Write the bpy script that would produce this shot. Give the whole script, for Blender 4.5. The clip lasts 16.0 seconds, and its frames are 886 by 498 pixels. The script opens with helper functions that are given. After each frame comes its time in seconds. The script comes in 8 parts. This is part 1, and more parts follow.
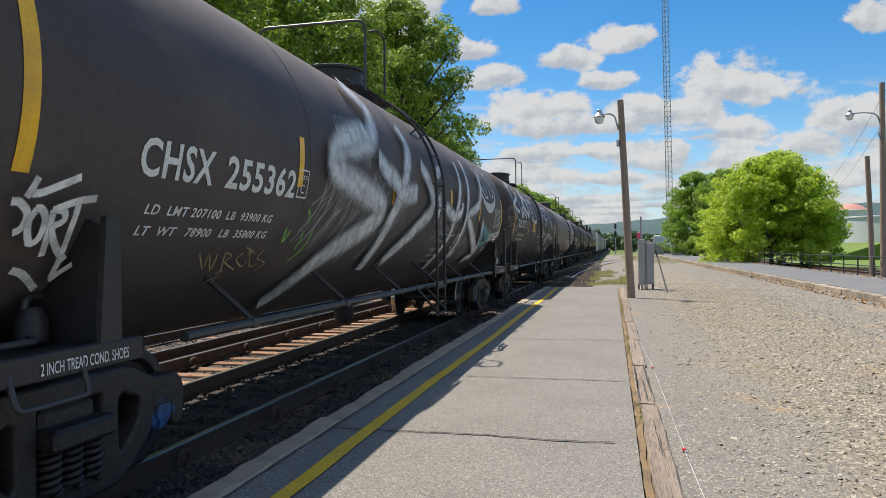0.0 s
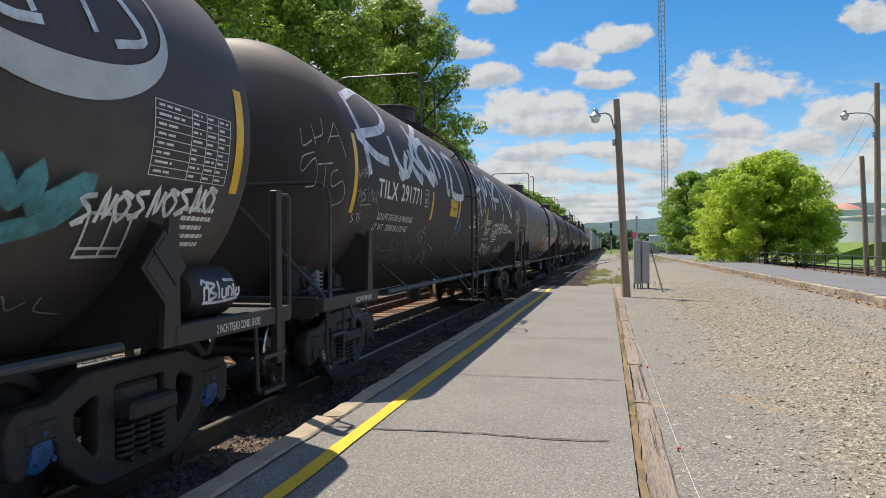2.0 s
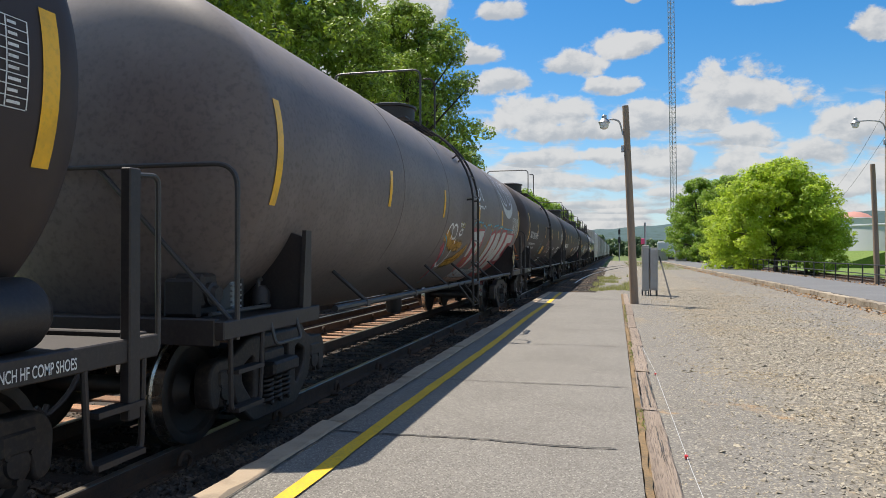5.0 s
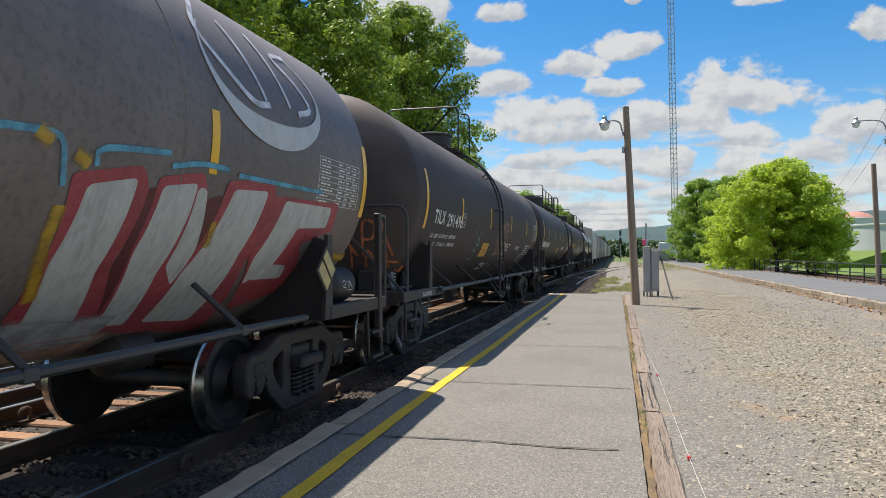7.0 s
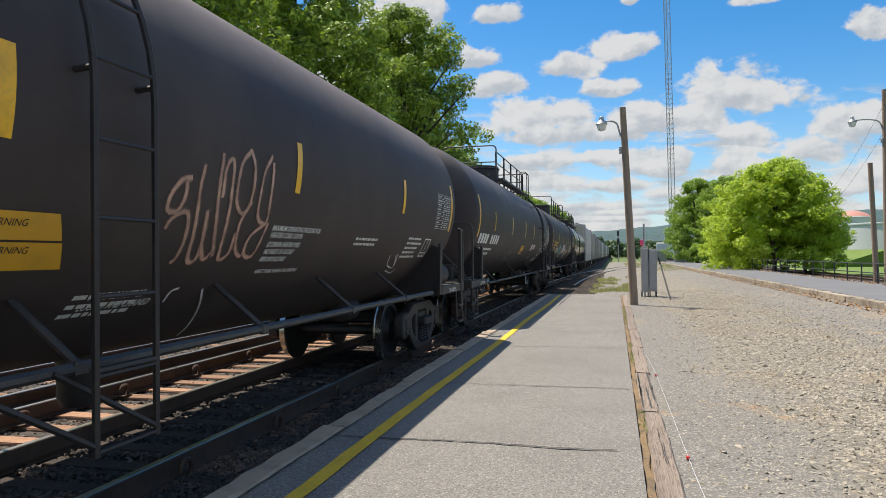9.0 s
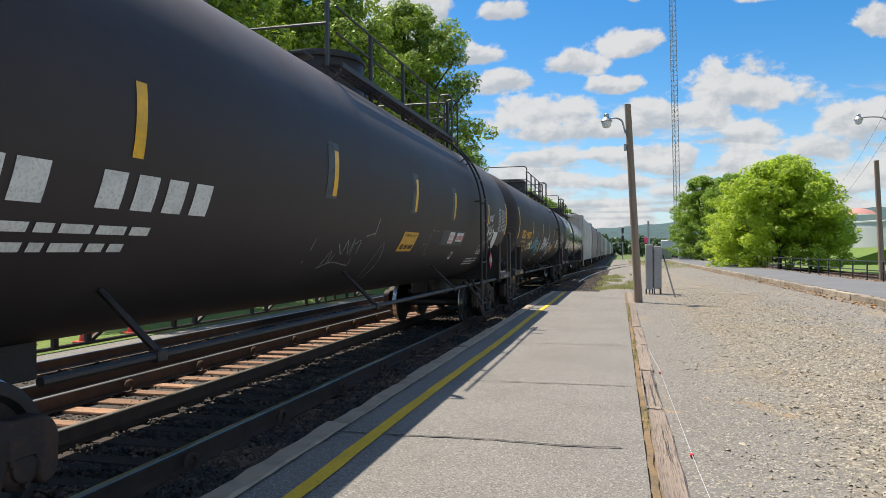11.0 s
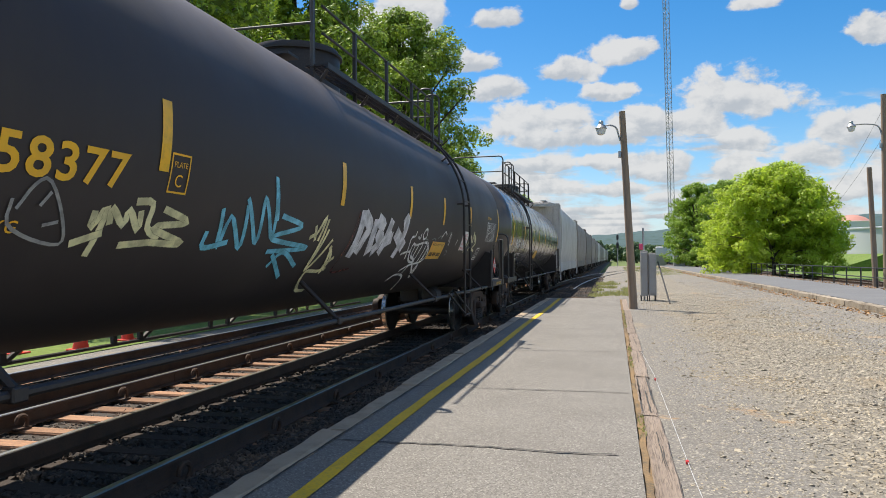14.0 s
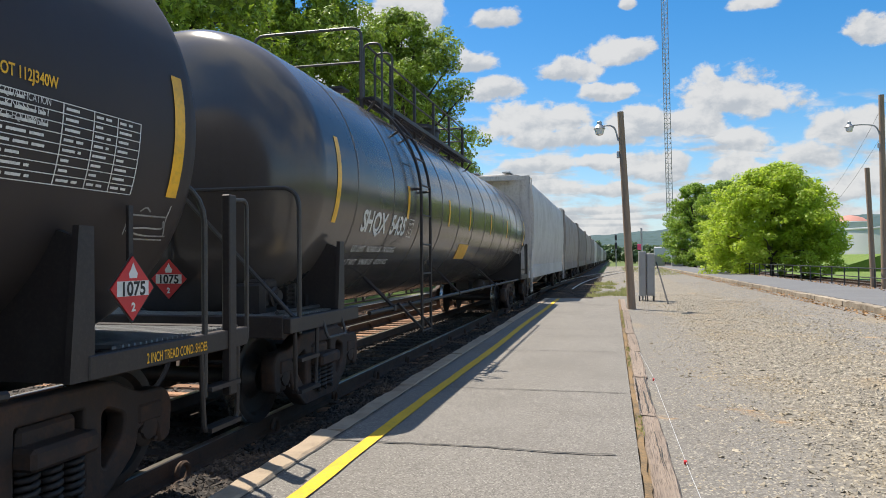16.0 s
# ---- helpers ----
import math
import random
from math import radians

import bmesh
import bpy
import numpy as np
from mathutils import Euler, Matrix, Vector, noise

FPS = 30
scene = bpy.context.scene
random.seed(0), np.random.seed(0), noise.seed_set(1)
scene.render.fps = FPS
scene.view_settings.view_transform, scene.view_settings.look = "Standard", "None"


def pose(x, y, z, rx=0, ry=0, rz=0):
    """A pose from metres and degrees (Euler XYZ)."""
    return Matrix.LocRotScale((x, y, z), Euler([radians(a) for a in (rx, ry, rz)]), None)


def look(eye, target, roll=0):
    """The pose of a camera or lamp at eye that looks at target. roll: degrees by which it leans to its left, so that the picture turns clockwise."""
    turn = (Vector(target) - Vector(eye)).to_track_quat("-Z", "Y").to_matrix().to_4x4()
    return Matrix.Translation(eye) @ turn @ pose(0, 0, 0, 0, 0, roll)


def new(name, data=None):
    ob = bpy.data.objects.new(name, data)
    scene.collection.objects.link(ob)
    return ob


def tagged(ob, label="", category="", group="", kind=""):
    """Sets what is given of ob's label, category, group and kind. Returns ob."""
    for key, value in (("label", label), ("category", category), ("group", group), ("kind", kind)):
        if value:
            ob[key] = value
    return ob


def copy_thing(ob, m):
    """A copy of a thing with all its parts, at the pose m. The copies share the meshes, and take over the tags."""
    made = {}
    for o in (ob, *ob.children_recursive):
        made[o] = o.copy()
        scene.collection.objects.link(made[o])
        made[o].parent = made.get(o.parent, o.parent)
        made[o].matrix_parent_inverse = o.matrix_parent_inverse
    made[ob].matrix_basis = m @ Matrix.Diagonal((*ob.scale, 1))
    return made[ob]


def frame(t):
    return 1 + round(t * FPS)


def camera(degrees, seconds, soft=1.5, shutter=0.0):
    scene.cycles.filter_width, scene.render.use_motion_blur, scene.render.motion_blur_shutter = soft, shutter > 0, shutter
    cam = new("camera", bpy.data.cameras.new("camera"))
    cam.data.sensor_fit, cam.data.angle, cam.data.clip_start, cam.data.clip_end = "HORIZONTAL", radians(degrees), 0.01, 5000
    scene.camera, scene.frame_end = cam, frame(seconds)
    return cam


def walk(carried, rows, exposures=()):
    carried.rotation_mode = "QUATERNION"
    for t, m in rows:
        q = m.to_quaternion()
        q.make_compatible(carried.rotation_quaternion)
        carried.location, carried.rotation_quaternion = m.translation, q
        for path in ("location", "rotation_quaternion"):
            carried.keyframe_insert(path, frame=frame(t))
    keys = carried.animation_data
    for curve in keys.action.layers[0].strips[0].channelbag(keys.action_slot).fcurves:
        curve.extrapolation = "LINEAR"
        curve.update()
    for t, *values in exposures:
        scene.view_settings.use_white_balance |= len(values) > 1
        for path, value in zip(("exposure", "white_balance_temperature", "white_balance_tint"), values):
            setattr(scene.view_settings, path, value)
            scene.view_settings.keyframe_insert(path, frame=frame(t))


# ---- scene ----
# A freight train of tank cars and covered hoppers rolls past a low station platform.
# x: to the right of the track, y: along the track, z: up; the platform's top is z = 0.
EYE = (0.0, 0.0, 1.44)
RAIL_Z = -0.18            # top of the rails
TRACK_X = -4.31           # centre of the near track
SPEED = 6.55              # metres a second, towards the camera
CLIP = 16.0


def aim(yaw, pitch, roll):
    turn = Euler((radians(90 + pitch), 0, radians(yaw))).to_matrix().to_4x4()
    return Matrix.Translation(EYE) @ turn @ pose(0, 0, 0, 0, 0, roll)


cam = camera(64.4, CLIP, soft=0.9)
walk(cam, [
    (0, aim(13.51, -0.06, -0.50)),
    (0.5, aim(13.62, -0.12, -0.48)),
    (1, aim(13.44, -0.19, -0.45)),
    (1.5, aim(12.98, -0.16, -0.37)),
    (2, aim(13.17, -0.17, -0.35)),
    (2.5, aim(13.32, -0.09, -0.34)),
    (3, aim(13.34, -0.07, -0.09)),
    (3.5, aim(13.65, -0.01, -0.01)),
    (4, aim(13.86, 0.14, 0.14)),
    (6.5, aim(13.75, 0.35, -0.09)),
    (7, aim(13.89, 0.42, -0.22)),
    (7.5, aim(14.29, 0.37, -0.39)),
    (8, aim(14.13, 0.41, -0.48)),
    (8.5, aim(13.92, 0.50, -0.47)),
    (9, aim(13.72, 0.54, -0.56)),
    (11.3, aim(14.25, 0.20, -0.33)),
    (11.5, aim(14.60, 0.17, -0.46)),
    (12, aim(14.55, 0.29, -0.51)),
    (12.5, aim(14.22, 0.63, -0.38)),
    (13, aim(14.05, 0.83, -0.31)),
    (13.5, aim(13.82, 0.80, -0.34)),
    (14, aim(13.67, 0.84, -0.47)),
    (14.5, aim(13.54, 0.84, -0.47)),
    (15, aim(13.48, 0.83, -0.47)),
    (15.5, aim(13.48, 0.83, -0.43)),
    (16, aim(13.54, 0.85, -0.44)),
], exposures=[(0, 0.40, 6890, 10), (4.2, 0.40, 6890, 10), (9, 0.46, 6890, 10), (16, 0.50, 6890, 10)])

# ---------------------------------------------------------------- light
LIGHT_WAY = Vector((0.42, -0.27, -1.0)).normalized()   # the way the sunlight travels
SUN_ELEV = math.asin(-LIGHT_WAY.z)
SUN_AZ = math.atan2(-LIGHT_WAY.x, -LIGHT_WAY.y)        # from +y, clockwise towards +x


class Nodes:
    """A short way to write node trees."""

    def __init__(self, tree):
        self.tree = tree
        tree.nodes.clear()

    def add(self, kind, **inputs):
        n = self.tree.nodes.new(kind)
        for k, v in inputs.items():
            self.put(n, k, v)
        return n

    def put(self, n, k, v):
        key = int(k[1:]) if k[0] == "i" and k[1:].isdigit() else k.replace("_", " ")
        s = n.inputs[key]
        if isinstance(v, bpy.types.NodeSocket):
            self.tree.links.new(v, s)
        elif isinstance(v, bpy.types.Node):
            self.tree.links.new(v.outputs[0], s)
        else:
            s.default_value = v

    def math(self, op, a, b=0.0, clamp=False):
        n = self.add("ShaderNodeMath", i0=a, i1=b)
        n.operation, n.use_clamp = op, clamp
        return n.outputs[0]

    def mix(self, fac, a, b, mode="MIX"):
        n = self.add("ShaderNodeMix")
        n.data_type, n.blend_type = "RGBA", mode
        self.put(n, "i0", fac), self.put(n, "i6", a), self.put(n, "i7", b)
        return n.outputs[2]

    def ramp(self, fac, lo, hi):
        n = self.add("ShaderNodeMapRange")
        n.interpolation_type = "SMOOTHSTEP"
        self.put(n, "i0", fac), self.put(n, "i1", lo), self.put(n, "i2", hi)
        return n.outputs[0]

    def noise(self, vec, scale, detail=4.0, rough=0.55, out=0):
        n = self.add("ShaderNodeTexNoise", Vector=vec, Scale=scale, Detail=detail, Roughness=rough)
        return n.outputs[out]


def rgb(r, g, b):
    return (r, g, b, 1.0)


def make_world():
    """Blue sky with fair-weather clouds, low ones in rows over the horizon."""
    world = bpy.data.worlds.new("sky")
    scene.world = world
    world.use_nodes = True
    n = Nodes(world.node_tree)
    sky = n.add("ShaderNodeTexSky")
    sky.sky_type, sky.sun_disc, sky.sun_elevation, sky.sun_rotation = "NISHITA", False, SUN_ELEV, SUN_AZ
    sky.altitude, sky.air_density, sky.dust_density, sky.ozone_density = 150.0, 1.0, 0.6, 3.0
    way = n.add("ShaderNodeTexCoord").outputs["Generated"]
    sep = n.add("ShaderNodeSeparateXYZ", Vector=way)
    x, y, z = sep.outputs
    zc = n.math("MAXIMUM", z, 0.02)
    # over the whole sky: clouds on a flat layer
    flat = n.add("ShaderNodeCombineXYZ", X=n.math("DIVIDE", x, n.math("ADD", zc, 0.12)),
                 Y=n.math("DIVIDE", y, n.math("ADD", zc, 0.12)), Z=0.0).outputs[0]
    wide = n.noise(flat, 1.15, 5.0, 0.55)
    # ahead of the camera: single clouds, at tangents of bearing and height
    ys = n.math("MAXIMUM", y, 0.05)
    px, pz = n.math("DIVIDE", x, ys), n.math("DIVIDE", z, ys)
    plane = n.add("ShaderNodeCombineXYZ", X=px, Y=n.math("MULTIPLY", pz, 1.35), Z=0.0).outputs[0]
    drift = n.add("ShaderNodeVectorMath", i0=n.noise(plane, 9.0, 3.0, 0.5, 1), i1=(0.5, 0.5, 0.5))
    drift.operation = "SUBTRACT"
    sway = n.add("ShaderNodeVectorMath", i0=drift.outputs[0], i1=(0.035, 0.030, 0.0))
    sway.operation = "MULTIPLY"
    plane = n.add("ShaderNodeVectorMath", i0=plane, i1=sway.outputs[0]).outputs[0]
    edge = n.noise(plane, 21.0, 7.0, 0.62)
    lump = n.noise(plane, 5.0, 3.0, 0.5)
    puff = n.add("ShaderNodeTexVoronoi", Vector=plane, Scale=34.0)
    puff.feature = "SMOOTH_F1"
    heap = n.math("SUBTRACT", 0.42, puff.outputs["Distance"])
    field, low, total = None, 0.0, 0.001
    for cx, cz, rx, rz in CLOUDS:
        dx = n.math("MULTIPLY", n.math("SUBTRACT", px, cx), 1 / rx)
        dz = n.math("MULTIPLY", n.math("SUBTRACT", pz, cz), 1 / rz)
        # flat undersides, heaped tops
        dz_wide = n.math("MAXIMUM", dz, n.math("MULTIPLY", dz, -1.25))
        d = n.math("SQRT", n.math("ADD", n.math("MULTIPLY", dx, dx), n.math("MULTIPLY", dz_wide, dz_wide)))
        f = n.math("SUBTRACT", 1.0, d)
        w = n.math("MAXIMUM", n.math("ADD", f, 0.35), 0.0)
        low, total = n.math("ADD", low, n.math("MULTIPLY", w, dz)), n.math("ADD", total, w)
        field = f if field is None else n.math("MAXIMUM", field, f)
    rough = n.math("ADD", n.math("MULTIPLY", n.math("SUBTRACT", edge, 0.5), 2.3),
                   n.math("MULTIPLY", n.math("SUBTRACT", lump, 0.5), 0.9))
    rough = n.math("ADD", rough, n.math("MULTIPLY", heap, 0.75))
    ahead = n.ramp(n.math("ADD", field, rough), -0.30, 0.16)
    # low over the horizon the rows of clouds close up
    rows = n.add("ShaderNodeMapping", Vector=plane, Scale=(7.0, 19.0, 1.0), Location=(2.3, 0.4, 0.0)).outputs[0]
    bank = n.math("ADD", n.noise(rows, 1.0, 6.0, 0.58), n.math("MULTIPLY", heap, 0.10))
    bank = n.math("ADD", bank, n.math("MULTIPLY", n.ramp(pz, 0.21, 0.06), 0.20))
    ahead = n.math("MAXIMUM", ahead, n.math("MULTIPLY", n.ramp(bank, 0.56, 0.70), n.ramp(pz, 0.23, 0.18)))
    below = n.math("SUBTRACT", 1.0, n.ramp(n.math("DIVIDE", low, total), -0.5, 0.35))
    front = n.ramp(y, 0.35, 0.5)
    # unseen clouds outside the view, their cover set for the fill light
    behind = n.ramp(wide, 0.465, 0.60)
    cover = n.math("ADD", n.math("MULTIPLY", ahead, front),
                   n.math("MULTIPLY", behind, n.math("SUBTRACT", 1.0, front)), True)
    # haze low down
    haze = n.math("SUBTRACT", 1.0, n.ramp(z, 0.0, 0.22))
    # the clouds' relief: their tops towards the sun are white, their undersides grey
    lifted = n.add("ShaderNodeVectorMath", i0=plane, i1=(-0.006, 0.018, 0.0)).outputs[0]
    edge_up, lump_up = n.noise(lifted, 21.0, 7.0, 0.60), n.noise(lifted, 5.0, 3.0, 0.5)
    relief = n.math("ADD", n.math("MULTIPLY", n.math("SUBTRACT", edge_up, edge), 1.0), n.math("MULTIPLY", n.math("SUBTRACT", lump_up, lump), 1.6))
    shade = n.ramp(n.math("ADD", relief, n.math("MULTIPLY", below, 0.22)), -0.06, 0.34)
    white = n.mix(shade, rgb(7.2, 7.45, 7.8), rgb(4.8, 5.3, 6.0))
    deep = n.add("ShaderNodeHueSaturation", Saturation=1.44, Value=1.60)
    n.put(deep, "Color", sky.outputs[0])
    blue = n.mix(n.math("MULTIPLY", haze, 0.42), deep.outputs[0], rgb(3.6, 6.2, 10.0))
    col = n.mix(n.math("MULTIPLY", cover, 0.96), blue, white)
    back = n.add("ShaderNodeBackground", Color=col, Strength=0.072)
    n.add("ShaderNodeOutputWorld", Surface=back)


# bearing and height (tangents from the track's line), half width and half height of the single clouds
CLOUDS = (
    (0.008, 0.285, 0.050, 0.022), (-0.054, 0.263, 0.040, 0.019), (-0.007, 0.229, 0.035, 0.012), (0.161, 0.213, 0.077, 0.035),
    (0.114, 0.185, 0.043, 0.023), (0.177, 0.156, 0.032, 0.018), (0.327, 0.291, 0.033, 0.020), (-0.159, 0.344, 0.038, 0.015),
    (0.024, 0.350, 0.012, 0.007), (0.180, 0.338, 0.036, 0.011), (-0.183, 0.284, 0.028, 0.016), (-0.165, 0.245, 0.041, 0.020),
    (-0.114, 0.193, 0.083, 0.027), (0.037, 0.182, 0.052, 0.022), (-0.047, 0.167, 0.099, 0.017), (-0.095, 0.133, 0.055, 0.013),
    (-0.005, 0.134, 0.054, 0.013), (0.062, 0.120, 0.057, 0.023), (0.159, 0.121, 0.035, 0.018), (0.299, 0.164, 0.052, 0.032),
    (0.259, 0.130, 0.044, 0.021), (0.315, 0.098, 0.045, 0.019), (-0.076, 0.099, 0.044, 0.010), (0.006, 0.094, 0.049, 0.012),
    (0.073, 0.081, 0.033, 0.009), (-0.025, 0.067, 0.061, 0.006), (0.058, 0.056, 0.065, 0.005), (0.221, 0.092, 0.040, 0.013),
    (0.275, 0.079, 0.039, 0.010), (-0.033, 0.048, 0.091, 0.004), (-0.311, 0.378, 0.065, 0.019),
    (-0.450, 0.300, 0.160, 0.070), (-0.300, 0.360, 0.060, 0.040), (0.700, 0.200, 0.090, 0.050),
    (0.640, 0.330, 0.120, 0.060),
)
make_world()
sun = new("sun", bpy.data.lights.new("sun", "SUN"))
sun.data.energy, sun.data.angle, sun.data.color = 5.0, radians(0.53), (1.0, 0.95, 0.87)
sun.matrix_world = look((0, 0, 30), Vector((0, 0, 30)) + LIGHT_WAY)


# ---------------------------------------------------------------- materials
def material(name, base, rough=0.7, metal=0.0, tint=None, tint_scale=1.5, tint_amount=0.6, grain=None, grain_scale=60.0,
             grain_amount=0.4, bump=0.0, bump_scale=80.0, random=0.0, island=0.0, stretch=(1, 1, 1), rough_var=0.12, extra=None, gloss=0.5):
    """A worn surface: base colour, larger stains, fine grain, relief, and variation from object to object or piece to piece."""
    m = bpy.data.materials.new(name)
    m.use_nodes = True
    n = Nodes(m.node_tree)
    at = n.add("ShaderNodeTexCoord").outputs["Object"]
    at = n.add("ShaderNodeMapping", Vector=at, Scale=stretch).outputs[0]
    col = rgb(*base)
    big = n.noise(at, tint_scale, 6.0, 0.6)
    if tint:
        col = n.mix(n.math("MULTIPLY", n.ramp(big, 0.42, 0.68), tint_amount), col, rgb(*tint))
    fine = n.noise(at, grain_scale, 3.0, 0.6)
    if grain:
        col = n.mix(n.math("MULTIPLY", n.ramp(fine, 0.45, 0.7), grain_amount), col, rgb(*grain))
    if random or island:
        if random:
            r = n.add("ShaderNodeObjectInfo").outputs["Random"]
        else:
            r = n.add("ShaderNodeNewGeometry").outputs["Random Per Island"]
        k = random or island
        v = n.add("ShaderNodeMapRange", i0=r, i3=1 - k, i4=1 + k).outputs[0]
        hsv = n.add("ShaderNodeHueSaturation", Value=v)
        n.put(hsv, "Color", col)
        col = hsv.outputs[0]
    if extra:
        col = extra(n, at, col)
    ro = n.math("ADD", n.math("MULTIPLY", n.math("SUBTRACT", big, 0.5), rough_var * 2), rough, True)
    b = n.add("ShaderNodeBsdfPrincipled", Base_Color=col, Roughness=ro, Metallic=metal, Specular_IOR_Level=gloss)
    if bump:
        h = n.noise(at, bump_scale, 5.0, 0.65)
        bp = n.add("ShaderNodeBump", Strength=1.0, Distance=bump, Height=h)
        n.put(b, "Normal", bp.outputs[0])
    n.add("ShaderNodeOutputMaterial", Surface=b)
    return m


def streaks(colour, amount, scale=(2.2, 2.2, 0.25)):
    """Rain-drawn dirt that runs down a painted side."""
    def f(n, at, col):
        v = n.add("ShaderNodeMapping", Vector=n.add("ShaderNodeTexCoord").outputs["Object"], Scale=scale).outputs[0]
        s = n.ramp(n.noise(v, 3.0, 6.0, 0.65), 0.5, 0.8)
        return n.mix(n.math("MULTIPLY", s, amount), col, rgb(*colour))
    return f


def stones_colour(a, b, c, scale):
    """A bed of small stones, each of its own tone."""
    def f(n, at, col):
        v = n.add("ShaderNodeTexVoronoi", Vector=at, Scale=scale)
        s = n.add("ShaderNodeSeparateColor")
        n.put(s, "Color", v.outputs["Color"])
        t = n.mix(s.outputs[0], rgb(*a), rgb(*b))
        t = n.mix(n.ramp(s.outputs[1], 0.8, 0.95), t, rgb(*c))
        gap = n.ramp(v.outputs["Distance"], 0.30, 0.70)
        t = n.mix(n.math("MULTIPLY", gap, 0.40), t, rgb(a[0] * 0.35, a[1] * 0.33, a[2] * 0.3))
        return n.mix(0.75, col, t)
    return f


def shade_between_rails(n, at, col):
    """Paints the shade under the train onto the sleepers, near black between the rails."""
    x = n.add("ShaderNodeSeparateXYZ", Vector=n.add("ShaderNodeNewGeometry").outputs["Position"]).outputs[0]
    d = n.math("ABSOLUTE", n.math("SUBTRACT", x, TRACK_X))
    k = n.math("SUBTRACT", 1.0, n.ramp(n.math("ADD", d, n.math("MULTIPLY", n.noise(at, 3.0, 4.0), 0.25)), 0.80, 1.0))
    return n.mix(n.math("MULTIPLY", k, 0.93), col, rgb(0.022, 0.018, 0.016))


def dusty_lit_top(colour, amount, run):
    """Patchy brown dust and painted sunlight on a tank's crown, over rain streaks."""
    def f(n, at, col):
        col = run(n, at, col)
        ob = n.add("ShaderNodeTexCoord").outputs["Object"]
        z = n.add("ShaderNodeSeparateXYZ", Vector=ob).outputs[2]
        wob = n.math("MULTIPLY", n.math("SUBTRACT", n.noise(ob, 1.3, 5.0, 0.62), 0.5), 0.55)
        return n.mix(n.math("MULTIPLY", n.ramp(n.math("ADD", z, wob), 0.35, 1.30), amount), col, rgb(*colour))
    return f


MAT = {}
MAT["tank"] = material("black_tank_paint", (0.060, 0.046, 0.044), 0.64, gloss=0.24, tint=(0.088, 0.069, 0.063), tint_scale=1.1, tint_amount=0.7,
                       grain=(0.05, 0.045, 0.04), grain_scale=25, grain_amount=0.15, bump=0.0006, bump_scale=6, extra=dusty_lit_top((0.20, 0.165, 0.145), 0.8, streaks((0.07, 0.063, 0.055), 0.35)))
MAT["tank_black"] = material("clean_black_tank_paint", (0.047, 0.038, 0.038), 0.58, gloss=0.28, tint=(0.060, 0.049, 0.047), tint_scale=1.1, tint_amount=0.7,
                             grain=(0.05, 0.045, 0.04), grain_scale=25, grain_amount=0.15, bump=0.0006, bump_scale=6, extra=dusty_lit_top((0.15, 0.132, 0.125), 0.75, streaks((0.06, 0.054, 0.048), 0.3)))
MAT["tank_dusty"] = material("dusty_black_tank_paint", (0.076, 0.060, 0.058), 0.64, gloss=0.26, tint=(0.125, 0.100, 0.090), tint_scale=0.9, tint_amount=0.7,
                             grain=(0.11, 0.10, 0.095), grain_scale=30, grain_amount=0.3, bump=0.0006, bump_scale=6, extra=dusty_lit_top((0.22, 0.185, 0.165), 0.7, streaks((0.10, 0.092, 0.085), 0.45)))
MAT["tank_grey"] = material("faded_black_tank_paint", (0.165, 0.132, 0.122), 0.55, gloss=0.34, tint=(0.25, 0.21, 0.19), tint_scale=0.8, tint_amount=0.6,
                            grain=(0.03, 0.03, 0.03), grain_scale=20, grain_amount=0.3, bump=0.0006, bump_scale=6, extra=dusty_lit_top((0.30, 0.265, 0.245), 0.6, streaks((0.16, 0.14, 0.125), 0.5)))
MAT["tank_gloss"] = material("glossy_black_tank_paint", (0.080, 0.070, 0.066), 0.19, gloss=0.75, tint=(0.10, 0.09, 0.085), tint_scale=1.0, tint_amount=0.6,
                             grain=(0.05, 0.045, 0.04), grain_scale=22, grain_amount=0.1, bump=0.0004, bump_scale=5, extra=dusty_lit_top((0.19, 0.175, 0.165), 0.5, streaks((0.06, 0.056, 0.05), 0.3)))
MAT["frame"] = material("black_steel_fittings", (0.026, 0.020, 0.020), 0.55, tint=(0.042, 0.035, 0.031), tint_scale=3, grain=(0.07, 0.058, 0.047), grain_scale=40, grain_amount=0.25, bump=0.0008, bump_scale=50)
MAT["pipe"] = material("worn_grey_pipe", (0.040, 0.038, 0.038), 0.5, tint=(0.075, 0.067, 0.06), tint_scale=4, grain=(0.10, 0.09, 0.085), grain_scale=60, grain_amount=0.3)
MAT["truck"] = material("oily_cast_steel", (0.024, 0.019, 0.019), 0.6, tint=(0.052, 0.038, 0.030), tint_scale=3, tint_amount=0.6, grain=(0.10, 0.075, 0.055), grain_scale=30, grain_amount=0.35, bump=0.002, bump_scale=40)
MAT["truck_rust"] = material("rusty_cast_steel", (0.042, 0.027, 0.021), 0.75, tint=(0.105, 0.052, 0.031), tint_scale=4, tint_amount=0.7, grain=(0.03, 0.025, 0.022), grain_scale=30, grain_amount=0.5, bump=0.002, bump_scale=40)
MAT["wheel"] = material("dark_wheel_steel", (0.028, 0.025, 0.024), 0.55, metal=0.2, tint=(0.075, 0.055, 0.045), tint_scale=5, bump=0.001, bump_scale=30)
MAT["tread"] = material("polished_wheel_tread", (0.55, 0.53, 0.50), 0.25, metal=1.0, tint=(0.25, 0.2, 0.16), tint_scale=8)
MAT["stripe"] = material("yellow_reflective_tape", (0.95, 0.50, 0.02), 0.35, tint=(0.62, 0.33, 0.03), tint_scale=4, grain=(0.5, 0.28, 0.04), grain_scale=30, grain_amount=0.3)
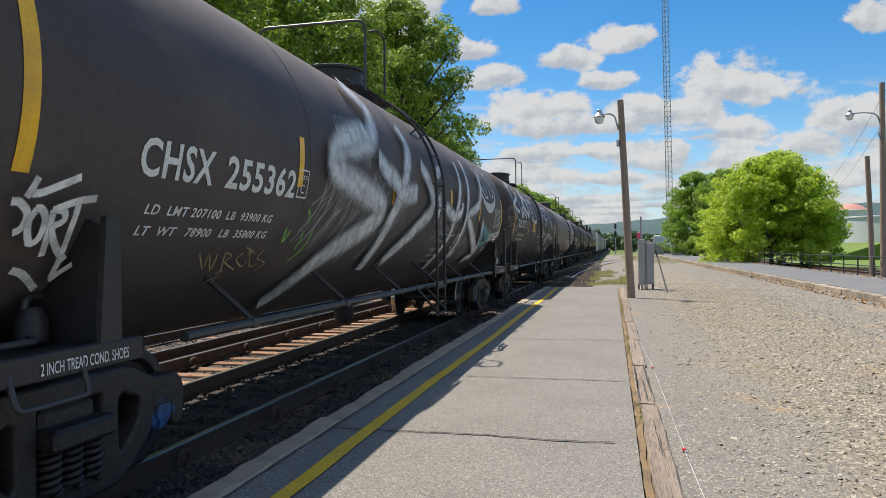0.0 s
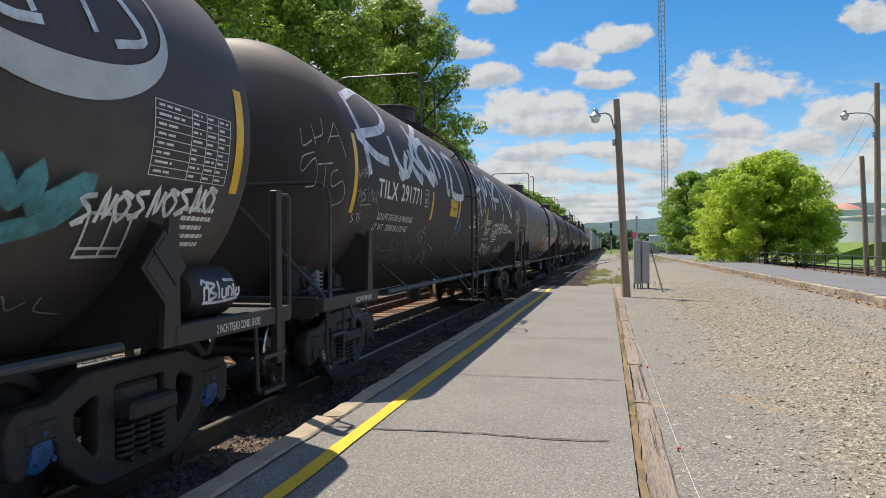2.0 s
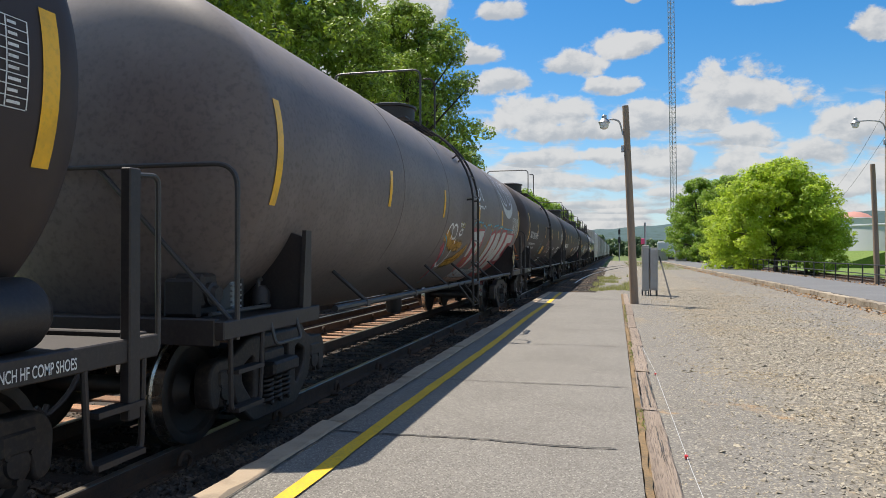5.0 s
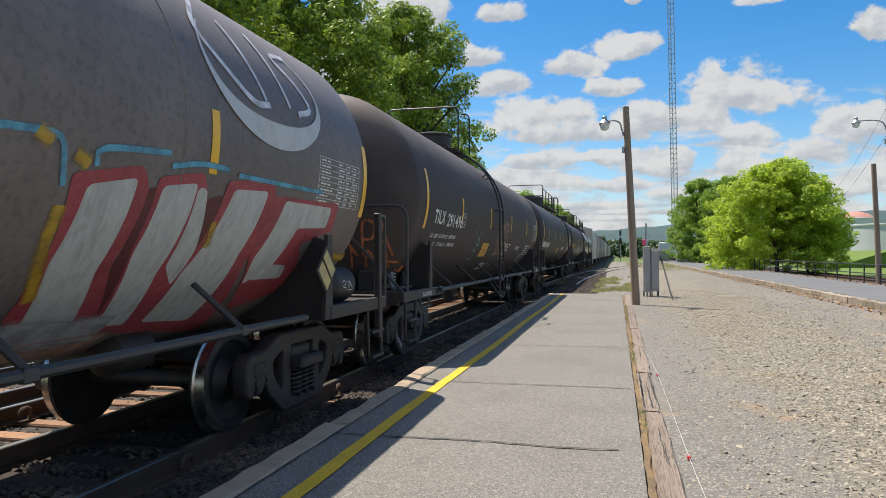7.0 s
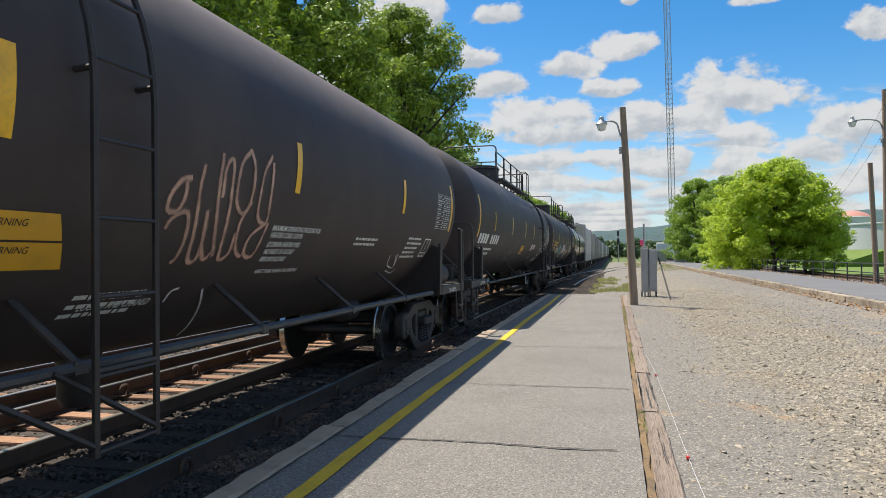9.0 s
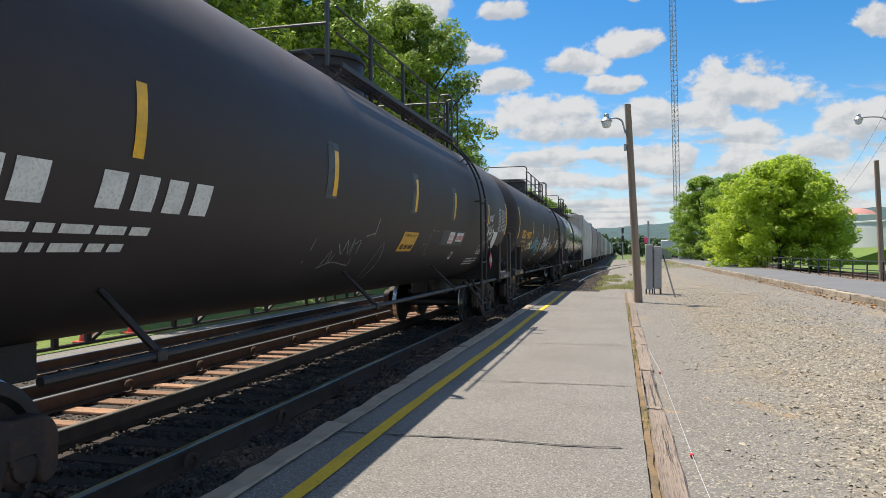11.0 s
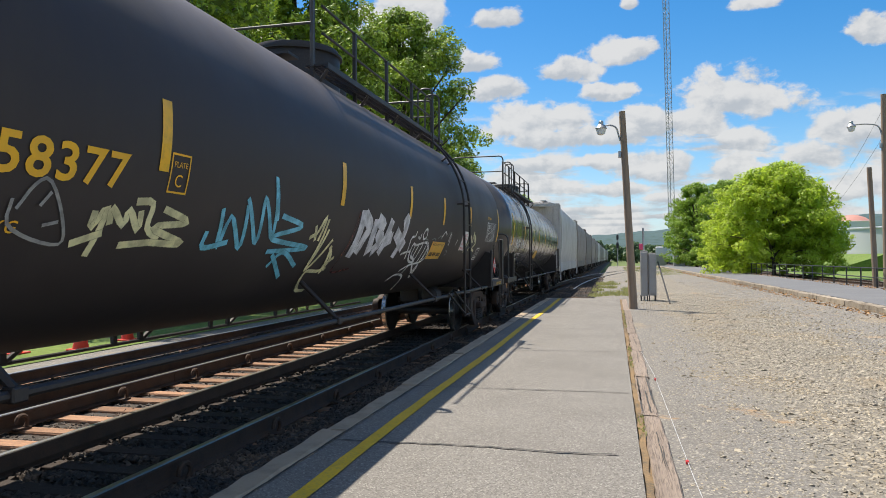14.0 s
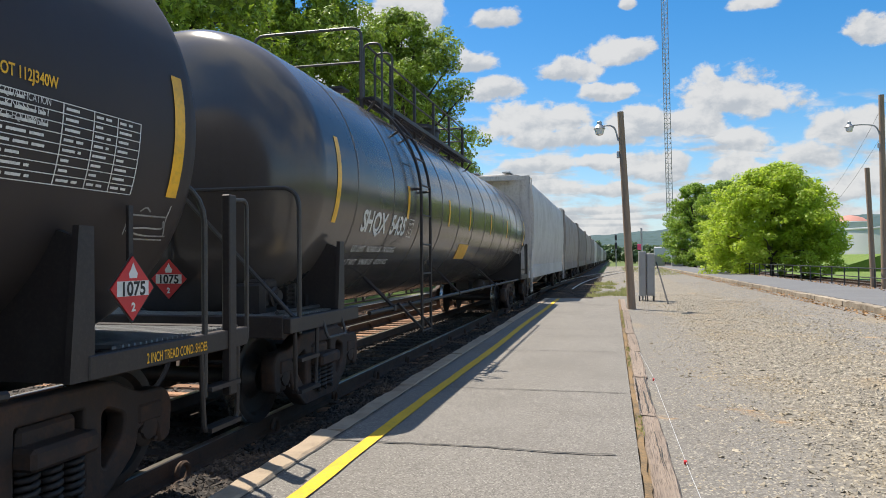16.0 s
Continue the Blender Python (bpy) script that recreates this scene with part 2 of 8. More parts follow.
MAT["white_letter"] = material("white_stencil_paint", (0.80, 0.79, 0.76), 0.6, tint=(0.58, 0.57, 0.54), tint_scale=6, grain=(0.3, 0.3, 0.3), grain_scale=50, grain_amount=0.4)
MAT["yellow_letter"] = material("yellow_stencil_paint", (0.95, 0.50, 0.02), 0.55, tint=(0.75, 0.40, 0.04), tint_scale=6)
MAT["red_sign"] = material("red_placard", (0.62, 0.03, 0.035), 0.45, tint=(0.5, 0.04, 0.04), tint_scale=6)
MAT["white_sign"] = material("white_placard", (0.75, 0.74, 0.72), 0.5, tint=(0.55, 0.54, 0.52), tint_scale=7)
MAT["hopper"] = material("light_grey_hopper_paint", (0.60, 0.575, 0.55), 0.6, tint=(0.45, 0.42, 0.39), tint_scale=0.6, grain=(0.2, 0.18, 0.16), grain_scale=14, grain_amount=0.3, extra=streaks((0.16, 0.13, 0.11), 0.6))
MAT["hopper_brown"] = material("dirty_grey_hopper_paint", (0.32, 0.285, 0.26), 0.7, tint=(0.21, 0.17, 0.15), tint_scale=0.6, random=0.25, grain=(0.1, 0.09, 0.08), grain_scale=14, grain_amount=0.3, extra=streaks((0.08, 0.06, 0.05), 0.6))
MAT["rail_top"] = material("polished_rail_head", (0.42, 0.38, 0.34), 0.32, metal=0.9, tint=(0.25, 0.19, 0.14), tint_scale=2, stretch=(8, 0.4, 8))
MAT["rail"] = material("rusty_rail_steel", (0.085, 0.05, 0.032), 0.8, tint=(0.045, 0.03, 0.024), tint_scale=4, grain=(0.15, 0.08, 0.045), grain_scale=60, grain_amount=0.3, bump=0.001, bump_scale=60)
MAT["tie"] = material("weathered_sleeper_wood", (0.36, 0.195, 0.11), 0.9, tint=(0.17, 0.095, 0.06), tint_scale=3, grain=(0.11, 0.075, 0.055), grain_scale=30, grain_amount=0.7, bump=0.006, bump_scale=14, random=0.3, stretch=(0.6, 5, 5), extra=shade_between_rails)
MAT["ballast"] = material("dark_ballast_bed", (0.04, 0.033, 0.028), 0.95, tint=(0.10, 0.075, 0.057), tint_scale=0.8, bump=0.03, bump_scale=22, extra=stones_colour((0.05, 0.045, 0.042), (0.11, 0.093, 0.08), (0.22, 0.155, 0.11), 22))
MAT["ballast_stone"] = material("ballast_stone", (0.050, 0.043, 0.038), 0.9, tint=(0.20, 0.135, 0.09), tint_scale=1.2, tint_amount=0.7, grain=(0.08, 0.075, 0.07), grain_scale=40, island=0.55)
MAT["ground"] = material("meadow_ground", (0.10, 0.145, 0.035), 0.95, tint=(0.16, 0.17, 0.06), tint_scale=0.05, grain=(0.06, 0.10, 0.02), grain_scale=3, bump=0.05, bump_scale=4)
MAT["grass_ground"] = material("mown_lawn", (0.12, 0.19, 0.03), 0.95, tint=(0.19, 0.24, 0.05), tint_scale=0.5, grain=(0.06, 0.11, 0.02), grain_scale=7, grain_amount=0.7, bump=0.03, bump_scale=20)
MAT["concrete"] = material("weathered_concrete_kerb", (0.41, 0.315, 0.22), 0.9, tint=(0.25, 0.195, 0.14), tint_scale=4, tint_amount=0.7, grain=(0.44, 0.37, 0.28), grain_scale=70, grain_amount=0.45, bump=0.004, bump_scale=40, random=0.12)


def worn_asphalt(n, at, col):
    """Pale wheel-worn aggregate, with dark bits and a few pale ones."""
    v = n.add("ShaderNodeTexVoronoi", Vector=at, Scale=112.0)
    s = n.add("ShaderNodeSeparateColor")
    n.put(s, "Color", v.outputs["Color"])
    col = n.mix(n.ramp(s.outputs[0], 0.62, 0.7), col, rgb(0.132, 0.121, 0.108))
    col = n.mix(n.ramp(s.outputs[1], 0.88, 0.95), col, rgb(0.33, 0.31, 0.275))
    return col


MAT["platform"] = material("worn_pale_asphalt", (0.208, 0.193, 0.170), 0.92, tint=(0.165, 0.152, 0.134), tint_scale=0.7, tint_amount=0.8, grain=(0.28, 0.265, 0.24), grain_scale=26, grain_amount=0.35, bump=0.004, bump_scale=110, extra=worn_asphalt)
MAT["crack"] = material("tarred_crack", (0.05, 0.047, 0.043), 0.9, tint=(0.10, 0.095, 0.085), tint_scale=6)
MAT["yellow_line"] = material("yellow_line_paint", (0.76, 0.47, 0.015), 0.75, tint=(0.62, 0.38, 0.02), tint_scale=4, grain=(0.33, 0.25, 0.09), grain_scale=55, grain_amount=0.5, bump=0.002, bump_scale=110)
MAT["timber"] = material("split_grey_timber", (0.31, 0.245, 0.195), 0.92, tint=(0.20, 0.155, 0.125), tint_scale=2, grain=(0.10, 0.075, 0.06), grain_scale=17, grain_amount=0.85, bump=0.02, bump_scale=14, random=0.16, stretch=(7, 0.35, 7))
MAT["rust_dirt"] = material("rust_brown_dirt", (0.23, 0.15, 0.075), 0.95, tint=(0.10, 0.08, 0.055), tint_scale=3, tint_amount=0.95, grain=(0.34, 0.21, 0.09), grain_scale=60, grain_amount=0.5, bump=0.008, bump_scale=60)
MAT["pebble"] = material("loose_gravel_stone", (0.33, 0.295, 0.235), 0.9, tint=(0.38, 0.29, 0.17), tint_scale=0.6, tint_amount=0.6, island=0.36)


def lot_colour(n, at, col):
    """Grey fines worn by wheels, coarse tan gravel heaped beside them, rusty leaf stains."""
    fine = stones_colour((0.12, 0.113, 0.105), (0.275, 0.255, 0.228), (0.42, 0.385, 0.32), 62)(n, at, col)
    coarse = stones_colour((0.105, 0.092, 0.072), (0.34, 0.295, 0.225), (0.50, 0.44, 0.34), 27)(n, at, col)
    x = n.add("ShaderNodeSeparateXYZ", Vector=at).outputs[0]
    wave = n.math("MULTIPLY", n.math("SUBTRACT", n.noise(at, 0.30, 6.0, 0.65), 0.5), 2.2)
    heap = n.ramp(n.math("ADD", n.math("SUBTRACT", 1.35, n.math("ABSOLUTE", n.math("SUBTRACT", x, 2.6))), wave), -0.25, 0.55)
    col = n.mix(heap, fine, coarse)
    v = n.add("ShaderNodeMapping", Vector=at, Scale=(0.55, 0.16, 1.0)).outputs[0]
    spot = n.ramp(n.noise(v, 1.1, 7.0, 0.70), 0.54, 0.70)
    col = n.mix(n.math("MULTIPLY", spot, 0.55), col, rgb(0.33, 0.245, 0.14))
    leaf = n.ramp(n.noise(n.add("ShaderNodeMapping", Vector=at, Location=(7.0, 3.0, 0.0)).outputs[0], 0.55, 7.0, 0.75), 0.60, 0.68)
    return n.mix(n.math("MULTIPLY", leaf, 0.65), col, rgb(0.40, 0.23, 0.085))


MAT["lot"] = material("loose_gravel_yard", (0.25, 0.232, 0.20), 0.95, tint=(0.22, 0.195, 0.155), tint_scale=0.4, bump=0.016, bump_scale=34, extra=lot_colour)
MAT["asphalt"] = material("grey_blue_asphalt", (0.145, 0.147, 0.152), 0.9, tint=(0.19, 0.19, 0.19), tint_scale=0.6, grain=(0.10, 0.10, 0.10), grain_scale=50, bump=0.004, bump_scale=60)
MAT["wood_pole"] = material("weathered_pole_wood", (0.31, 0.225, 0.16), 0.9, tint=(0.20, 0.145, 0.105), tint_scale=2, grain=(0.33, 0.27, 0.21), grain_scale=20, grain_amount=0.5, bump=0.006, bump_scale=15, stretch=(4, 4, 0.4))
MAT["galvanised"] = material("galvanised_steel", (0.42, 0.43, 0.44), 0.45, metal=0.7, tint=(0.33, 0.33, 0.33), tint_scale=5)
MAT["cabinet"] = material("grey_cabinet_paint", (0.36, 0.36, 0.35), 0.55, tint=(0.28, 0.27, 0.26), tint_scale=2, extra=streaks((0.2, 0.18, 0.15), 0.35))
MAT["glass"] = material("lamp_glass", (0.75, 0.76, 0.74), 0.15)
MAT["black_rail"] = material("black_painted_rail", (0.03, 0.03, 0.032), 0.5, tint=(0.06, 0.05, 0.045), tint_scale=5)
MAT["bark"] = material("tree_bark", (0.07, 0.055, 0.042), 0.95, tint=(0.06, 0.048, 0.038), tint_scale=3, bump=0.02, bump_scale=10)
MAT["tower"] = material("galvanised_tower_steel", (0.30, 0.31, 0.33), 0.55, metal=0.4, tint=(0.36, 0.22, 0.18), tint_scale=0.06, tint_amount=0.7)
# the haze of distance is put into the ridge's blue-green colour
MAT["hill"] = material("hazed_wooded_hill", (0.045, 0.085, 0.088), 0.95, tint=(0.064, 0.112, 0.110), tint_scale=0.012, grain=(0.028, 0.062, 0.052), grain_scale=0.06, grain_amount=0.8)
MAT["pink"] = material("pink_ribbon", (0.85, 0.10, 0.22), 0.6)
MAT["orange"] = material("red_orange_cone_plastic", (0.68, 0.045, 0.02), 0.5)
MAT["kerb_dirty"] = material("stained_concrete_kerb", (0.33, 0.28, 0.215), 0.95, tint=(0.15, 0.115, 0.08), tint_scale=2.2, tint_amount=0.85, grain=(0.42, 0.36, 0.28), grain_scale=24, grain_amount=0.5, bump=0.012, bump_scale=26, random=0.22)
MAT["dry_leaves"] = material("dry_brown_leaves", (0.30, 0.17, 0.075), 0.9, tint=(0.19, 0.12, 0.065), tint_scale=0.8, island=0.5)
MAT["white_paint"] = material("white_wall_paint", (0.60, 0.61, 0.63), 0.6, tint=(0.50, 0.51, 0.53), tint_scale=0.3)
MAT["red_roof"] = material("faded_red_roof", (0.52, 0.25, 0.20), 0.7, tint=(0.45, 0.21, 0.17), tint_scale=0.3)


def leaf_material(name, dark, light, thin, glow=0.42):
    m = bpy.data.materials.new(name)
    m.use_nodes = True
    n = Nodes(m.node_tree)
    r = n.add("ShaderNodeNewGeometry").outputs["Random Per Island"]
    at = n.add("ShaderNodeTexCoord").outputs["Object"]
    big = n.ramp(n.noise(at, 0.5, 3.0), 0.38, 0.66)
    col = n.mix(r, rgb(*dark), rgb(*light))
    col = n.mix(n.math("MULTIPLY", big, 0.35), col, rgb(*light))
    b = n.add("ShaderNodeBsdfPrincipled", Base_Color=col, Roughness=0.55)
    t = n.add("ShaderNodeBsdfTranslucent", Color=n.mix(0.6, col, rgb(*thin)))
    mixed = n.add("ShaderNodeMixShader", i0=glow, i1=b.outputs[0], i2=t.outputs[0])
    n.add("ShaderNodeOutputMaterial", Surface=mixed)
    return m


MAT["leaf_dark"] = leaf_material("deep_green_leaves", (0.028, 0.056, 0.008), (0.39, 0.53, 0.072), (0.50, 0.70, 0.07), 0.20)
MAT["leaf_light"] = leaf_material("yellow_green_leaves", (0.14, 0.23, 0.02), (0.44, 0.56, 0.06), (0.66, 0.82, 0.09), 0.52)
MAT["leaf_mid"] = leaf_material("mid_green_leaves", (0.055, 0.11, 0.018), (0.26, 0.40, 0.05), (0.45, 0.66, 0.07), 0.40)
# far leaves: distance haze is painted in as a duller, bluer green
MAT["leaf_far"] = leaf_material("hazed_far_leaves", (0.045, 0.085, 0.045), (0.12, 0.19, 0.085), (0.18, 0.28, 0.10), 0.3)
MAT["grass"] = leaf_material("grass_blades", (0.16, 0.19, 0.06), (0.38, 0.36, 0.16), (0.40, 0.42, 0.14), 0.4)


def spray_material(name, colour, soft=0.5, solid=0.9, comb=0.0, vary=0.25):
    """Sprayed or brushed paint on a tank: fading and speckled at the edges of its strokes."""
    m = bpy.data.materials.new(name)
    m.use_nodes = True
    n = Nodes(m.node_tree)
    uv = n.add("ShaderNodeTexCoord").outputs["UV"]
    at = n.add("ShaderNodeTexCoord").outputs["Object"]
    s = n.add("ShaderNodeSeparateXYZ", Vector=uv)
    across = n.math("ABSOLUTE", n.math("SUBTRACT", n.math("MULTIPLY", s.outputs[1], 2.0), 1.0))
    body = n.math("SUBTRACT", 1.0, across)
    speck = n.noise(at, 70.0, 3.0, 0.7)
    cloud = n.noise(at, 7.0, 4.0, 0.6)
    f = n.math("ADD", body, n.math("MULTIPLY", n.math("SUBTRACT", speck, 0.5), soft * 0.9))
    f = n.ramp(f, 0.02, max(0.03, soft))
    if comb:
        lines = n.noise(n.add("ShaderNodeMapping", Vector=at, Scale=(1.0, 38.0, 1.4)).outputs[0], 1.0, 2.0, 0.5)
        f = n.math("MULTIPLY", f, n.math("ADD", 1.0 - comb, n.math("MULTIPLY", n.ramp(lines, 0.42, 0.6), comb)))
    f = n.math("MULTIPLY", f, n.math("ADD", solid - vary, n.math("MULTIPLY", n.ramp(cloud, 0.35, 0.6), vary)), True)
    col = n.mix(n.ramp(cloud, 0.3, 0.7), rgb(*[c * 0.75 for c in colour]), rgb(*colour))
    b = n.add("ShaderNodeBsdfPrincipled", Base_Color=col, Roughness=0.5)
    t = n.add("ShaderNodeBsdfTransparent")
    mixed = n.add("ShaderNodeMixShader", i0=f, i1=t.outputs[0], i2=b.outputs[0])
    n.add("ShaderNodeOutputMaterial", Surface=mixed)
    return m


for key, colour, soft, solid, comb in (
        ("silver", (0.68, 0.685, 0.70), 0.8, 1.0, 0.05), ("silver_drip", (0.52, 0.53, 0.55), 0.5, 0.8, 0.0), ("white_spray", (0.86, 0.85, 0.84), 0.4, 0.95, 0.0),
        ("white_block", (0.78, 0.76, 0.80), 0.12, 0.95, 0.0), ("teal_spray", (0.08, 0.34, 0.38), 0.35, 0.9, 0.0), ("rust_scrawl", (0.50, 0.16, 0.07), 0.5, 0.85, 0.0), ("blue_spray", (0.05, 0.28, 0.52), 0.5, 0.9, 0.0),
        ("thin_scrawl", (0.46, 0.46, 0.45), 0.3, 0.8, 0.0), ("yellow_scrawl", (0.55, 0.48, 0.12), 0.3, 0.9, 0.0), ("gold_scrawl", (0.42, 0.34, 0.16), 0.3, 0.9, 0.0), ("grey_scrawl", (0.24, 0.27, 0.26), 0.4, 0.75, 0.0), ("orange_spray", (0.60, 0.30, 0.02), 0.7, 0.9, 0.15),
        ("red_spray", (0.56, 0.09, 0.12), 0.35, 0.92, 0.1), ("cyan_spray", (0.12, 0.42, 0.58), 0.5, 0.9, 0.0), ("silver_fill", (0.74, 0.76, 0.72), 0.3, 0.95, 0.25),
        ("yellow_spray", (0.60, 0.36, 0.03), 0.8, 0.8, 0.0), ("copper_spray", (0.60, 0.36, 0.27), 0.8, 0.95, 0.15), ("cream_spray", (0.86, 0.80, 0.46), 0.3, 1.0, 0.0),
        ("sky_spray", (0.17, 0.58, 0.76), 0.35, 1.0, 0.0), ("green_spray", (0.20, 0.48, 0.06), 0.35, 0.9, 0.0), ("dark_red", (0.20, 0.03, 0.025), 0.5, 0.7, 0.0), ("rust_orange", (0.40, 0.11, 0.02), 0.6, 0.8, 0.2)):
    MAT[key] = spray_material(key + "_paint", colour, soft, solid, comb)
MAT["blue_cap"] = material("blue_bearing_cap", (0.03, 0.10, 0.26), 0.5, tint=(0.02, 0.03, 0.05), tint_scale=12)
MAT["yellow_sign"] = material("yellow_notice", (0.72, 0.38, 0.03), 0.5, tint=(0.58, 0.32, 0.04), tint_scale=5)
MAT["cream_plate"] = material("weathered_yellow_plate", (0.62, 0.48, 0.18), 0.6, tint=(0.40, 0.35, 0.26), tint_scale=9, grain=(0.25, 0.2, 0.1), grain_scale=40)
MAT["black_print"] = material("black_print", (0.02, 0.02, 0.02), 0.6)
MAT["red_print"] = material("red_print", (0.60, 0.04, 0.05), 0.6)
MAT["grey_patch"] = material("scuffed_grey_patch", (0.07, 0.078, 0.085), 0.6, tint=(0.03, 0.03, 0.032), tint_scale=7, tint_amount=0.9, grain=(0.13, 0.13, 0.13), grain_scale=30, grain_amount=0.3)
MAT["emblem"] = material("pale_emblem_paint", (0.56, 0.55, 0.54), 0.5, tint=(0.42, 0.41, 0.40), tint_scale=4)
MAT["silver_field"] = material("silver_grey_spray_paint", (0.50, 0.50, 0.475), 0.6, tint=(0.33, 0.33, 0.31), tint_scale=5, grain=(0.62, 0.63, 0.60), grain_scale=18, grain_amount=0.5, stretch=(1, 2.5, 0.6), extra=streaks((0.24, 0.22, 0.20), 0.4))
MAT["red_field"] = material("faded_red_spray_paint", (0.36, 0.055, 0.065), 0.6, tint=(0.20, 0.035, 0.04), tint_scale=2.5, grain=(0.48, 0.11, 0.12), grain_scale=14, grain_amount=0.4)
MAT["maroon_field"] = material("dark_red_spray_paint", (0.115, 0.022, 0.022), 0.6, tint=(0.07, 0.03, 0.025), tint_scale=3, grain=(0.16, 0.03, 0.03), grain_scale=14, grain_amount=0.4)
MAT["white_spray_plain"] = material("white_marker_paint", (0.66, 0.66, 0.66), 0.5, tint=(0.5, 0.5, 0.5), tint_scale=9)


# ---------------------------------------------------------------- building helpers
def mesh_from(bm, name, smooth=False, angle=None):
    me = bpy.data.meshes.new(name)
    bmesh.ops.recalc_face_normals(bm, faces=bm.faces)
    bm.to_mesh(me)
    bm.free()
    if smooth:
        me.shade_smooth()
        if angle:
            me.set_sharp_from_angle(angle=radians(angle))
    return me


def part(name, bm, material, parent=None, label="", m=None, smooth=False, angle=35):
    """Links a bmesh, or a mesh already made, as one object under its thing."""
    me = mesh_from(bm, name, smooth, angle) if isinstance(bm, bmesh.types.BMesh) else bm
    if material and not me.materials:
        me.materials.append(material)
    ob = new(name, me)
    if parent:
        ob.parent = parent
    if m is not None:
        ob.matrix_basis = m
    return tagged(ob, label)


def thing(name, label, category, group="", kind="", m=None):
    ob = new(name)
    ob.empty_display_size = 0.3
    if m is not None:
        ob.matrix_basis = m
    return tagged(ob, label, category, group, kind)


def box(bm, x0, x1, y0, y1, z0, z1, bevel=0.0):
    made = bmesh.ops.create_cube(bm, size=1.0, matrix=Matrix.LocRotScale(
        ((x0 + x1) / 2, (y0 + y1) / 2, (z0 + z1) / 2), None, (abs(x1 - x0), abs(y1 - y0), abs(z1 - z0))))
    if bevel:
        edges = list({e for v in made["verts"] for e in v.link_edges})
        bmesh.ops.bevel(bm, geom=edges, offset=bevel, segments=1, affect="EDGES")
    return bm


def boxes(*rows, bevel=0.0):
    bm = bmesh.new()
    for r in rows:
        box(bm, *r, bevel=bevel)
    return bm


def tube(bm, pts, r, sides=8, cap=True, r_end=None):
    """A round bar along the points."""
    pts = [Vector(p) for p in pts]
    rings, side = [], None
    for i, p in enumerate(pts):
        a = (p - pts[i - 1]).normalized() if i else (pts[1] - p).normalized()
        b = (pts[i + 1] - p).normalized() if i + 1 < len(pts) else a
        d = (a + b).normalized() if (a + b).length > 1e-6 else a
        if side is None:
            side = d.cross(Vector((0.31, 0.17, 0.93))).normalized()
        side = (side - d * side.dot(d)).normalized()
        up = d.cross(side)
        rr = r if r_end is None else r + (r_end - r) * i / (len(pts) - 1)
        k = 1 / max(0.6, math.sqrt(max(0.2, (1 + a.dot(b)) / 2)))
        rings.append([bm.verts.new(p + (side * math.cos(t) + up * math.sin(t)) * rr * k)
                      for t in (math.tau * j / sides for j in range(sides))])
    for q, s in zip(rings, rings[1:]):
        for j in range(sides):
            bm.faces.new((q[j], q[(j + 1) % sides], s[(j + 1) % sides], s[j]))
    if cap:
        bm.faces.new(rings[0]), bm.faces.new(rings[-1][::-1])
    return bm


def tubes(paths, r, sides=8):
    bm = bmesh.new()
    for p in paths:
        tube(bm, p, r, sides)
    return bm


def bend(pts, r, n=4):
    """Rounds the corners of a polyline."""
    pts = [Vector(p) for p in pts]
    out = [pts[0]]
    for a, b, c in zip(pts, pts[1:], pts[2:]):
        u, v = (a - b), (c - b)
        k = min(r, u.length * 0.49, v.length * 0.49)
        p, q = b + u.normalized() * k, b + v.normalized() * k
        for i in range(n + 1):
            t = i / n
            out.append(p * (1 - t) ** 2 + b * 2 * t * (1 - t) + q * t ** 2)
    return out + [pts[-1]]


def lathe(profile, axis="y", sides=48, bm=None):
    """Turns (along, radius) round an axis."""
    bm = bm or bmesh.new()
    rings = []
    for a, r in profile:
        ring = []
        for j in range(sides):
            t = math.tau * j / sides
            c, s = r * math.cos(t), r * math.sin(t)
            ring.append(bm.verts.new({"y": (c, a, s), "x": (a, c, s), "z": (c, s, a)}[axis]))
        rings.append(ring)
    for q, s in zip(rings, rings[1:]):
        for j in range(sides):
            bm.faces.new((q[j], q[(j + 1) % sides], s[(j + 1) % sides], s[j]))
    bm.faces.new(rings[0]), bm.faces.new(rings[-1])
    return bm


def plate(outer, holes, depth, bevel=0.0):
    """A cast plate in the y-z plane with openings; its thickness goes along x."""
    cu = bpy.data.curves.new("plate", "CURVE")
    cu.dimensions, cu.fill_mode, cu.extrude, cu.bevel_depth, cu.bevel_resolution = "2D", "BOTH", depth / 2 - bevel, bevel, 1
    for poly in (outer, *holes):
        s = cu.splines.new("POLY")
        s.points.add(len(poly) - 1)
        s.use_cyclic_u = True
        for p, (a, b) in zip(s.points, poly):
            p.co = (a, b, 0, 1)
    return curve_mesh(cu, Matrix(((0, 0, 1, 0), (1, 0, 0, 0), (0, 1, 0, 0), (0, 0, 0, 1))))


def curve_mesh(cu, m=None):
    ob = bpy.data.objects.new("outline", cu)
    scene.collection.objects.link(ob)
    me = bpy.data.meshes.new_from_object(ob)
    bpy.data.objects.remove(ob)
    bpy.data.curves.remove(cu)
    me.materials.clear()
    if m is not None:
        me.transform(m)
    return me


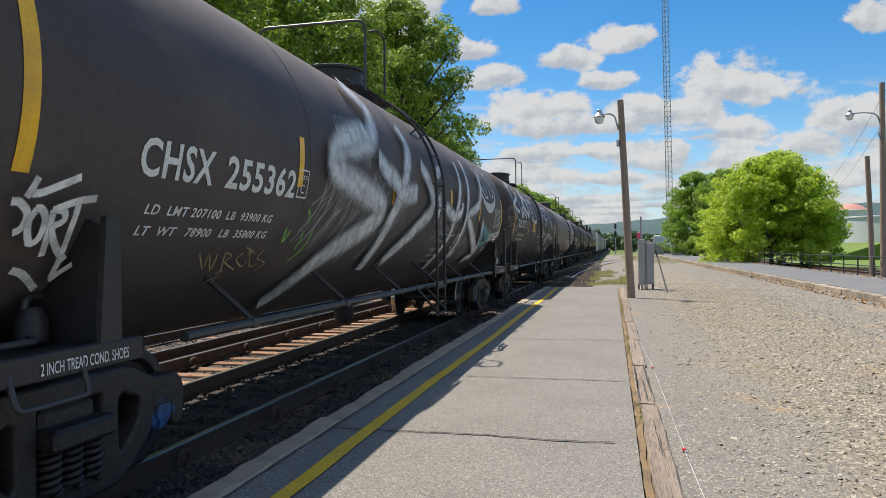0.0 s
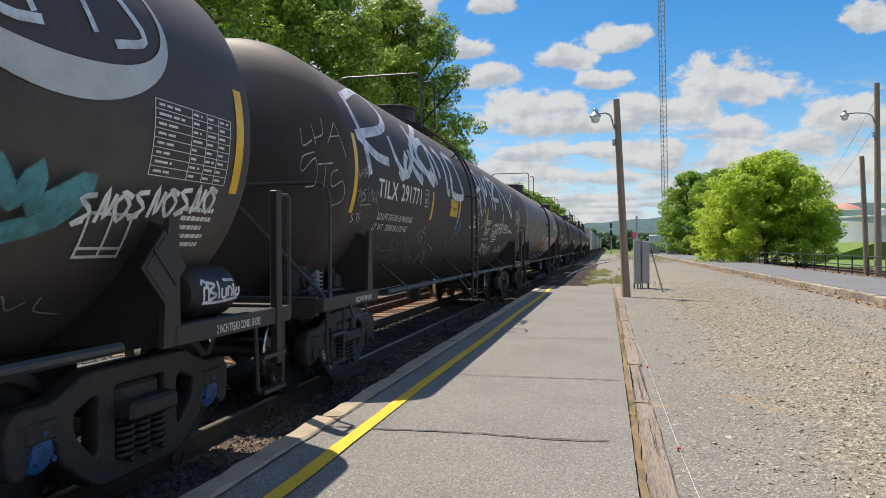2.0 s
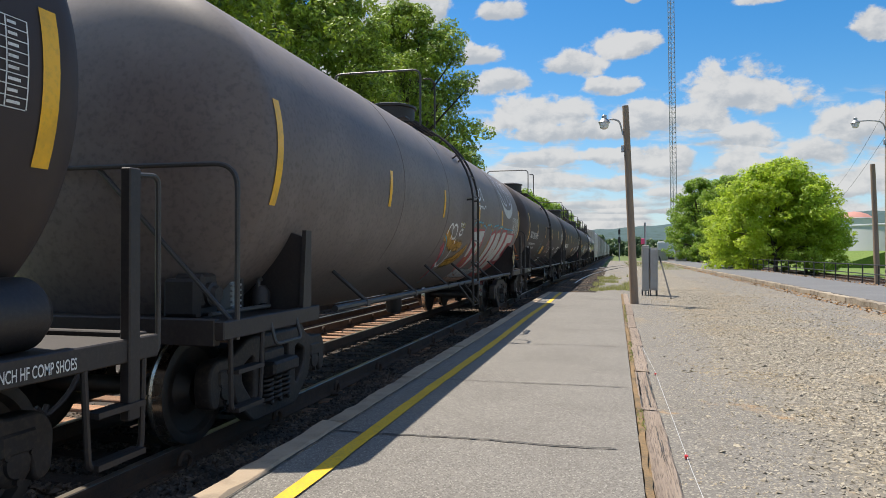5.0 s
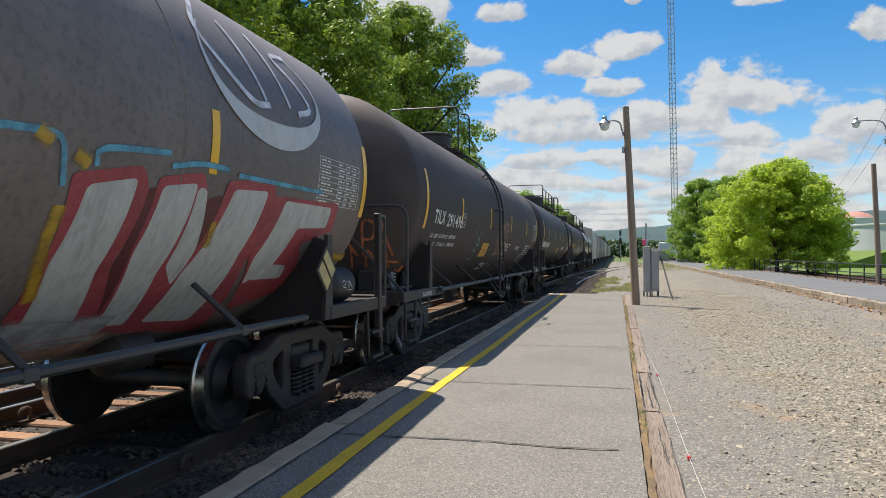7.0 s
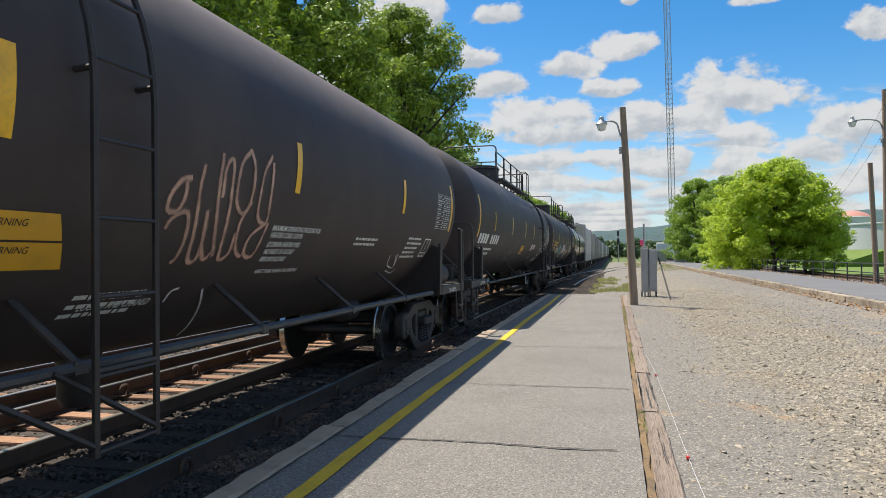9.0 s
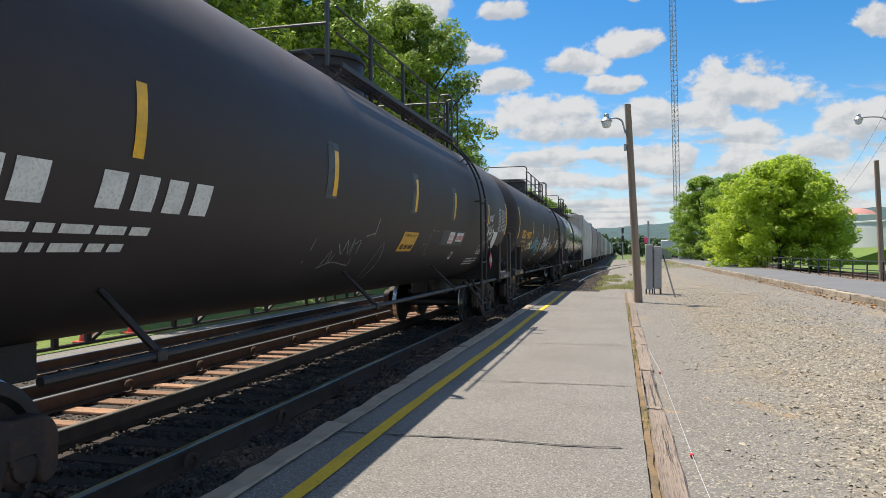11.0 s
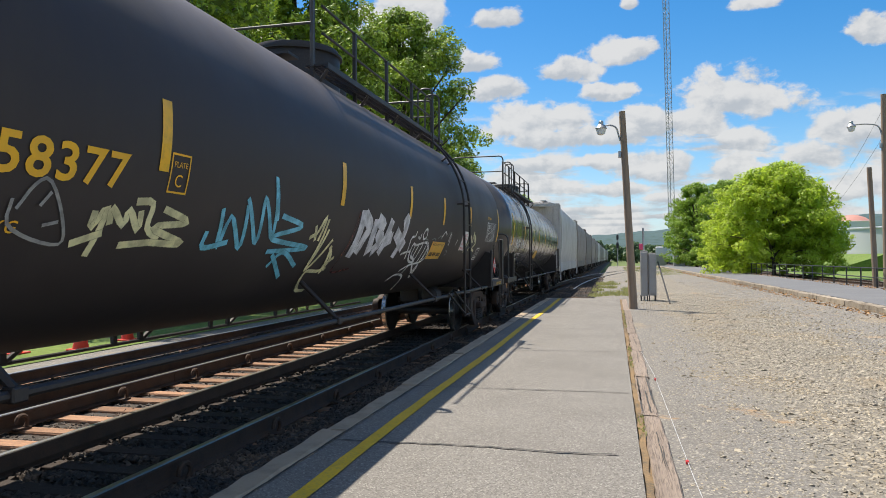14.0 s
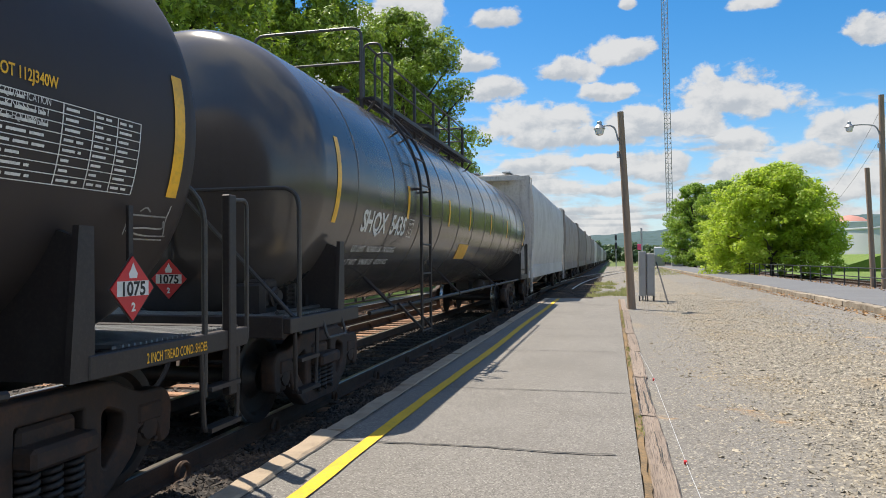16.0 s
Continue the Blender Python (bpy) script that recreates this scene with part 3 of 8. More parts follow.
def rounded(poly, r, n=3):
    """Rounds the corners of a closed outline."""
    out = []
    k = len(poly)
    for i in range(k):
        a, b, c = (Vector(poly[(i + d) % k]) for d in (-1, 0, 1))
        u, v = a - b, c - b
        q = min(r, u.length * 0.45, v.length * 0.45)
        p, s = b + u.normalized() * q, b + v.normalized() * q
        for j in range(n + 1):
            t = j / n
            w = p * (1 - t) ** 2 + b * 2 * t * (1 - t) + s * t ** 2
            out.append((w.x, w.y))
    return out


# ---------------------------------------------------------------- ground, tracks, platforms
def sheet(name, x0, x1, y0, y1, z, material, label, nx=1, ny=1):
    bm = bmesh.new()
    bmesh.ops.create_grid(bm, x_segments=nx, y_segments=ny, size=0.5,
                          matrix=Matrix.LocRotScale(((x0 + x1) / 2, (y0 + y1) / 2, z), None, (x1 - x0, y1 - y0, 1)))
    return tagged(part(name, bm, material), label, "ground", kind="structure")


sheet("ground", -2600, 2600, -400, 3600, -0.62, MAT["ground"], "flat green meadow ground reaching the hills", 40, 40)


def slab(name, rows, material, label, category="ground", kind="structure"):
    """A body swept along y from a cross-section; rows: outline points (x, z), then y0, y1."""
    pts, y0, y1 = rows
    bm = bmesh.new()
    a = [bm.verts.new((x, y0, z)) for x, z in pts]
    b = [bm.verts.new((x, y1, z)) for x, z in pts]
    for i in range(len(pts)):
        j = (i + 1) % len(pts)
        bm.faces.new((a[i], a[j], b[j], b[i]))
    bm.faces.new(a[::-1]), bm.faces.new(b)
    return tagged(part(name, bm, material), label, category, kind=kind)


slab("track_bed", (((-9.6, -0.61), (-9.2, -0.40), (-3.42, -0.40), (-3.2, -0.345), (-2.2, -0.345), (-2.0, -0.61)), -60, 900), MAT["ballast"],
     "dark crushed-stone ballast bed under two tracks")
sheet("gravel_verge", -10.6, -8.95, -60, 300, -0.385, MAT["lot"], "grey gravel verge beyond the tracks")
sheet("lawn", -60, -10.25, -60, 300, -0.37, MAT["grass_ground"], "bright mown lawn behind the tracks")


def rail_profile(top=True):
    return [(-0.075, 0), (0.075, 0), (0.075, 0.012), (0.012, 0.03), (0.009, 0.135), (0.036, 0.145), (0.036, 0.172), (0.028, 0.18),
            (-0.028, 0.18), (-0.036, 0.172), (-0.036, 0.145), (-0.009, 0.135), (-0.012, 0.03), (-0.075, 0.012)]


def rail_bm(pts):
    """A rail along plan points (x, y, z of its foot)."""
    bm = bmesh.new()
    prof = rail_profile()
    rings = []
    for i, p in enumerate(pts):
        q = pts[min(i + 1, len(pts) - 1)]
        o = pts[max(i - 1, 0)]
        d = Vector((q[0] - o[0], q[1] - o[1], 0)).normalized()
        side = Vector((d.y, -d.x, 0))
        rings.append([bm.verts.new(Vector(p) + side * u + Vector((0, 0, w))) for u, w in prof])
    for a, b in zip(rings, rings[1:]):
        for j in range(len(prof)):
            f = bm.faces.new((a[j], a[(j + 1) % len(prof)], b[(j + 1) % len(prof)], b[j]))
            f.material_index = 1 if 6 <= j <= 8 else 0
    bm.faces.new(rings[0]), bm.faces.new(rings[-1])
    return bm


def rail(pts, parent):
    ob = part("rail", rail_bm(pts), MAT["rail"], parent, "rusty steel rail with a polished head")
    ob.data.materials.append(MAT["rail_top"])
    return ob


def track(name, label, lines, tie_x0, tie_x1, near, far):
    t = thing(name, label, "railway track", kind="structure")
    for ln in lines:
        rail(ln, t)
    return t


FOOT = RAIL_Z - 0.18
near_track = track("track_near", "railway track of rusty rails on weathered sleepers",
                   [[(TRACK_X + 0.7525, -40, FOOT), (TRACK_X + 0.7525, 700, FOOT)], [(TRACK_X - 0.7525, -40, FOOT), (TRACK_X - 0.7525, 700, FOOT)],
                    [(-6.36, -40, FOOT), (-6.36, 9.2, FOOT)], [(-6.36, 9.215, FOOT), (-6.0, 60, FOOT), (-5.6, 90, FOOT)]], 0, 0, 0, 0)
far_track = track("track_far", "second railway track with dark rails in deep ballast",
                  [[(-7.12, -40, FOOT), (-7.12, 600, FOOT)], [(-8.62, -40, FOOT), (-8.62, 600, FOOT)]], 0, 0, 0, 0)

rng = random.Random(4)


def tie_mesh(length, seed):
    r = random.Random(seed)
    bm = boxes((-length / 2, length / 2, -0.115, 0.115, -0.16, 0.0), bevel=0.012)
    for v in bm.verts:
        v.co += Vector((r.uniform(-0.02, 0.02), r.uniform(-0.006, 0.006), r.uniform(-0.008, 0.004)))
    return mesh_from(bm, "sleeper")


long_ties = [tie_mesh(3.55, i) for i in range(4)]
short_ties = [tie_mesh(2.6, 10 + i) for i in range(4)]


def lay_ties(parent, meshes, cx, y0, y1, z, step=0.54):
    y, k = y0, 0
    while y < y1:
        part("sleeper", meshes[k % 4], MAT["tie"], parent,
             m=pose(cx + rng.uniform(-0.05, 0.05), y + rng.uniform(-0.03, 0.03), z + rng.uniform(-0.01, 0.006), 0, 0, rng.uniform(-1.2, 1.2)))
        y, k = y + step, k + 1
    return y


y_end = lay_ties(near_track, long_ties, -4.93, 1.0, 70, FOOT - 0.004)
lay_ties(far_track, short_ties, -8.3, 3.0, 60, FOOT - 0.035)


def far_ties(parent, cx, half, y0, y1, z):
    bm = bmesh.new()
    y = y0
    while y < y1:
        box(bm, cx - half, cx + half, y - 0.115, y + 0.115, z - 0.12, z)
        y += 0.54
    tagged(part("sleepers_beyond", bm, MAT["tie"], parent), kind="stuff")


far_ties(near_track, -4.4, 1.3, y_end, 330, FOOT - 0.004)


def anchor_mesh():
    """A curved steel rail clip."""
    bm = bmesh.new()
    pts = [(0.0, math.cos(t) * 0.075, 0.075 + math.sin(t) * 0.075) for t in (radians(a) for a in range(-60, 215, 25))]
    tube(bm, pts, 0.022, 6)
    box(bm, -0.05, 0.05, -0.09, 0.09, -0.004, 0.018)
    return mesh_from(bm, "rail_clip", True, 40)


clip_mesh = anchor_mesh()
for k in range(24):
    yy = 3.1 + k * 1.62
    part("rail_clip", clip_mesh, MAT["rail"], near_track, m=pose(-6.25, yy, FOOT, 0, 0, 8 * math.sin(k * 3.1)))
    part("rail_clip", clip_mesh, MAT["rail"], near_track, m=pose(TRACK_X + 0.7525 + 0.12, yy + 0.4, FOOT, 0, 0, 6 * math.cos(k * 2.3)))


def stones(name, n, region, size, material, label, seed, height, flat=0.7, feather=False):
    """Loose angular stones, many as one body. region: x0, x1, y0, y1."""
    r = np.random.RandomState(seed)
    base = np.array([(1, 0, 0), (-1, 0, 0), (0, 1, 0), (0, -1, 0), (0, 0, 1), (0, 0, -1)], float)
    tri = np.array([(0, 2, 4), (2, 1, 4), (1, 3, 4), (3, 0, 4), (2, 0, 5), (1, 2, 5), (3, 1, 5), (0, 3, 5)])
    x0, x1, y0, y1 = region
    u = r.rand(n)
    y = y0 + (y1 - y0) * u ** 1.9                      # thinner with distance
    x = x0 + (x1 - x0) * r.rand(n)
    if feather:                                        # thinning out towards its edges
        x = x0 + (x1 - x0) * (0.5 + (r.rand(n) + r.rand(n) * 0.55 - 0.775) * 0.95)
        y = y - 6.0 * r.rand(n) ** 5
    sc = size * (0.5 + r.rand(n, 1, 1) * 0.9) * np.array([1, 1, flat]) * (0.7 + 0.6 * r.rand(n, 1, 3))
    ang = r.rand(n) * math.tau
    tilt = (r.rand(n) - 0.5) * 1.6
    c, s = np.cos(ang), np.sin(ang)
    rot = np.zeros((n, 3, 3))
    rot[:, 0, 0], rot[:, 0, 1], rot[:, 1, 0], rot[:, 1, 1], rot[:, 2, 2] = c, -s, s, c, 1
    ct, st = np.cos(tilt), np.sin(tilt)
    rx = np.zeros((n, 3, 3))
    rx[:, 0, 0], rx[:, 1, 1], rx[:, 1, 2], rx[:, 2, 1], rx[:, 2, 2] = 1, ct, -st, st, ct
    v = (base[None] + (r.rand(n, 6, 3) - 0.5) * 0.55) * sc
    v = np.einsum("nij,nkj->nki", rot @ rx, v)
    v += np.stack([x, y, height(x, y) + size * 0.25], 1)[:, None]
    f = (tri[None] + (np.arange(n) * 6)[:, None, None]).reshape(-1, 3)
    me = bpy.data.meshes.new(name)
    me.from_pydata(v.reshape(-1, 3).tolist(), [], f.tolist())
    return tagged(part(name, me, material), label, "gravel", kind="stuff")


stones("ballast_stones", 26000, (-3.50, -2.42, 2.2, 40), 0.030, MAT["ballast_stone"], "dark grey and brown crushed ballast stones beside the rail", 1,
       lambda x, y: -0.345 + 0.02 * np.sin(x * 9 + y * 1.3) - 0.05 * np.clip((-3.25 - x) / 0.25, 0, 1))
stones("ballast_stones", 14000, (-5.05, -3.6, 3.0, 40), 0.030, MAT["ballast_stone"], "dark ballast stones between the sleepers", 2,
       lambda x, y: -0.385 + 0.02 * np.sin(y * 11.6))
stones("ballast_stones", 9000, (-2.5, -0.75, 26.0, 60), 0.036, MAT["ballast_stone"], "dark ballast stones beyond the platform end", 4,
       lambda x, y: -0.08 + 0 * x)
stones("ballast_stones", 12000, (-8.6, -5.1, 4.0, 60), 0.034, MAT["ballast_stone"], "sunlit brown ballast stones between the tracks", 3,
       lambda x, y: -0.41 + 0 * x)

# the platform where the camera stands
PLAT_END = 25.9
platform = thing("platform", "low station platform of pale worn asphalt with a concrete kerb", "platform", kind="structure")


def platform_top():
    bm = bmesh.new()
    nx, ny = 14, 120
    x0, x1, y0, y1 = -2.21, 0.17, -12.0, PLAT_END
    rows = []
    for j in range(ny + 1):
        y = y0 + (y1 - y0) * j / ny
        rows.append([bm.verts.new((x0 + (x1 - x0) * i / nx, y, -0.004 + 0.006 * noise.noise((i * 0.3, y * 0.35, 2.0)))) for i in range(nx + 1)])
    for a, b in zip(rows, rows[1:]):
        for i in range(nx):
            bm.faces.new((a[i], a[i + 1], b[i + 1], b[i]))
    return bm


part("surface", platform_top(), MAT["platform"], platform, "pale worn asphalt with exposed aggregate", smooth=True)
part("base", boxes((-2.36, 0.17, -12, PLAT_END, -0.60, -0.06)), MAT["concrete"], platform)
kerb_y, k = -12.0, 0
kerb_joints = [-9, -6, -3, 0, 2.4, 5.57, 7.75, 10.4, 13.1, 15.9, 18.7, 21.4, 23.9, PLAT_END]
for y0, y1 in zip([-12.0] + kerb_joints, kerb_joints):
    bm = boxes((-2.415, -2.205, y0 + 0.014, y1 - 0.014, -0.34, 0.016), bevel=0.026)
    r = random.Random(int(y0 * 10))
    bmesh.ops.subdivide_edges(bm, edges=[e for e in bm.edges if e.calc_length() > 1.0], cuts=13)
    for v in bm.verts:
        v.co += Vector((r.uniform(-0.011, 0.011), r.uniform(-0.012, 0.012), r.uniform(-0.012, 0.004)))
    ob = part("kerb_stone", bm, MAT["concrete"], platform, m=pose(0, 0, r.uniform(-0.012, 0.008), 0, 0, 0))


def strip(pts, width, z, wob=0.0, seed=0):
    """A thin flat strip along plan points."""
    r = random.Random(seed)
    bm = bmesh.new()
    rows = []
    for i, p in enumerate(pts):
        a, b = pts[max(i - 1, 0)], pts[min(i + 1, len(pts) - 1)]
        d = Vector((b[0] - a[0], b[1] - a[1])).normalized()
        n = Vector((-d.y, d.x))
        w = width / 2 * (1 + r.uniform(-wob, wob))
        w2 = width / 2 * (1 + r.uniform(-wob, wob))
        rows.append((bm.verts.new((p[0] + n.x * w, p[1] + n.y * w, z)), bm.verts.new((p[0] - n.x * w2, p[1] - n.y * w2, z))))
    for (a, b), (c, d) in zip(rows, rows[1:]):
        bm.faces.new((a, b, d, c))
    return bm


part("kerb_joint", strip([(-2.203 + 0.006 * noise.noise((y * 2.3, 0, 0)), y) for y in np.arange(-12, PLAT_END, 0.09)], 0.015, 0.0075, 0.6, 21), MAT["crack"], platform, "dark dirt in the joint behind the kerb")
part("yellow_line", strip([(-1.885 + 0.012 * math.sin(y * 0.7), y) for y in np.arange(-12, PLAT_END - 0.1, 0.35)], 0.115, 0.006, 0.10, 3),
     MAT["yellow_line"], platform, "faded yellow safety line")
for i, (yc, x0, x1, w) in enumerate(((5.32, -2.21, 0.05, 0.022), (7.75, -2.21, 0.16, 0.018), (11.1, -2.21, 0.16, 0.016), (14.6, -2.1, 0.16, 0.018),
                                     (18.2, -2.1, 0.16, 0.02), (22.0, -2.1, 0.16, 0.02), (2.4, -2.1, 0.16, 0.02))):
    pts = [(x, yc + 0.05 * noise.noise((x * 1.3, i * 3.7, 0)) + 0.015 * noise.noise((x * 8, i, 5))) for x in np.arange(x0, x1, 0.06)]
    part("crack", strip(pts, w, 0.004, 0.55, i), MAT["crack"], platform, "dark irregular crack across the asphalt")

# split timbers along the platform's other edge
edging = thing("timber_edging", "row of split weathered timbers along the platform edge", "edging", kind="structure")
for y0, y1, dx in ((-6, 1.0, 0), (1.02, 4.05, 0.01), (4.07, 6.72, 0.0), (6.78, 8.95, -0.02), (9.0, 11.4, 0.0), (11.45, 14.1, 0.015), (14.15, 17.0, 0.0), (17.05, 20.3, 0.02), (20.35, 25.6, 0.0)):
    bm = boxes((0.235 + dx, 0.40 + dx, y0, y1, -0.22, -0.012), bevel=0.015)
    r = random.Random(int(y0 * 7) + 3)
    bmesh.ops.subdivide_edges(bm, edges=[e for e in bm.edges if e.calc_length() > 1.0], cuts=9)
    for v in bm.verts:
        v.co += Vector((r.uniform(-0.006, 0.006), r.uniform(-0.02, 0.02), r.uniform(-0.012, 0.005)))
    part("timber", bm, MAT["timber"], edging)
    for c in range(5 if 6 < y0 < 8 else 2):
        cx, ya = 0.255 + dx + 0.125 * r.random(), r.uniform(y0, y1 - 0.5)
        yb = min(y1 - 0.02, ya + r.uniform(0.5, 2.0))
        pts = [(cx + 0.012 * noise.noise((yy * 3.0, cx * 40, 1.0)), yy) for yy in np.arange(ya, yb, 0.05)]
        part("split", strip(pts, 0.012 if 6 < y0 < 8 else 0.005, -0.003, 0.7, c), MAT["crack"], edging, "dark split along the timber's grain")
part("joint_bed", strip([(0.203, y) for y in (-6.0, 25.6)], 0.085, -0.035), MAT["rust_dirt"], edging, "dark dirt deep in the joint")
part("dirt_joint", strip([(0.205 + 0.006 * math.sin(y * 2.1) + 0.006 * math.sin(y * 9.7), y) for y in np.arange(-6, 25.6, 0.11)], 0.046, -0.014, 0.25, 9), MAT["rust_dirt"], edging, "rust-brown dirt in the joint")

sheet("gravel_yard", 0.2, 6.62, -60, 130, -0.05, MAT["lot"], "loose pale gravel yard with grey wheel tracks", 6, 60)
stones("yard_pebbles", 34000, (1.25, 4.1, 2.5, 30), 0.0155, MAT["pebble"], "loose pale and tan pebbles scattered over the yard", 5, lambda x, y: -0.055 + 0 * x, 0.62, True)
stones("yard_pebbles", 8000, (3.6, 6.5, 8, 45), 0.022, MAT["pebble"], "loose grey pebbles by the other platform", 15, lambda x, y: -0.055 + 0 * x, 0.5, True)
stones("yard_pebbles", 9000, (0.45, 2.2, 2.5, 24), 0.011, MAT["pebble"], "fine grey pebbles beside the edging", 8, lambda x, y: -0.054 + 0 * x, 0.45, True)
stones("yard_pebbles", 3200, (1.3, 4.3, 2.8, 32), 0.027, MAT["pebble"], "larger loose stones scattered over the yard", 6, lambda x, y: -0.056 + 0 * x, 0.45, True)
stones("yard_pebbles", 7000, (1.9, 4.6, 2.6, 26), 0.021, MAT["pebble"], "coarse pale stones raked into a band across the yard", 31, lambda x, y: -0.056 + 0 * x, 0.8, True)
sheet("ballast_apron", -2.4, -0.95, PLAT_END, 75, -0.075, MAT["ballast"], "dark ballast spread beside the track beyond the platform", 2, 30)
sheet("dirt_crossing", -0.95, 0.25, PLAT_END, 130, -0.07, MAT["lot"], "gravel ground beyond the platform end", 2, 30)

# a mason's string with red marks along the edging
string = thing("marking_string", "thin white marking string with red marks along the edging", "string")
part("cord", tubes([[(0.56, 2.0, -0.035), (0.50, 5.0, -0.03), (0.47, 9.2, -0.03), (0.36, 12.5, -0.03), (0.30, 16.0, -0.03)]], 0.0019, 6), MAT["white_paint"], string)
for sx, sy in ((0.495, 5.35), (0.468, 8.9)):
    part("red_mark", boxes((sx - 0.012, sx + 0.012, sy - 0.018, sy + 0.018, -0.045, -0.02), bevel=0.005), MAT["red_sign"], string)

# the other platform
slab("platform_far", (((6.86, -0.6), (6.86, 0.14), (10.6, 0.14), (10.6, -0.6)), -40, 118), MAT["asphalt"], "grey-blue asphalt platform across the yard", "platform")
kerb2 = thing("platform_kerb", "worn concrete kerb along the asphalt platform", "kerb", kind="structure")
y = -40.0
while y < 118:
    r = random.Random(int(y * 10))
    bm = boxes((6.60, 6.858, y + 0.01, y + 3.0 - 0.01, -0.3, 0.142), bevel=0.022)
    bmesh.ops.subdivide_edges(bm, edges=[e for e in bm.edges if e.calc_length() > 1.0], cuts=11)
    for v in bm.verts:
        v.co += Vector((r.uniform(-0.022, 0.016), 0, r.uniform(-0.028, 0.006)))
    part("kerb_stone", bm, MAT["kerb_dirty"], kerb2)
    y += 3.0

stones("fallen_leaves", 2300, (6.12, 6.62, 6, 75), 0.035, MAT["dry_leaves"], "dry brown leaves and dirt drifted along the kerb's foot", 12, lambda x, y: -0.05 + 0.12 * np.maximum(0, x - 6.35), 0.25)
stones("fallen_leaves", 1500, (9.9, 10.6, 18, 60), 0.035, MAT["dry_leaves"], "dry brown leaves under the rail fence", 13, lambda x, y: 0.138 + 0 * x, 0.25)


# ---------------------------------------------------------------- the train
TANK_R, TANK_Z = 1.54, 2.52        # tank radius, and height of its axis over the rails
CACHE = {}


def cached(key, make):
    if key not in CACHE:
        CACHE[key] = make()
    return CACHE[key]


def side_frame_mesh():
    outer = [(-1.13, 0.60), (-1.06, 0.70), (-0.80, 0.70), (-0.52, 0.83), (0.52, 0.83), (0.80, 0.70), (1.06, 0.70), (1.13, 0.60), (1.11, 0.36),
             (1.02, 0.33), (0.99, 0.50), (0.76, 0.50), (0.73, 0.34), (0.42, 0.10), (-0.42, 0.10), (-0.73, 0.34), (-0.76, 0.50), (-0.99, 0.50), (-1.02, 0.33), (-1.11, 0.36)]
    tri = [(-0.66, 0.62), (-0.46, 0.70), (-0.40, 0.66), (-0.40, 0.30), (-0.46, 0.27), (-0.64, 0.46)]
    win = [(-0.28, 0.73), (0.28, 0.73), (0.28, 0.20), (-0.28, 0.20)]
    return plate(rounded(outer, 0.06), [rounded(tri, 0.06), rounded([(-a, b) for a, b in tri][::-1], 0.06), rounded(win, 0.04)], 0.15, 0.02)


def coil_mesh():
    bm = bmesh.new()
    pts = [(0.058 * math.cos(a), 0.058 * math.sin(a), 0.20 + 0.27 * a / (math.tau * 6)) for a in np.linspace(0, math.tau * 6, 49)]
    tube(bm, pts, 0.019, 5)
    return mesh_from(bm, "spring", True)


def wheel_mesh():
    prof = [(-0.085, 0.30), (-0.085, 0.40), (-0.075, 0.474), (-0.05, 0.484), (-0.038, 0.462), (0.05, 0.456), (0.06, 0.44), (0.055, 0.38), (0.01, 0.35), (-0.02, 0.22), (0.055, 0.15), (0.085, 0.14), (0.085, 0.05)]
    bm = lathe([(-0.085, 0.05)] + prof, "x", 40)
    for f in bm.faces:
        c = f.calc_center_median()
        r = math.hypot(c.y, c.z)
        f.material_index = 1 if r > 0.452 and -0.045 < c.x < 0.052 else 0
    me = mesh_from(bm, "wheel", True, 40)
    me.materials.append(MAT["wheel"]), me.materials.append(MAT["tread"])
    return me


def cap_mesh():
    bm = lathe([(0.0, 0.135), (0.10, 0.135), (0.115, 0.12), (0.12, 0.085), (0.14, 0.08), (0.145, 0.03)], "x", 20)
    for k in range(3):
        a = math.tau * k / 3
        tube(bm, [(0.115, 0.10 * math.cos(a), 0.10 * math.sin(a)), (0.15, 0.10 * math.cos(a), 0.10 * math.sin(a))], 0.02, 6)
    return mesh_from(bm, "bearing_cap", True, 40)


WHEELSETS = []


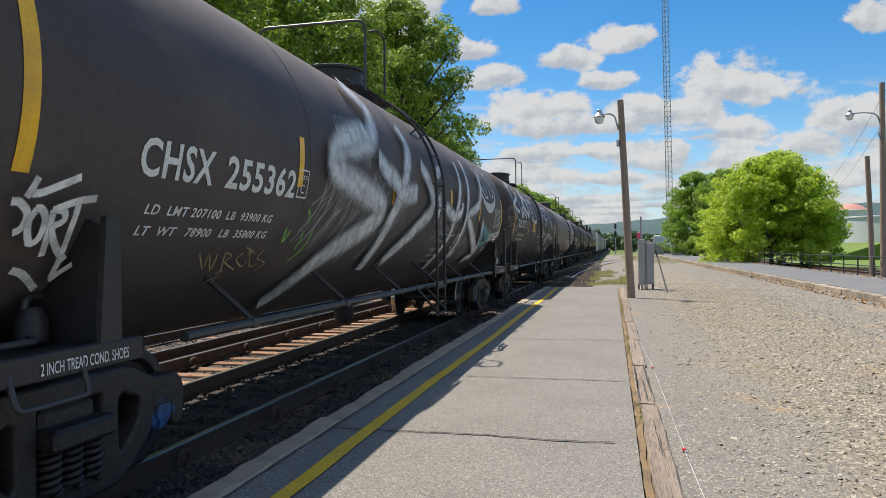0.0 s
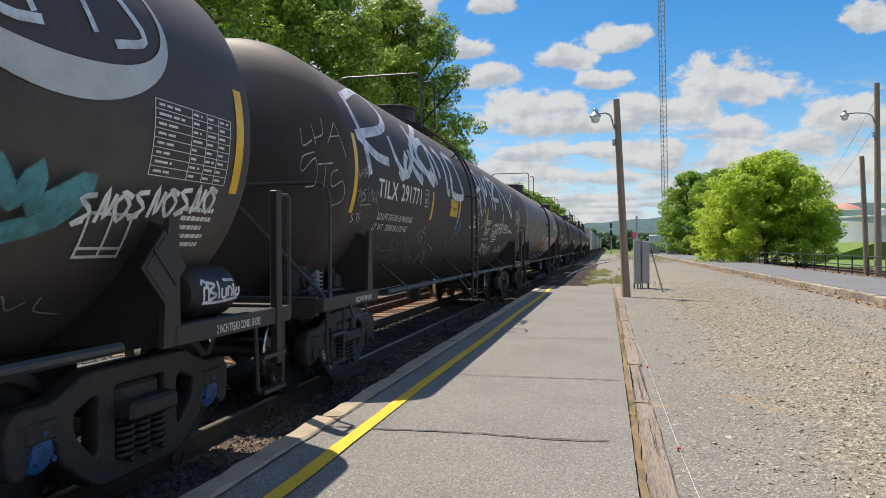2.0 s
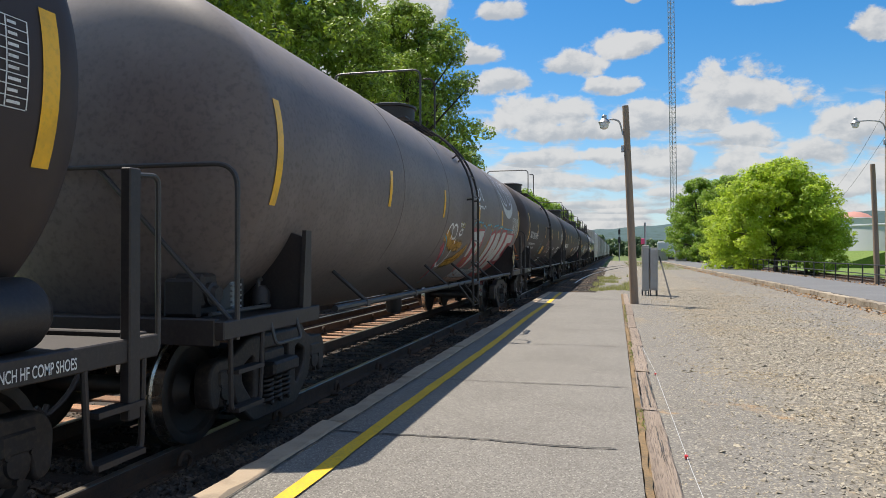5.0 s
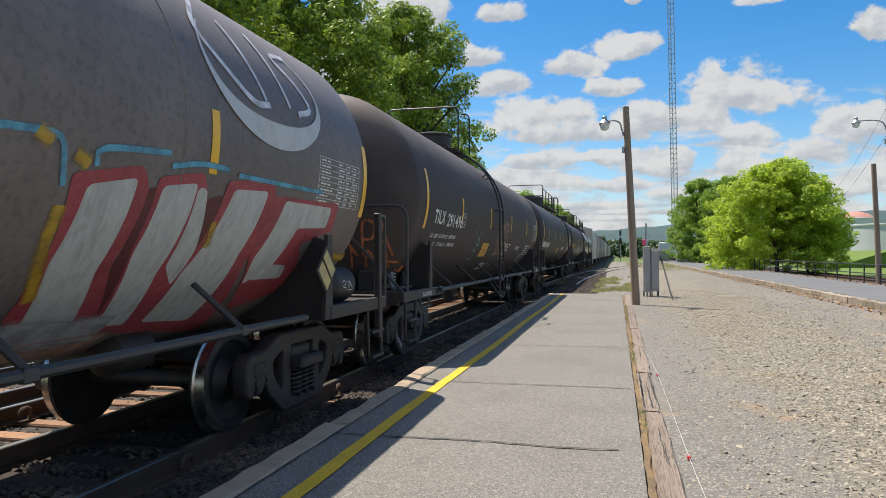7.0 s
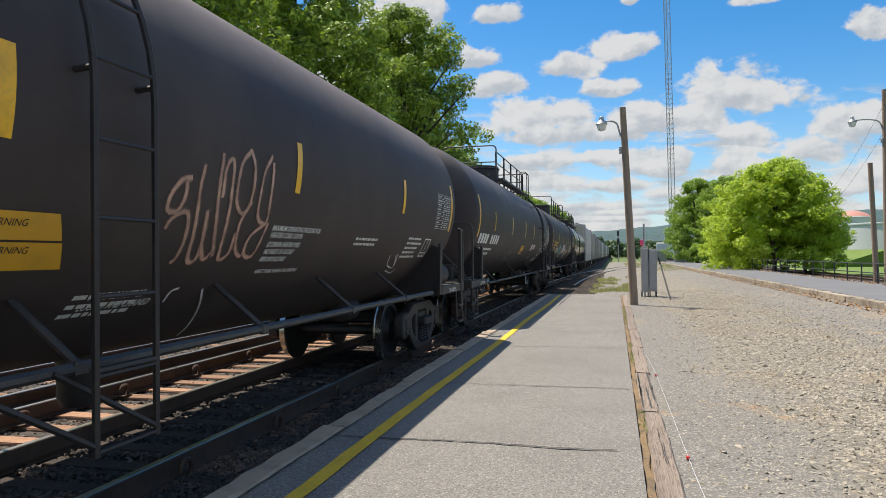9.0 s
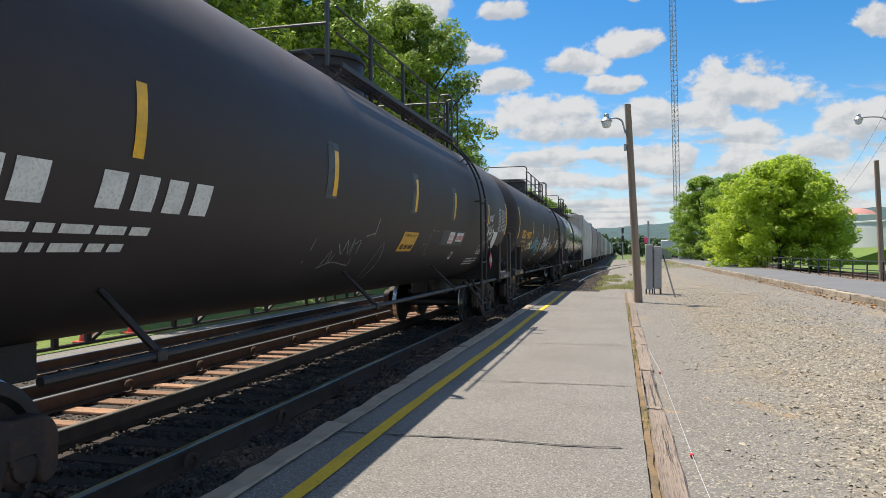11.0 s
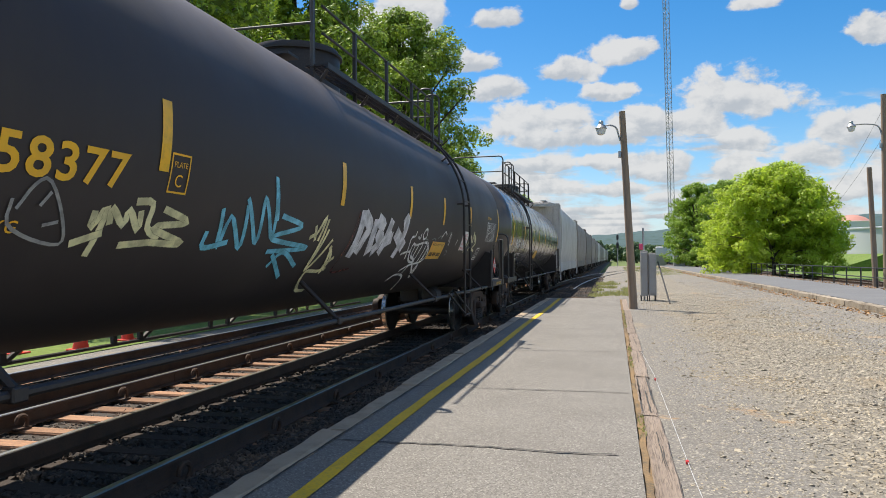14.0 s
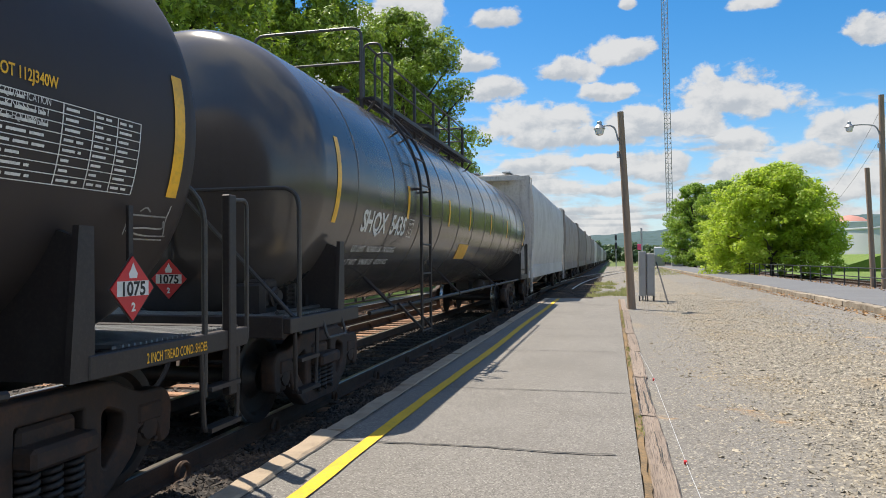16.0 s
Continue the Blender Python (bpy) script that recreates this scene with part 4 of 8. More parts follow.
def bogie(car, y, steel, cap_material=None):
    """A three-piece freight truck: bolster, two side frames with springs and brake beam; wheelsets that turn."""
    steel = MAT[steel]

    def bolster():
        bm = boxes((-1.12, 1.12, -0.22, 0.22, 0.50, 0.70), (-1.26, -0.98, -0.26, 0.26, 0.47, 0.60), (0.98, 1.26, -0.26, 0.26, 0.47, 0.60), bevel=0.025)
        box(bm, -0.35, 0.35, -0.3, 0.3, 0.70, 0.80)
        return mesh_from(bm, "truck")
    t = part("truck", cached("bolster" + steel.name, bolster), steel, car, "oily cast-steel freight truck", m=pose(0, y, 0))
    for sx in (1, -1):
        part("side_frame", cached("frame" + steel.name, side_frame_mesh), steel, t, m=pose(1.06 * sx, 0, 0))
        for j, (a, b) in enumerate(((-0.17, 0.06), (0.0, 0.06), (0.17, 0.06), (-0.17, -0.06), (0.0, -0.06), (0.17, -0.06))):
            part("spring", cached("coil", coil_mesh), MAT["truck"], t, m=pose(1.06 * sx + b, a, 0))
        for sy in (1, -1):
            part("adapter", cached("adapter" + steel.name, lambda: mesh_from(boxes((-0.09, 0.09, -0.13, 0.13, 0.50, 0.64), bevel=0.02), "adapter")), steel, t, m=pose(1.06 * sx, 0.89 * sy, 0))
            part("brake_shoe", cached("shoe", lambda: mesh_from(boxes((-0.05, 0.05, -0.04, 0.04, 0.30, 0.62), bevel=0.015), "brake_shoe")), MAT["truck"], t, m=pose(0.72 * sx, 0.37 * sy, 0))
    part("brake_beam", cached("beam", lambda: mesh_from(tubes([[(-0.75, s * 0.33, 0.36), (0.75, s * 0.33, 0.36)] for s in (1, -1)], 0.035), "brake_beam")), MAT["truck"], t)
    for sy in (1, -1):
        ws = part("wheelset", cached("axle", lambda: mesh_from(lathe([(-1.05, 0.07), (-0.85, 0.085), (-0.4, 0.08), (0.4, 0.08), (0.85, 0.085), (1.05, 0.07)], "x", 16), "wheelset", True, 50)),
                  MAT["wheel"], car, "axle with two flanged steel wheels", m=pose(0, y + 0.89 * sy, 0.457))
        wm = cached("wheel", wheel_mesh)
        part("wheel", wm, None, ws, m=pose(0.79, 0, 0))
        part("wheel", wm, None, ws, m=pose(-0.79, 0, 0, 0, 0, 180))
        for sx in (1, -1):
            key = "cap" + (cap_material or steel.name)
            part("bearing_cap", cached(key, cap_mesh), MAT[cap_material] if cap_material else steel, ws, m=pose(1.0 * sx, 0, 0, 0, 0, 0 if sx > 0 else 180))
        WHEELSETS.append((car, ws, y + 0.89 * sy))
    return t


def on_tank(y, deg, lift=0.004, r=TANK_R):
    a = radians(deg)
    low = max(0.0, -math.sin(a))
    return Vector(((r + lift) * math.cos(a), y, TANK_Z + (r + lift) * math.sin(a) * (1 + 0.10 * low ** 6)))


def patch(y0, y1, d0, d1, lift=0.005, r=TANK_R, skew=0.0, ny=1):
    """A piece of tape or paint that lies on the tank's side; skew leans it along the car."""
    bm = bmesh.new()
    nd = max(2, int(abs(d1 - d0) / 4) + 1)
    rows = []
    for i in range(nd + 1):
        d = d0 + (d1 - d0) * i / nd
        rows.append([bm.verts.new(on_tank(y0 + (y1 - y0) * j / ny + skew * i / nd, d, lift, r)) for j in range(ny + 1)])
    for a, b in zip(rows, rows[1:]):
        for j in range(ny):
            bm.faces.new((a[j], a[j + 1], b[j + 1], b[j]))
    return bm


def lettering(text, size, y, deg, lift=0.006, width=None, lean=0.0, r=TANK_R, bold=0.0, spacing=1.0):
    """Stencilled words wrapped on the tank's side, from y on; deg: the baseline."""
    cu = bpy.data.curves.new("words", "FONT")
    cu.body, cu.size, cu.shear, cu.offset, cu.space_character, cu.resolution_u = text, size, lean, bold, spacing, 3
    me = curve_mesh(cu)
    xs = [v.co.x for v in me.vertices]
    k = width / (max(xs) - min(xs)) if width and xs else 1.0
    x0 = min(xs) if xs else 0
    for v in me.vertices:
        v.co = on_tank(y + (v.co.x - x0) * k, deg + math.degrees(v.co.y / r), lift, r)
    return me


def words(car, text, size, y, deg, material="white_letter", name="lettering", **kw):
    part(name, lettering(text, size, y, deg, **kw), MAT[material], car)


def bars(car, rows, y0, y1, d0, step, material="white_letter", h=2.0, seed=1):
    """Small print that cannot be read: short bars, row by row."""
    r = random.Random(seed)
    bm = bmesh.new()
    for k in range(rows):
        y = y0
        end = y1 - r.uniform(0, 0.3) * (y1 - y0)
        while y < end:
            w = r.uniform(0.05, 0.16) * (y1 - y0)
            tmp = patch(y, min(y + w, end), d0 - k * step, d0 - k * step - h, 0.006)
            me = bpy.data.meshes.new("bar")
            tmp.to_mesh(me), tmp.free()
            bm.from_mesh(me)
            bpy.data.meshes.remove(me)
            y += w + 0.025 * (y1 - y0)
    part("small_print", bm, MAT[material], car)


def panel_table(car, y0, y1, d0, d1, rows=8, cols=(0.45, 0.65, 0.82)):
    """The stencilled inspection table: a grid of thin lines with bars of print."""
    bm = bmesh.new()

    def put(*a):
        tmp = patch(*a, lift=0.006)
        me = bpy.data.meshes.new("line")
        tmp.to_mesh(me), tmp.free()
        bm.from_mesh(me)
        bpy.data.meshes.remove(me)
    h = (d0 - d1) / rows
    r = random.Random(int(y0 * 50))
    for i in range(rows + 1):
        put(y0, y1, d0 - i * h, d0 - i * h - 0.2)
    for c in (0.0, *cols, 1.0):
        yy = y0 + (y1 - y0) * c
        put(yy, yy + 0.008, d0, d1)
    edges = (0.0, *cols, 1.0)
    for i in range(rows):
        for a, b in zip(edges, edges[1:]):
            w = (b - a) * (y1 - y0)
            at = y0 + (y1 - y0) * a + 0.10 * w
            end = y0 + (y1 - y0) * a + w * r.uniform(0.45, 0.85)
            while at < end - 0.02:                         # words of print
                q = min(end, at + r.uniform(0.05, 0.14))
                put(at, q, d0 - i * h - 0.40 * h, d0 - i * h - 0.68 * h)
                at = q + 0.02
    part("inspection_table", bm, MAT["white_letter"], car, "white stencilled inspection table")


def tank_car(label, half, tank_half, paint, steel="truck", long_platform=False, rings=(), cap=None, stripes=(), ladder_y=0.0, deck=(-1.2, 1.2)):
    """A tank car. half: from its middle to the coupler; tank_half: to the end of the straight shell."""
    car = thing("tank_car", label, "tank car", "cars of the freight train")
    R, Z = TANK_R, TANK_Z
    L = tank_half
    head = [(L + 0.52 * math.sin(a), R * math.cos(a) ** 0.8) for a in (radians(d) for d in (8, 18, 28, 38, 48, 58, 68, 78, 86))]
    prof = [(-a, r) for a, r in head][::-1] + [(-L, R), (-L * 0.5, R), (0, R), (L * 0.5, R), (L, R)] + head
    shell = lathe(prof, "y", 96)
    if not long_platform:
        for v in shell.verts:                              # the belly hangs a little below the round
            v.co.z *= 1 + 0.10 * max(0.0, -v.co.z / R) ** 6
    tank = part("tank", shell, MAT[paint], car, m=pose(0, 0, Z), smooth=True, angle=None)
    for ry in rings:
        bm = lathe([(ry - 0.02, R - 0.01), (ry - 0.012, R + 0.006), (ry + 0.012, R + 0.006), (ry + 0.02, R - 0.01)], "y", 96)
        part("jacket_band", bm, MAT[paint], tank, smooth=True, angle=None)
    for e in (1, -1):
        d = lambda v: e * (half - v)                       # place measured back from the coupler
        # stub sill, end deck with a grating, bolster webs, coupler
        bm = boxes((-0.20, 0.20, min(d(0.5), d(3.9)), max(d(0.5), d(3.9)), 0.72, 1.08), bevel=0.01)
        box(bm, -0.12, 0.12, min(d(0.08), d(0.5)), max(d(0.08), d(0.5)), 0.74, 0.98)
        part("stub_sill", bm, MAT["frame"], car)
        part("end_deck", boxes((-1.44, 1.44, min(d(0.46), d(1.75)), max(d(0.46), d(1.75)), 1.055, 1.085), bevel=0.008), MAT["frame"], car)
        if long_platform:
            gr = bmesh.new()
            for k in range(22):
                yy = d(0.52 + 0.055 * k)
                box(gr, -1.40, 1.40, yy - 0.008, yy + 0.008, 1.086, 1.112)
            for xx in np.arange(-1.35, 1.36, 0.225):
                box(gr, xx - 0.006, xx + 0.006, min(d(0.50), d(1.72)), max(d(0.50), d(1.72)), 1.086, 1.106)
            part("deck_grating", gr, MAT["galvanised"], car, "galvanised steel deck grating")
        for sx in (1, -1):
            part("deck_edge", boxes((1.44 * sx, 1.52 * sx, min(d(0.38), d(2.10)), max(d(0.38), d(2.10)), 0.965, 1.105), bevel=0.008), MAT["frame"], car)
        part("end_beam", boxes((-1.44, 1.44, min(d(0.38), d(0.46)), max(d(0.38), d(0.46)), 0.92, 1.12), bevel=0.008), MAT["frame"], car)
        leg_at = 2.14 if e > 0 else 1.60 if long_platform else 1.83
        web = [(-1.47, 0.96), (1.47, 0.96), (1.47, 1.76), (1.36, 1.80), (1.16, 1.56), (0.8, 1.26), (0, 1.02), (-0.8, 1.26), (-1.16, 1.56), (-1.36, 1.80), (-1.47, 1.76)]
        me = plate(web, [], 0.05, 0.0)
        me.transform(Matrix.Rotation(radians(90), 4, "Z"))
        part("bolster_web", me, MAT["frame"], car, m=pose(0, d(leg_at), 0))
        for sx in (1, -1):                                 # a slender upright leg on each side
            leg = bmesh.new()
            foot = [(1.47, -0.095), (1.51, -0.095), (1.51, 0.095), (1.47, 0.095)]
            low = [leg.verts.new((a * sx, d(leg_at) + b, 0.97)) for a, b in foot]
            high = [leg.verts.new((a * sx * 1.005, d(leg_at) + b * 0.6 + 0.02, 1.82)) for a, b in foot]
            for i in range(4):
                leg.faces.new((low[i], low[(i + 1) % 4], high[(i + 1) % 4], high[i]))
            leg.faces.new(low), leg.faces.new(high)
            part("bolster_leg", leg, MAT["frame"], car)
        bm = boxes((-0.13, 0.13, min(d(-0.02), d(0.22)), max(d(-0.02), d(0.22)), 0.72, 1.0), bevel=0.04)
        part("coupler", bm, MAT["truck_rust"], car)
        hose = bend([(0.32, d(0.4), 0.8), (0.34, d(0.2), 0.55), (0.30, d(0.02), 0.42), (0.28, d(-0.05), 0.5)], 0.15)
        part("air_hose", tubes([hose], 0.022), MAT["frame"], car)
        for sx in (1, -1):
            x = 1.50 * sx
            st = bend([(x, d(0.50), 1.0), (x, d(0.52), 0.42), (x, d(0.96), 0.42), (x, d(1.0), 1.0)], 0.05)
            step = part("sill_step", tubes([st], 0.02), MAT["frame"], car)
            for zz in (0.42, 0.71):
                part("tread", boxes((x - 0.05, x + 0.05, min(d(0.54), d(0.94)), max(d(0.54), d(0.94)), zz - 0.015, zz + 0.018)), MAT["frame"], step)
            if e > 0:
                # corner post with a grab iron, and a pipe that bends in to the tank
                part("corner_post", boxes((x - 0.035, x + 0.035, d(0.62) - 0.05, d(0.62) + 0.05, 0.62, 2.12), bevel=0.008), MAT["frame"], car)
                part("grab_iron", tubes([bend([(x, d(0.62), 2.08), (x, d(0.36), 2.10), (x, d(0.36), 0.98), (x, d(0.62), 0.98)], 0.07)], 0.017), MAT["pipe"], car)
                if long_platform:
                    part("handrail", tubes([bend([(x, d(0.95), 0.66), (x, d(0.95), 2.08), (x * 0.84, d(1.30), 2.32)], 0.2)], 0.021), MAT["pipe"], car)
            else:
                part("grab_iron", tubes([bend([(x, d(1.12), 1.05), (x + 0.06 * sx, d(1.12), 0.85), (x + 0.06 * sx, d(1.6), 0.85), (x, d(1.6), 1.05)], 0.05)], 0.016), MAT["pipe"], car)
        if e < 0:
            part("end_handrail", tubes([bend([(-1.50, d(0.60), 0.95), (-1.50, d(0.60), 2.30), (1.50, d(0.60), 2.30), (1.50, d(0.60), 0.95)], 0.20, 6)], 0.021), MAT["pipe"], car)
            part("end_brace", tubes([[(1.45, d(0.62), 1.08), (0.25, d(0.62), 2.28)]], 0.02), MAT["pipe"], car)
        elif not long_platform:
            part("deck_reservoir", lathe([(-0.34, 0.06), (-0.31, 0.15), (-0.24, 0.20), (0.24, 0.20), (0.31, 0.15), (0.34, 0.06)], "y", 24), MAT["frame"], car, "black air reservoir on the end deck", m=pose(1.2, d(1.36), 1.285), smooth=True)
        bogie(car, d(1.95), steel, cap)
    # side pipes with struts
    for sx in (1, -1):
        x = 1.47 * sx
        e = half - 2.6
        pz, pr, pm = (0.98, 0.028, "frame") if long_platform else (1.03, 0.036, "pipe")
        part("running_pipe", tubes([[(x, -e, pz), (x, e, pz)]], pr), MAT[pm], car)
        if long_platform and sx < 0:
            part("low_rail", tubes([[(x, -e + 0.4, 0.64), (x, e - 0.4, 0.64)]], 0.022), MAT["frame"], car)
            for sy in np.arange(-e + 1.2, e - 1.2, 2.05):
                for dy in (0.0, 0.48):
                    part("rail_hanger", boxes((x - 0.02, x + 0.02, sy + dy - 0.035, sy + dy + 0.035, 0.62, 1.30)), MAT["frame"], car)
                part("rail_slant", tubes([[(x, sy + 0.52, 0.66), (x + 0.25, sy + 1.3, 1.28)]], 0.03, 6), MAT["frame"], car)
        for sy in np.arange(-e + 0.9, e - 0.5, 4.1 if long_platform else 2.05):
            q = on_tank(0, -46)
            bm = tubes([[(q.x * sx, sy, q.z), (x, sy + 0.04, pz + 0.02)]], 0.026, 6)
            box(bm, x - 0.04, x + 0.042, sy - 0.01, sy + 0.09, pz - 0.04, pz + 0.04, bevel=0.01)
            part("pipe_strut", bm, MAT[pm], car)
        # ladder in the middle, over the tank's curve
        w = 0.25
        lad = part("ladder", tubes([[(sx * (R + 0.12), ladder_y - w, 1.03), (sx * (R + 0.12), ladder_y + w, 1.03)]], 0.02, 6), MAT["frame"], car, "black steel ladder with round rungs")
        for dy in (-w, w):
            part("ladder_brace", tubes([[(sx * (R + 0.12), ladder_y + dy, 0.63), (sx * 1.50, ladder_y + dy - 0.62, 1.03)]], 0.02, 6), MAT["frame"], lad)
            for v in (4, 36):
                q, u = on_tank(ladder_y + dy, v, 0), on_tank(ladder_y + dy, v, 0.12)
                part("standoff", tubes([[(q.x * sx, q.y, q.z), (u.x * sx, u.y, u.z)]], 0.018, 6), MAT["frame"], lad)
        for dy in (-w, w):
            pts = [(sx * (R + 0.12), ladder_y + dy, 0.58), (sx * (R + 0.12), ladder_y + dy, 1.7)]
            pts += [(sx * (R + 0.12) * math.cos(a), ladder_y + dy, Z + (R + 0.12) * math.sin(a)) for a in (radians(v) for v in range(0, 62, 6))]
            part("stile", tubes([pts], 0.022, 6), MAT["frame"], lad, smooth=True, angle=50)
        spots = [(sx * (R + 0.12), zz) for zz in (0.60, 1.0, 1.42, 1.84, 2.26)]
        spots += [(sx * (R + 0.12) * math.cos(radians(v)), Z + (R + 0.12) * math.sin(radians(v))) for v in range(6, 66, 14)]
        for c, s in spots:
            part("rung", cached("rung", lambda: mesh_from(tubes([[(0, -w, 0), (0, w, 0)]], 0.014, 6), "rung")), MAT["frame"], lad, m=pose(c, ladder_y, s))
    # fittings and walkway on top
    top, y0, y1 = Z + R, *deck
    if long_platform:
        dome = part("dome", lathe([(top - 0.25, 0.62), (top + 0.42, 0.62), (top + 0.47, 0.60), (top + 0.50, 0.3)], "z", 40), MAT["frame"], car, "round steel housing over the valves", m=pose(0, 0.15, 0), smooth=True)
        part("dome_rim", lathe([(top + 0.36, 0.62), (top + 0.37, 0.655), (top + 0.40, 0.655), (top + 0.41, 0.62)], "z", 40), MAT["frame"], dome, smooth=True)
    else:
        part("dome", lathe([(top - 0.25, 0.46), (top + 0.36, 0.46), (top + 0.37, 0.50), (top + 0.41, 0.50), (top + 0.43, 0.44), (top + 0.48, 0.2)], "z", 32), MAT["frame"], car, "round steel manway housing with a bolted lid", m=pose(0, (y0 + y1) / 2, 0), smooth=True, angle=40)
    part("manway", lathe([(top - 0.2, 0.27), (top + 0.16, 0.27), (top + 0.20, 0.22)], "z", 24), MAT["frame"], car, m=pose(0.1, min(y1 - 0.3, 1.1), 0), smooth=True)
    wz, rz = 3.93, 4.78
    long_deck = y1 - y0 > 3
    for sx in (1, -1):
        bm = boxes((1.02 * sx, 1.045 * sx, y0, y1, wz - 0.03, wz + 0.035), (0.75 * sx, 0.77 * sx, y0, y1, wz - 0.0, wz + 0.03)) if long_deck else bmesh.new()
        for k in range(int((y1 - y0) / 0.07)):
            yy = y0 + 0.02 + k * 0.07
            box(bm, 0.76 * sx, 1.03 * sx, yy, yy + 0.012, wz + 0.01, wz + 0.03)
        for xx in (0.85, 0.94):
            box(bm, (xx - 0.008) * sx, (xx + 0.008) * sx, y0, y1, wz + 0.004, wz + 0.026)
        if not long_deck:
            bmesh.ops.transform(bm, matrix=Matrix.LocRotScale((-0.16 * sx, 0, 0.07), None, (0.9, 1, 1)), space=Matrix(), verts=bm.verts)
        part("walkway", bm, MAT["frame"], car, "black open-grid walkway")
        n = max(2, round((y1 - y0) / 1.5))
        for i, yy in enumerate(np.linspace(y0 + 0.04, y1 - 0.04, n + 1)):
            if long_deck:
                part("walkway_bracket", tubes([[(1.02 * sx, yy, wz - 0.04), (0.90 * sx, yy, Z + 1.22)]], 0.022, 6), MAT["frame"], car)
            if long_deck:
                part("rail_post", boxes((0.80 * sx, 0.85 * sx, yy - 0.028, yy + 0.028, 3.80, rz), bevel=0.006), MAT["frame"], car)
        if long_deck:
            part("platform_rail", tubes([[(0.82 * sx, y0 + 0.35, rz), (0.82 * sx, y1, rz)], [(0.82 * sx, y0 + 0.35, 4.44), (0.82 * sx, y1, 4.44)]], 0.018), MAT["frame"], car)
            for dy in (-0.25, 0.25):
                part("grab_loop", tubes([bend([(1.08 * sx, ladder_y + dy, wz - 0.25), (1.08 * sx, ladder_y + dy, rz), (0.8 * sx, ladder_y + dy, rz), (0.8 * sx, ladder_y + dy, wz)], 0.12)], 0.018), MAT["pipe"], car)
        else:
            part("platform_rail", tubes([bend([(1.02 * sx, y0 + 0.35, wz), (1.02 * sx, y0 + 0.35, rz), (1.02 * sx, y0, rz), (0.9 * sx, y0, rz)], 0.12)], 0.018), MAT["frame"], car)
    for yy in (y0, y1) if long_deck else (y0,):
        high = 4.96 if yy == y0 else rz
        part("cross_rail", tubes([bend([(-0.84, yy, wz), (-0.84, yy, high), (0.84, yy, high), (0.84, yy, wz)], 0.15)], 0.021), MAT["pipe"], car)
        if long_deck:
            part("cross_rail", tubes([[(-0.84, yy, 4.46), (0.84, yy, 4.46)]], 0.018), MAT["pipe"], car)
    for yy in (y0, y1):
        part("cross_walk", boxes((-0.6, 0.6, yy - 0.15, yy + 0.15, top + 0.01, top + 0.04)), MAT["frame"], car)
    # underside: brake cylinder, reservoir, outlet
    if not long_platform:
        part("reservoir", lathe([(-0.5, 0.1), (-0.45, 0.2), (0.45, 0.2), (0.5, 0.1)], "y", 20), MAT["frame"], car, m=pose(-0.55, -1.9, 0.9), smooth=True)
        part("bottom_outlet", lathe([(0.42, 0.13), (0.5, 0.16), (0.75, 0.16), (1.05, 0.25)], "z", 16), MAT["frame"], car, m=pose(0, 0.4, 0), smooth=True)
    part("brake_cylinder", lathe([(-0.25, 0.08), (-0.2, 0.17), (0.2, 0.17), (0.25, 0.08)], "y", 20), MAT["frame"], car, m=pose(0.5, half - 3.9, 0.86), smooth=True)
    # brake gear on the leading end deck: control valve, ribbed cover, dirt collector, pipes
    v = part("control_valve", boxes((0.72, 1.02, -half + 0.78, -half + 1.12, 1.09, 1.40), (0.78, 1.05, -half + 0.84, -half + 1.06, 1.16, 1.44), (0.70, 1.04, -half + 0.80, -half + 0.86, 1.07, 1.36), bevel=0.025), MAT["frame"], car, "black cast brake control valve")
    part("flange", lathe([(0, 0.10), (0.03, 0.10), (0.04, 0.07), (0.08, 0.06)], "x", 16), MAT["frame"], v, m=pose(1.05, -half + 0.95, 1.27), smooth=True)
    cover = part("ribbed_cover", boxes((0.86, 1.04, -half + 1.30, -half + 1.42, 1.11, 1.36), bevel=0.012), MAT["cabinet" if not long_platform else "frame"], car, "ribbed cast valve cover")
    for k in range(5):
        part("rib", cached("valve_rib" + str(long_platform), lambda: mesh_from(boxes((0.0, 0.03, -0.10, 0.06, -0.010, 0.010), bevel=0.004), "rib")), MAT["cabinet" if not long_platform else "frame"], cover, m=pose(1.04, -half + 1.36, 1.14 + 0.047 * k))
    part("flange_plate", boxes((0.84, 1.07, -half + 1.42, -half + 1.455, 1.09, 1.38), bevel=0.008), MAT["pipe"], cover)
    part("dirt_collector", lathe([(0, 0.05), (0.03, 0.09), (0.16, 0.09), (0.22, 0.05)], "z", 16), MAT["frame"], car, m=pose(1.12, -half + 1.66, 1.09), smooth=True)
    part("brake_pipe", tubes([bend([(1.30, -half + 0.55, 1.14), (1.30, -half + 1.52, 1.14), (1.12, -half + 1.62, 1.14), (1.12, -half + 1.62, 1.36), (1.0, -half + 1.95, 1.36)], 0.06)], 0.02), MAT["pipe"], car)
    part("valve_rod", tubes([[(0.65, -half + 1.1, 1.23), (0.65, -half + 1.9, 1.23)]], 0.028), MAT["frame"], car)
    for sy, d0, d1, w in stripes:
        part("reflector_stripe", patch(sy - w / 2, sy + w / 2, d0, d1, 0.006), MAT["stripe"], car, "yellow reflective tape")
    return car


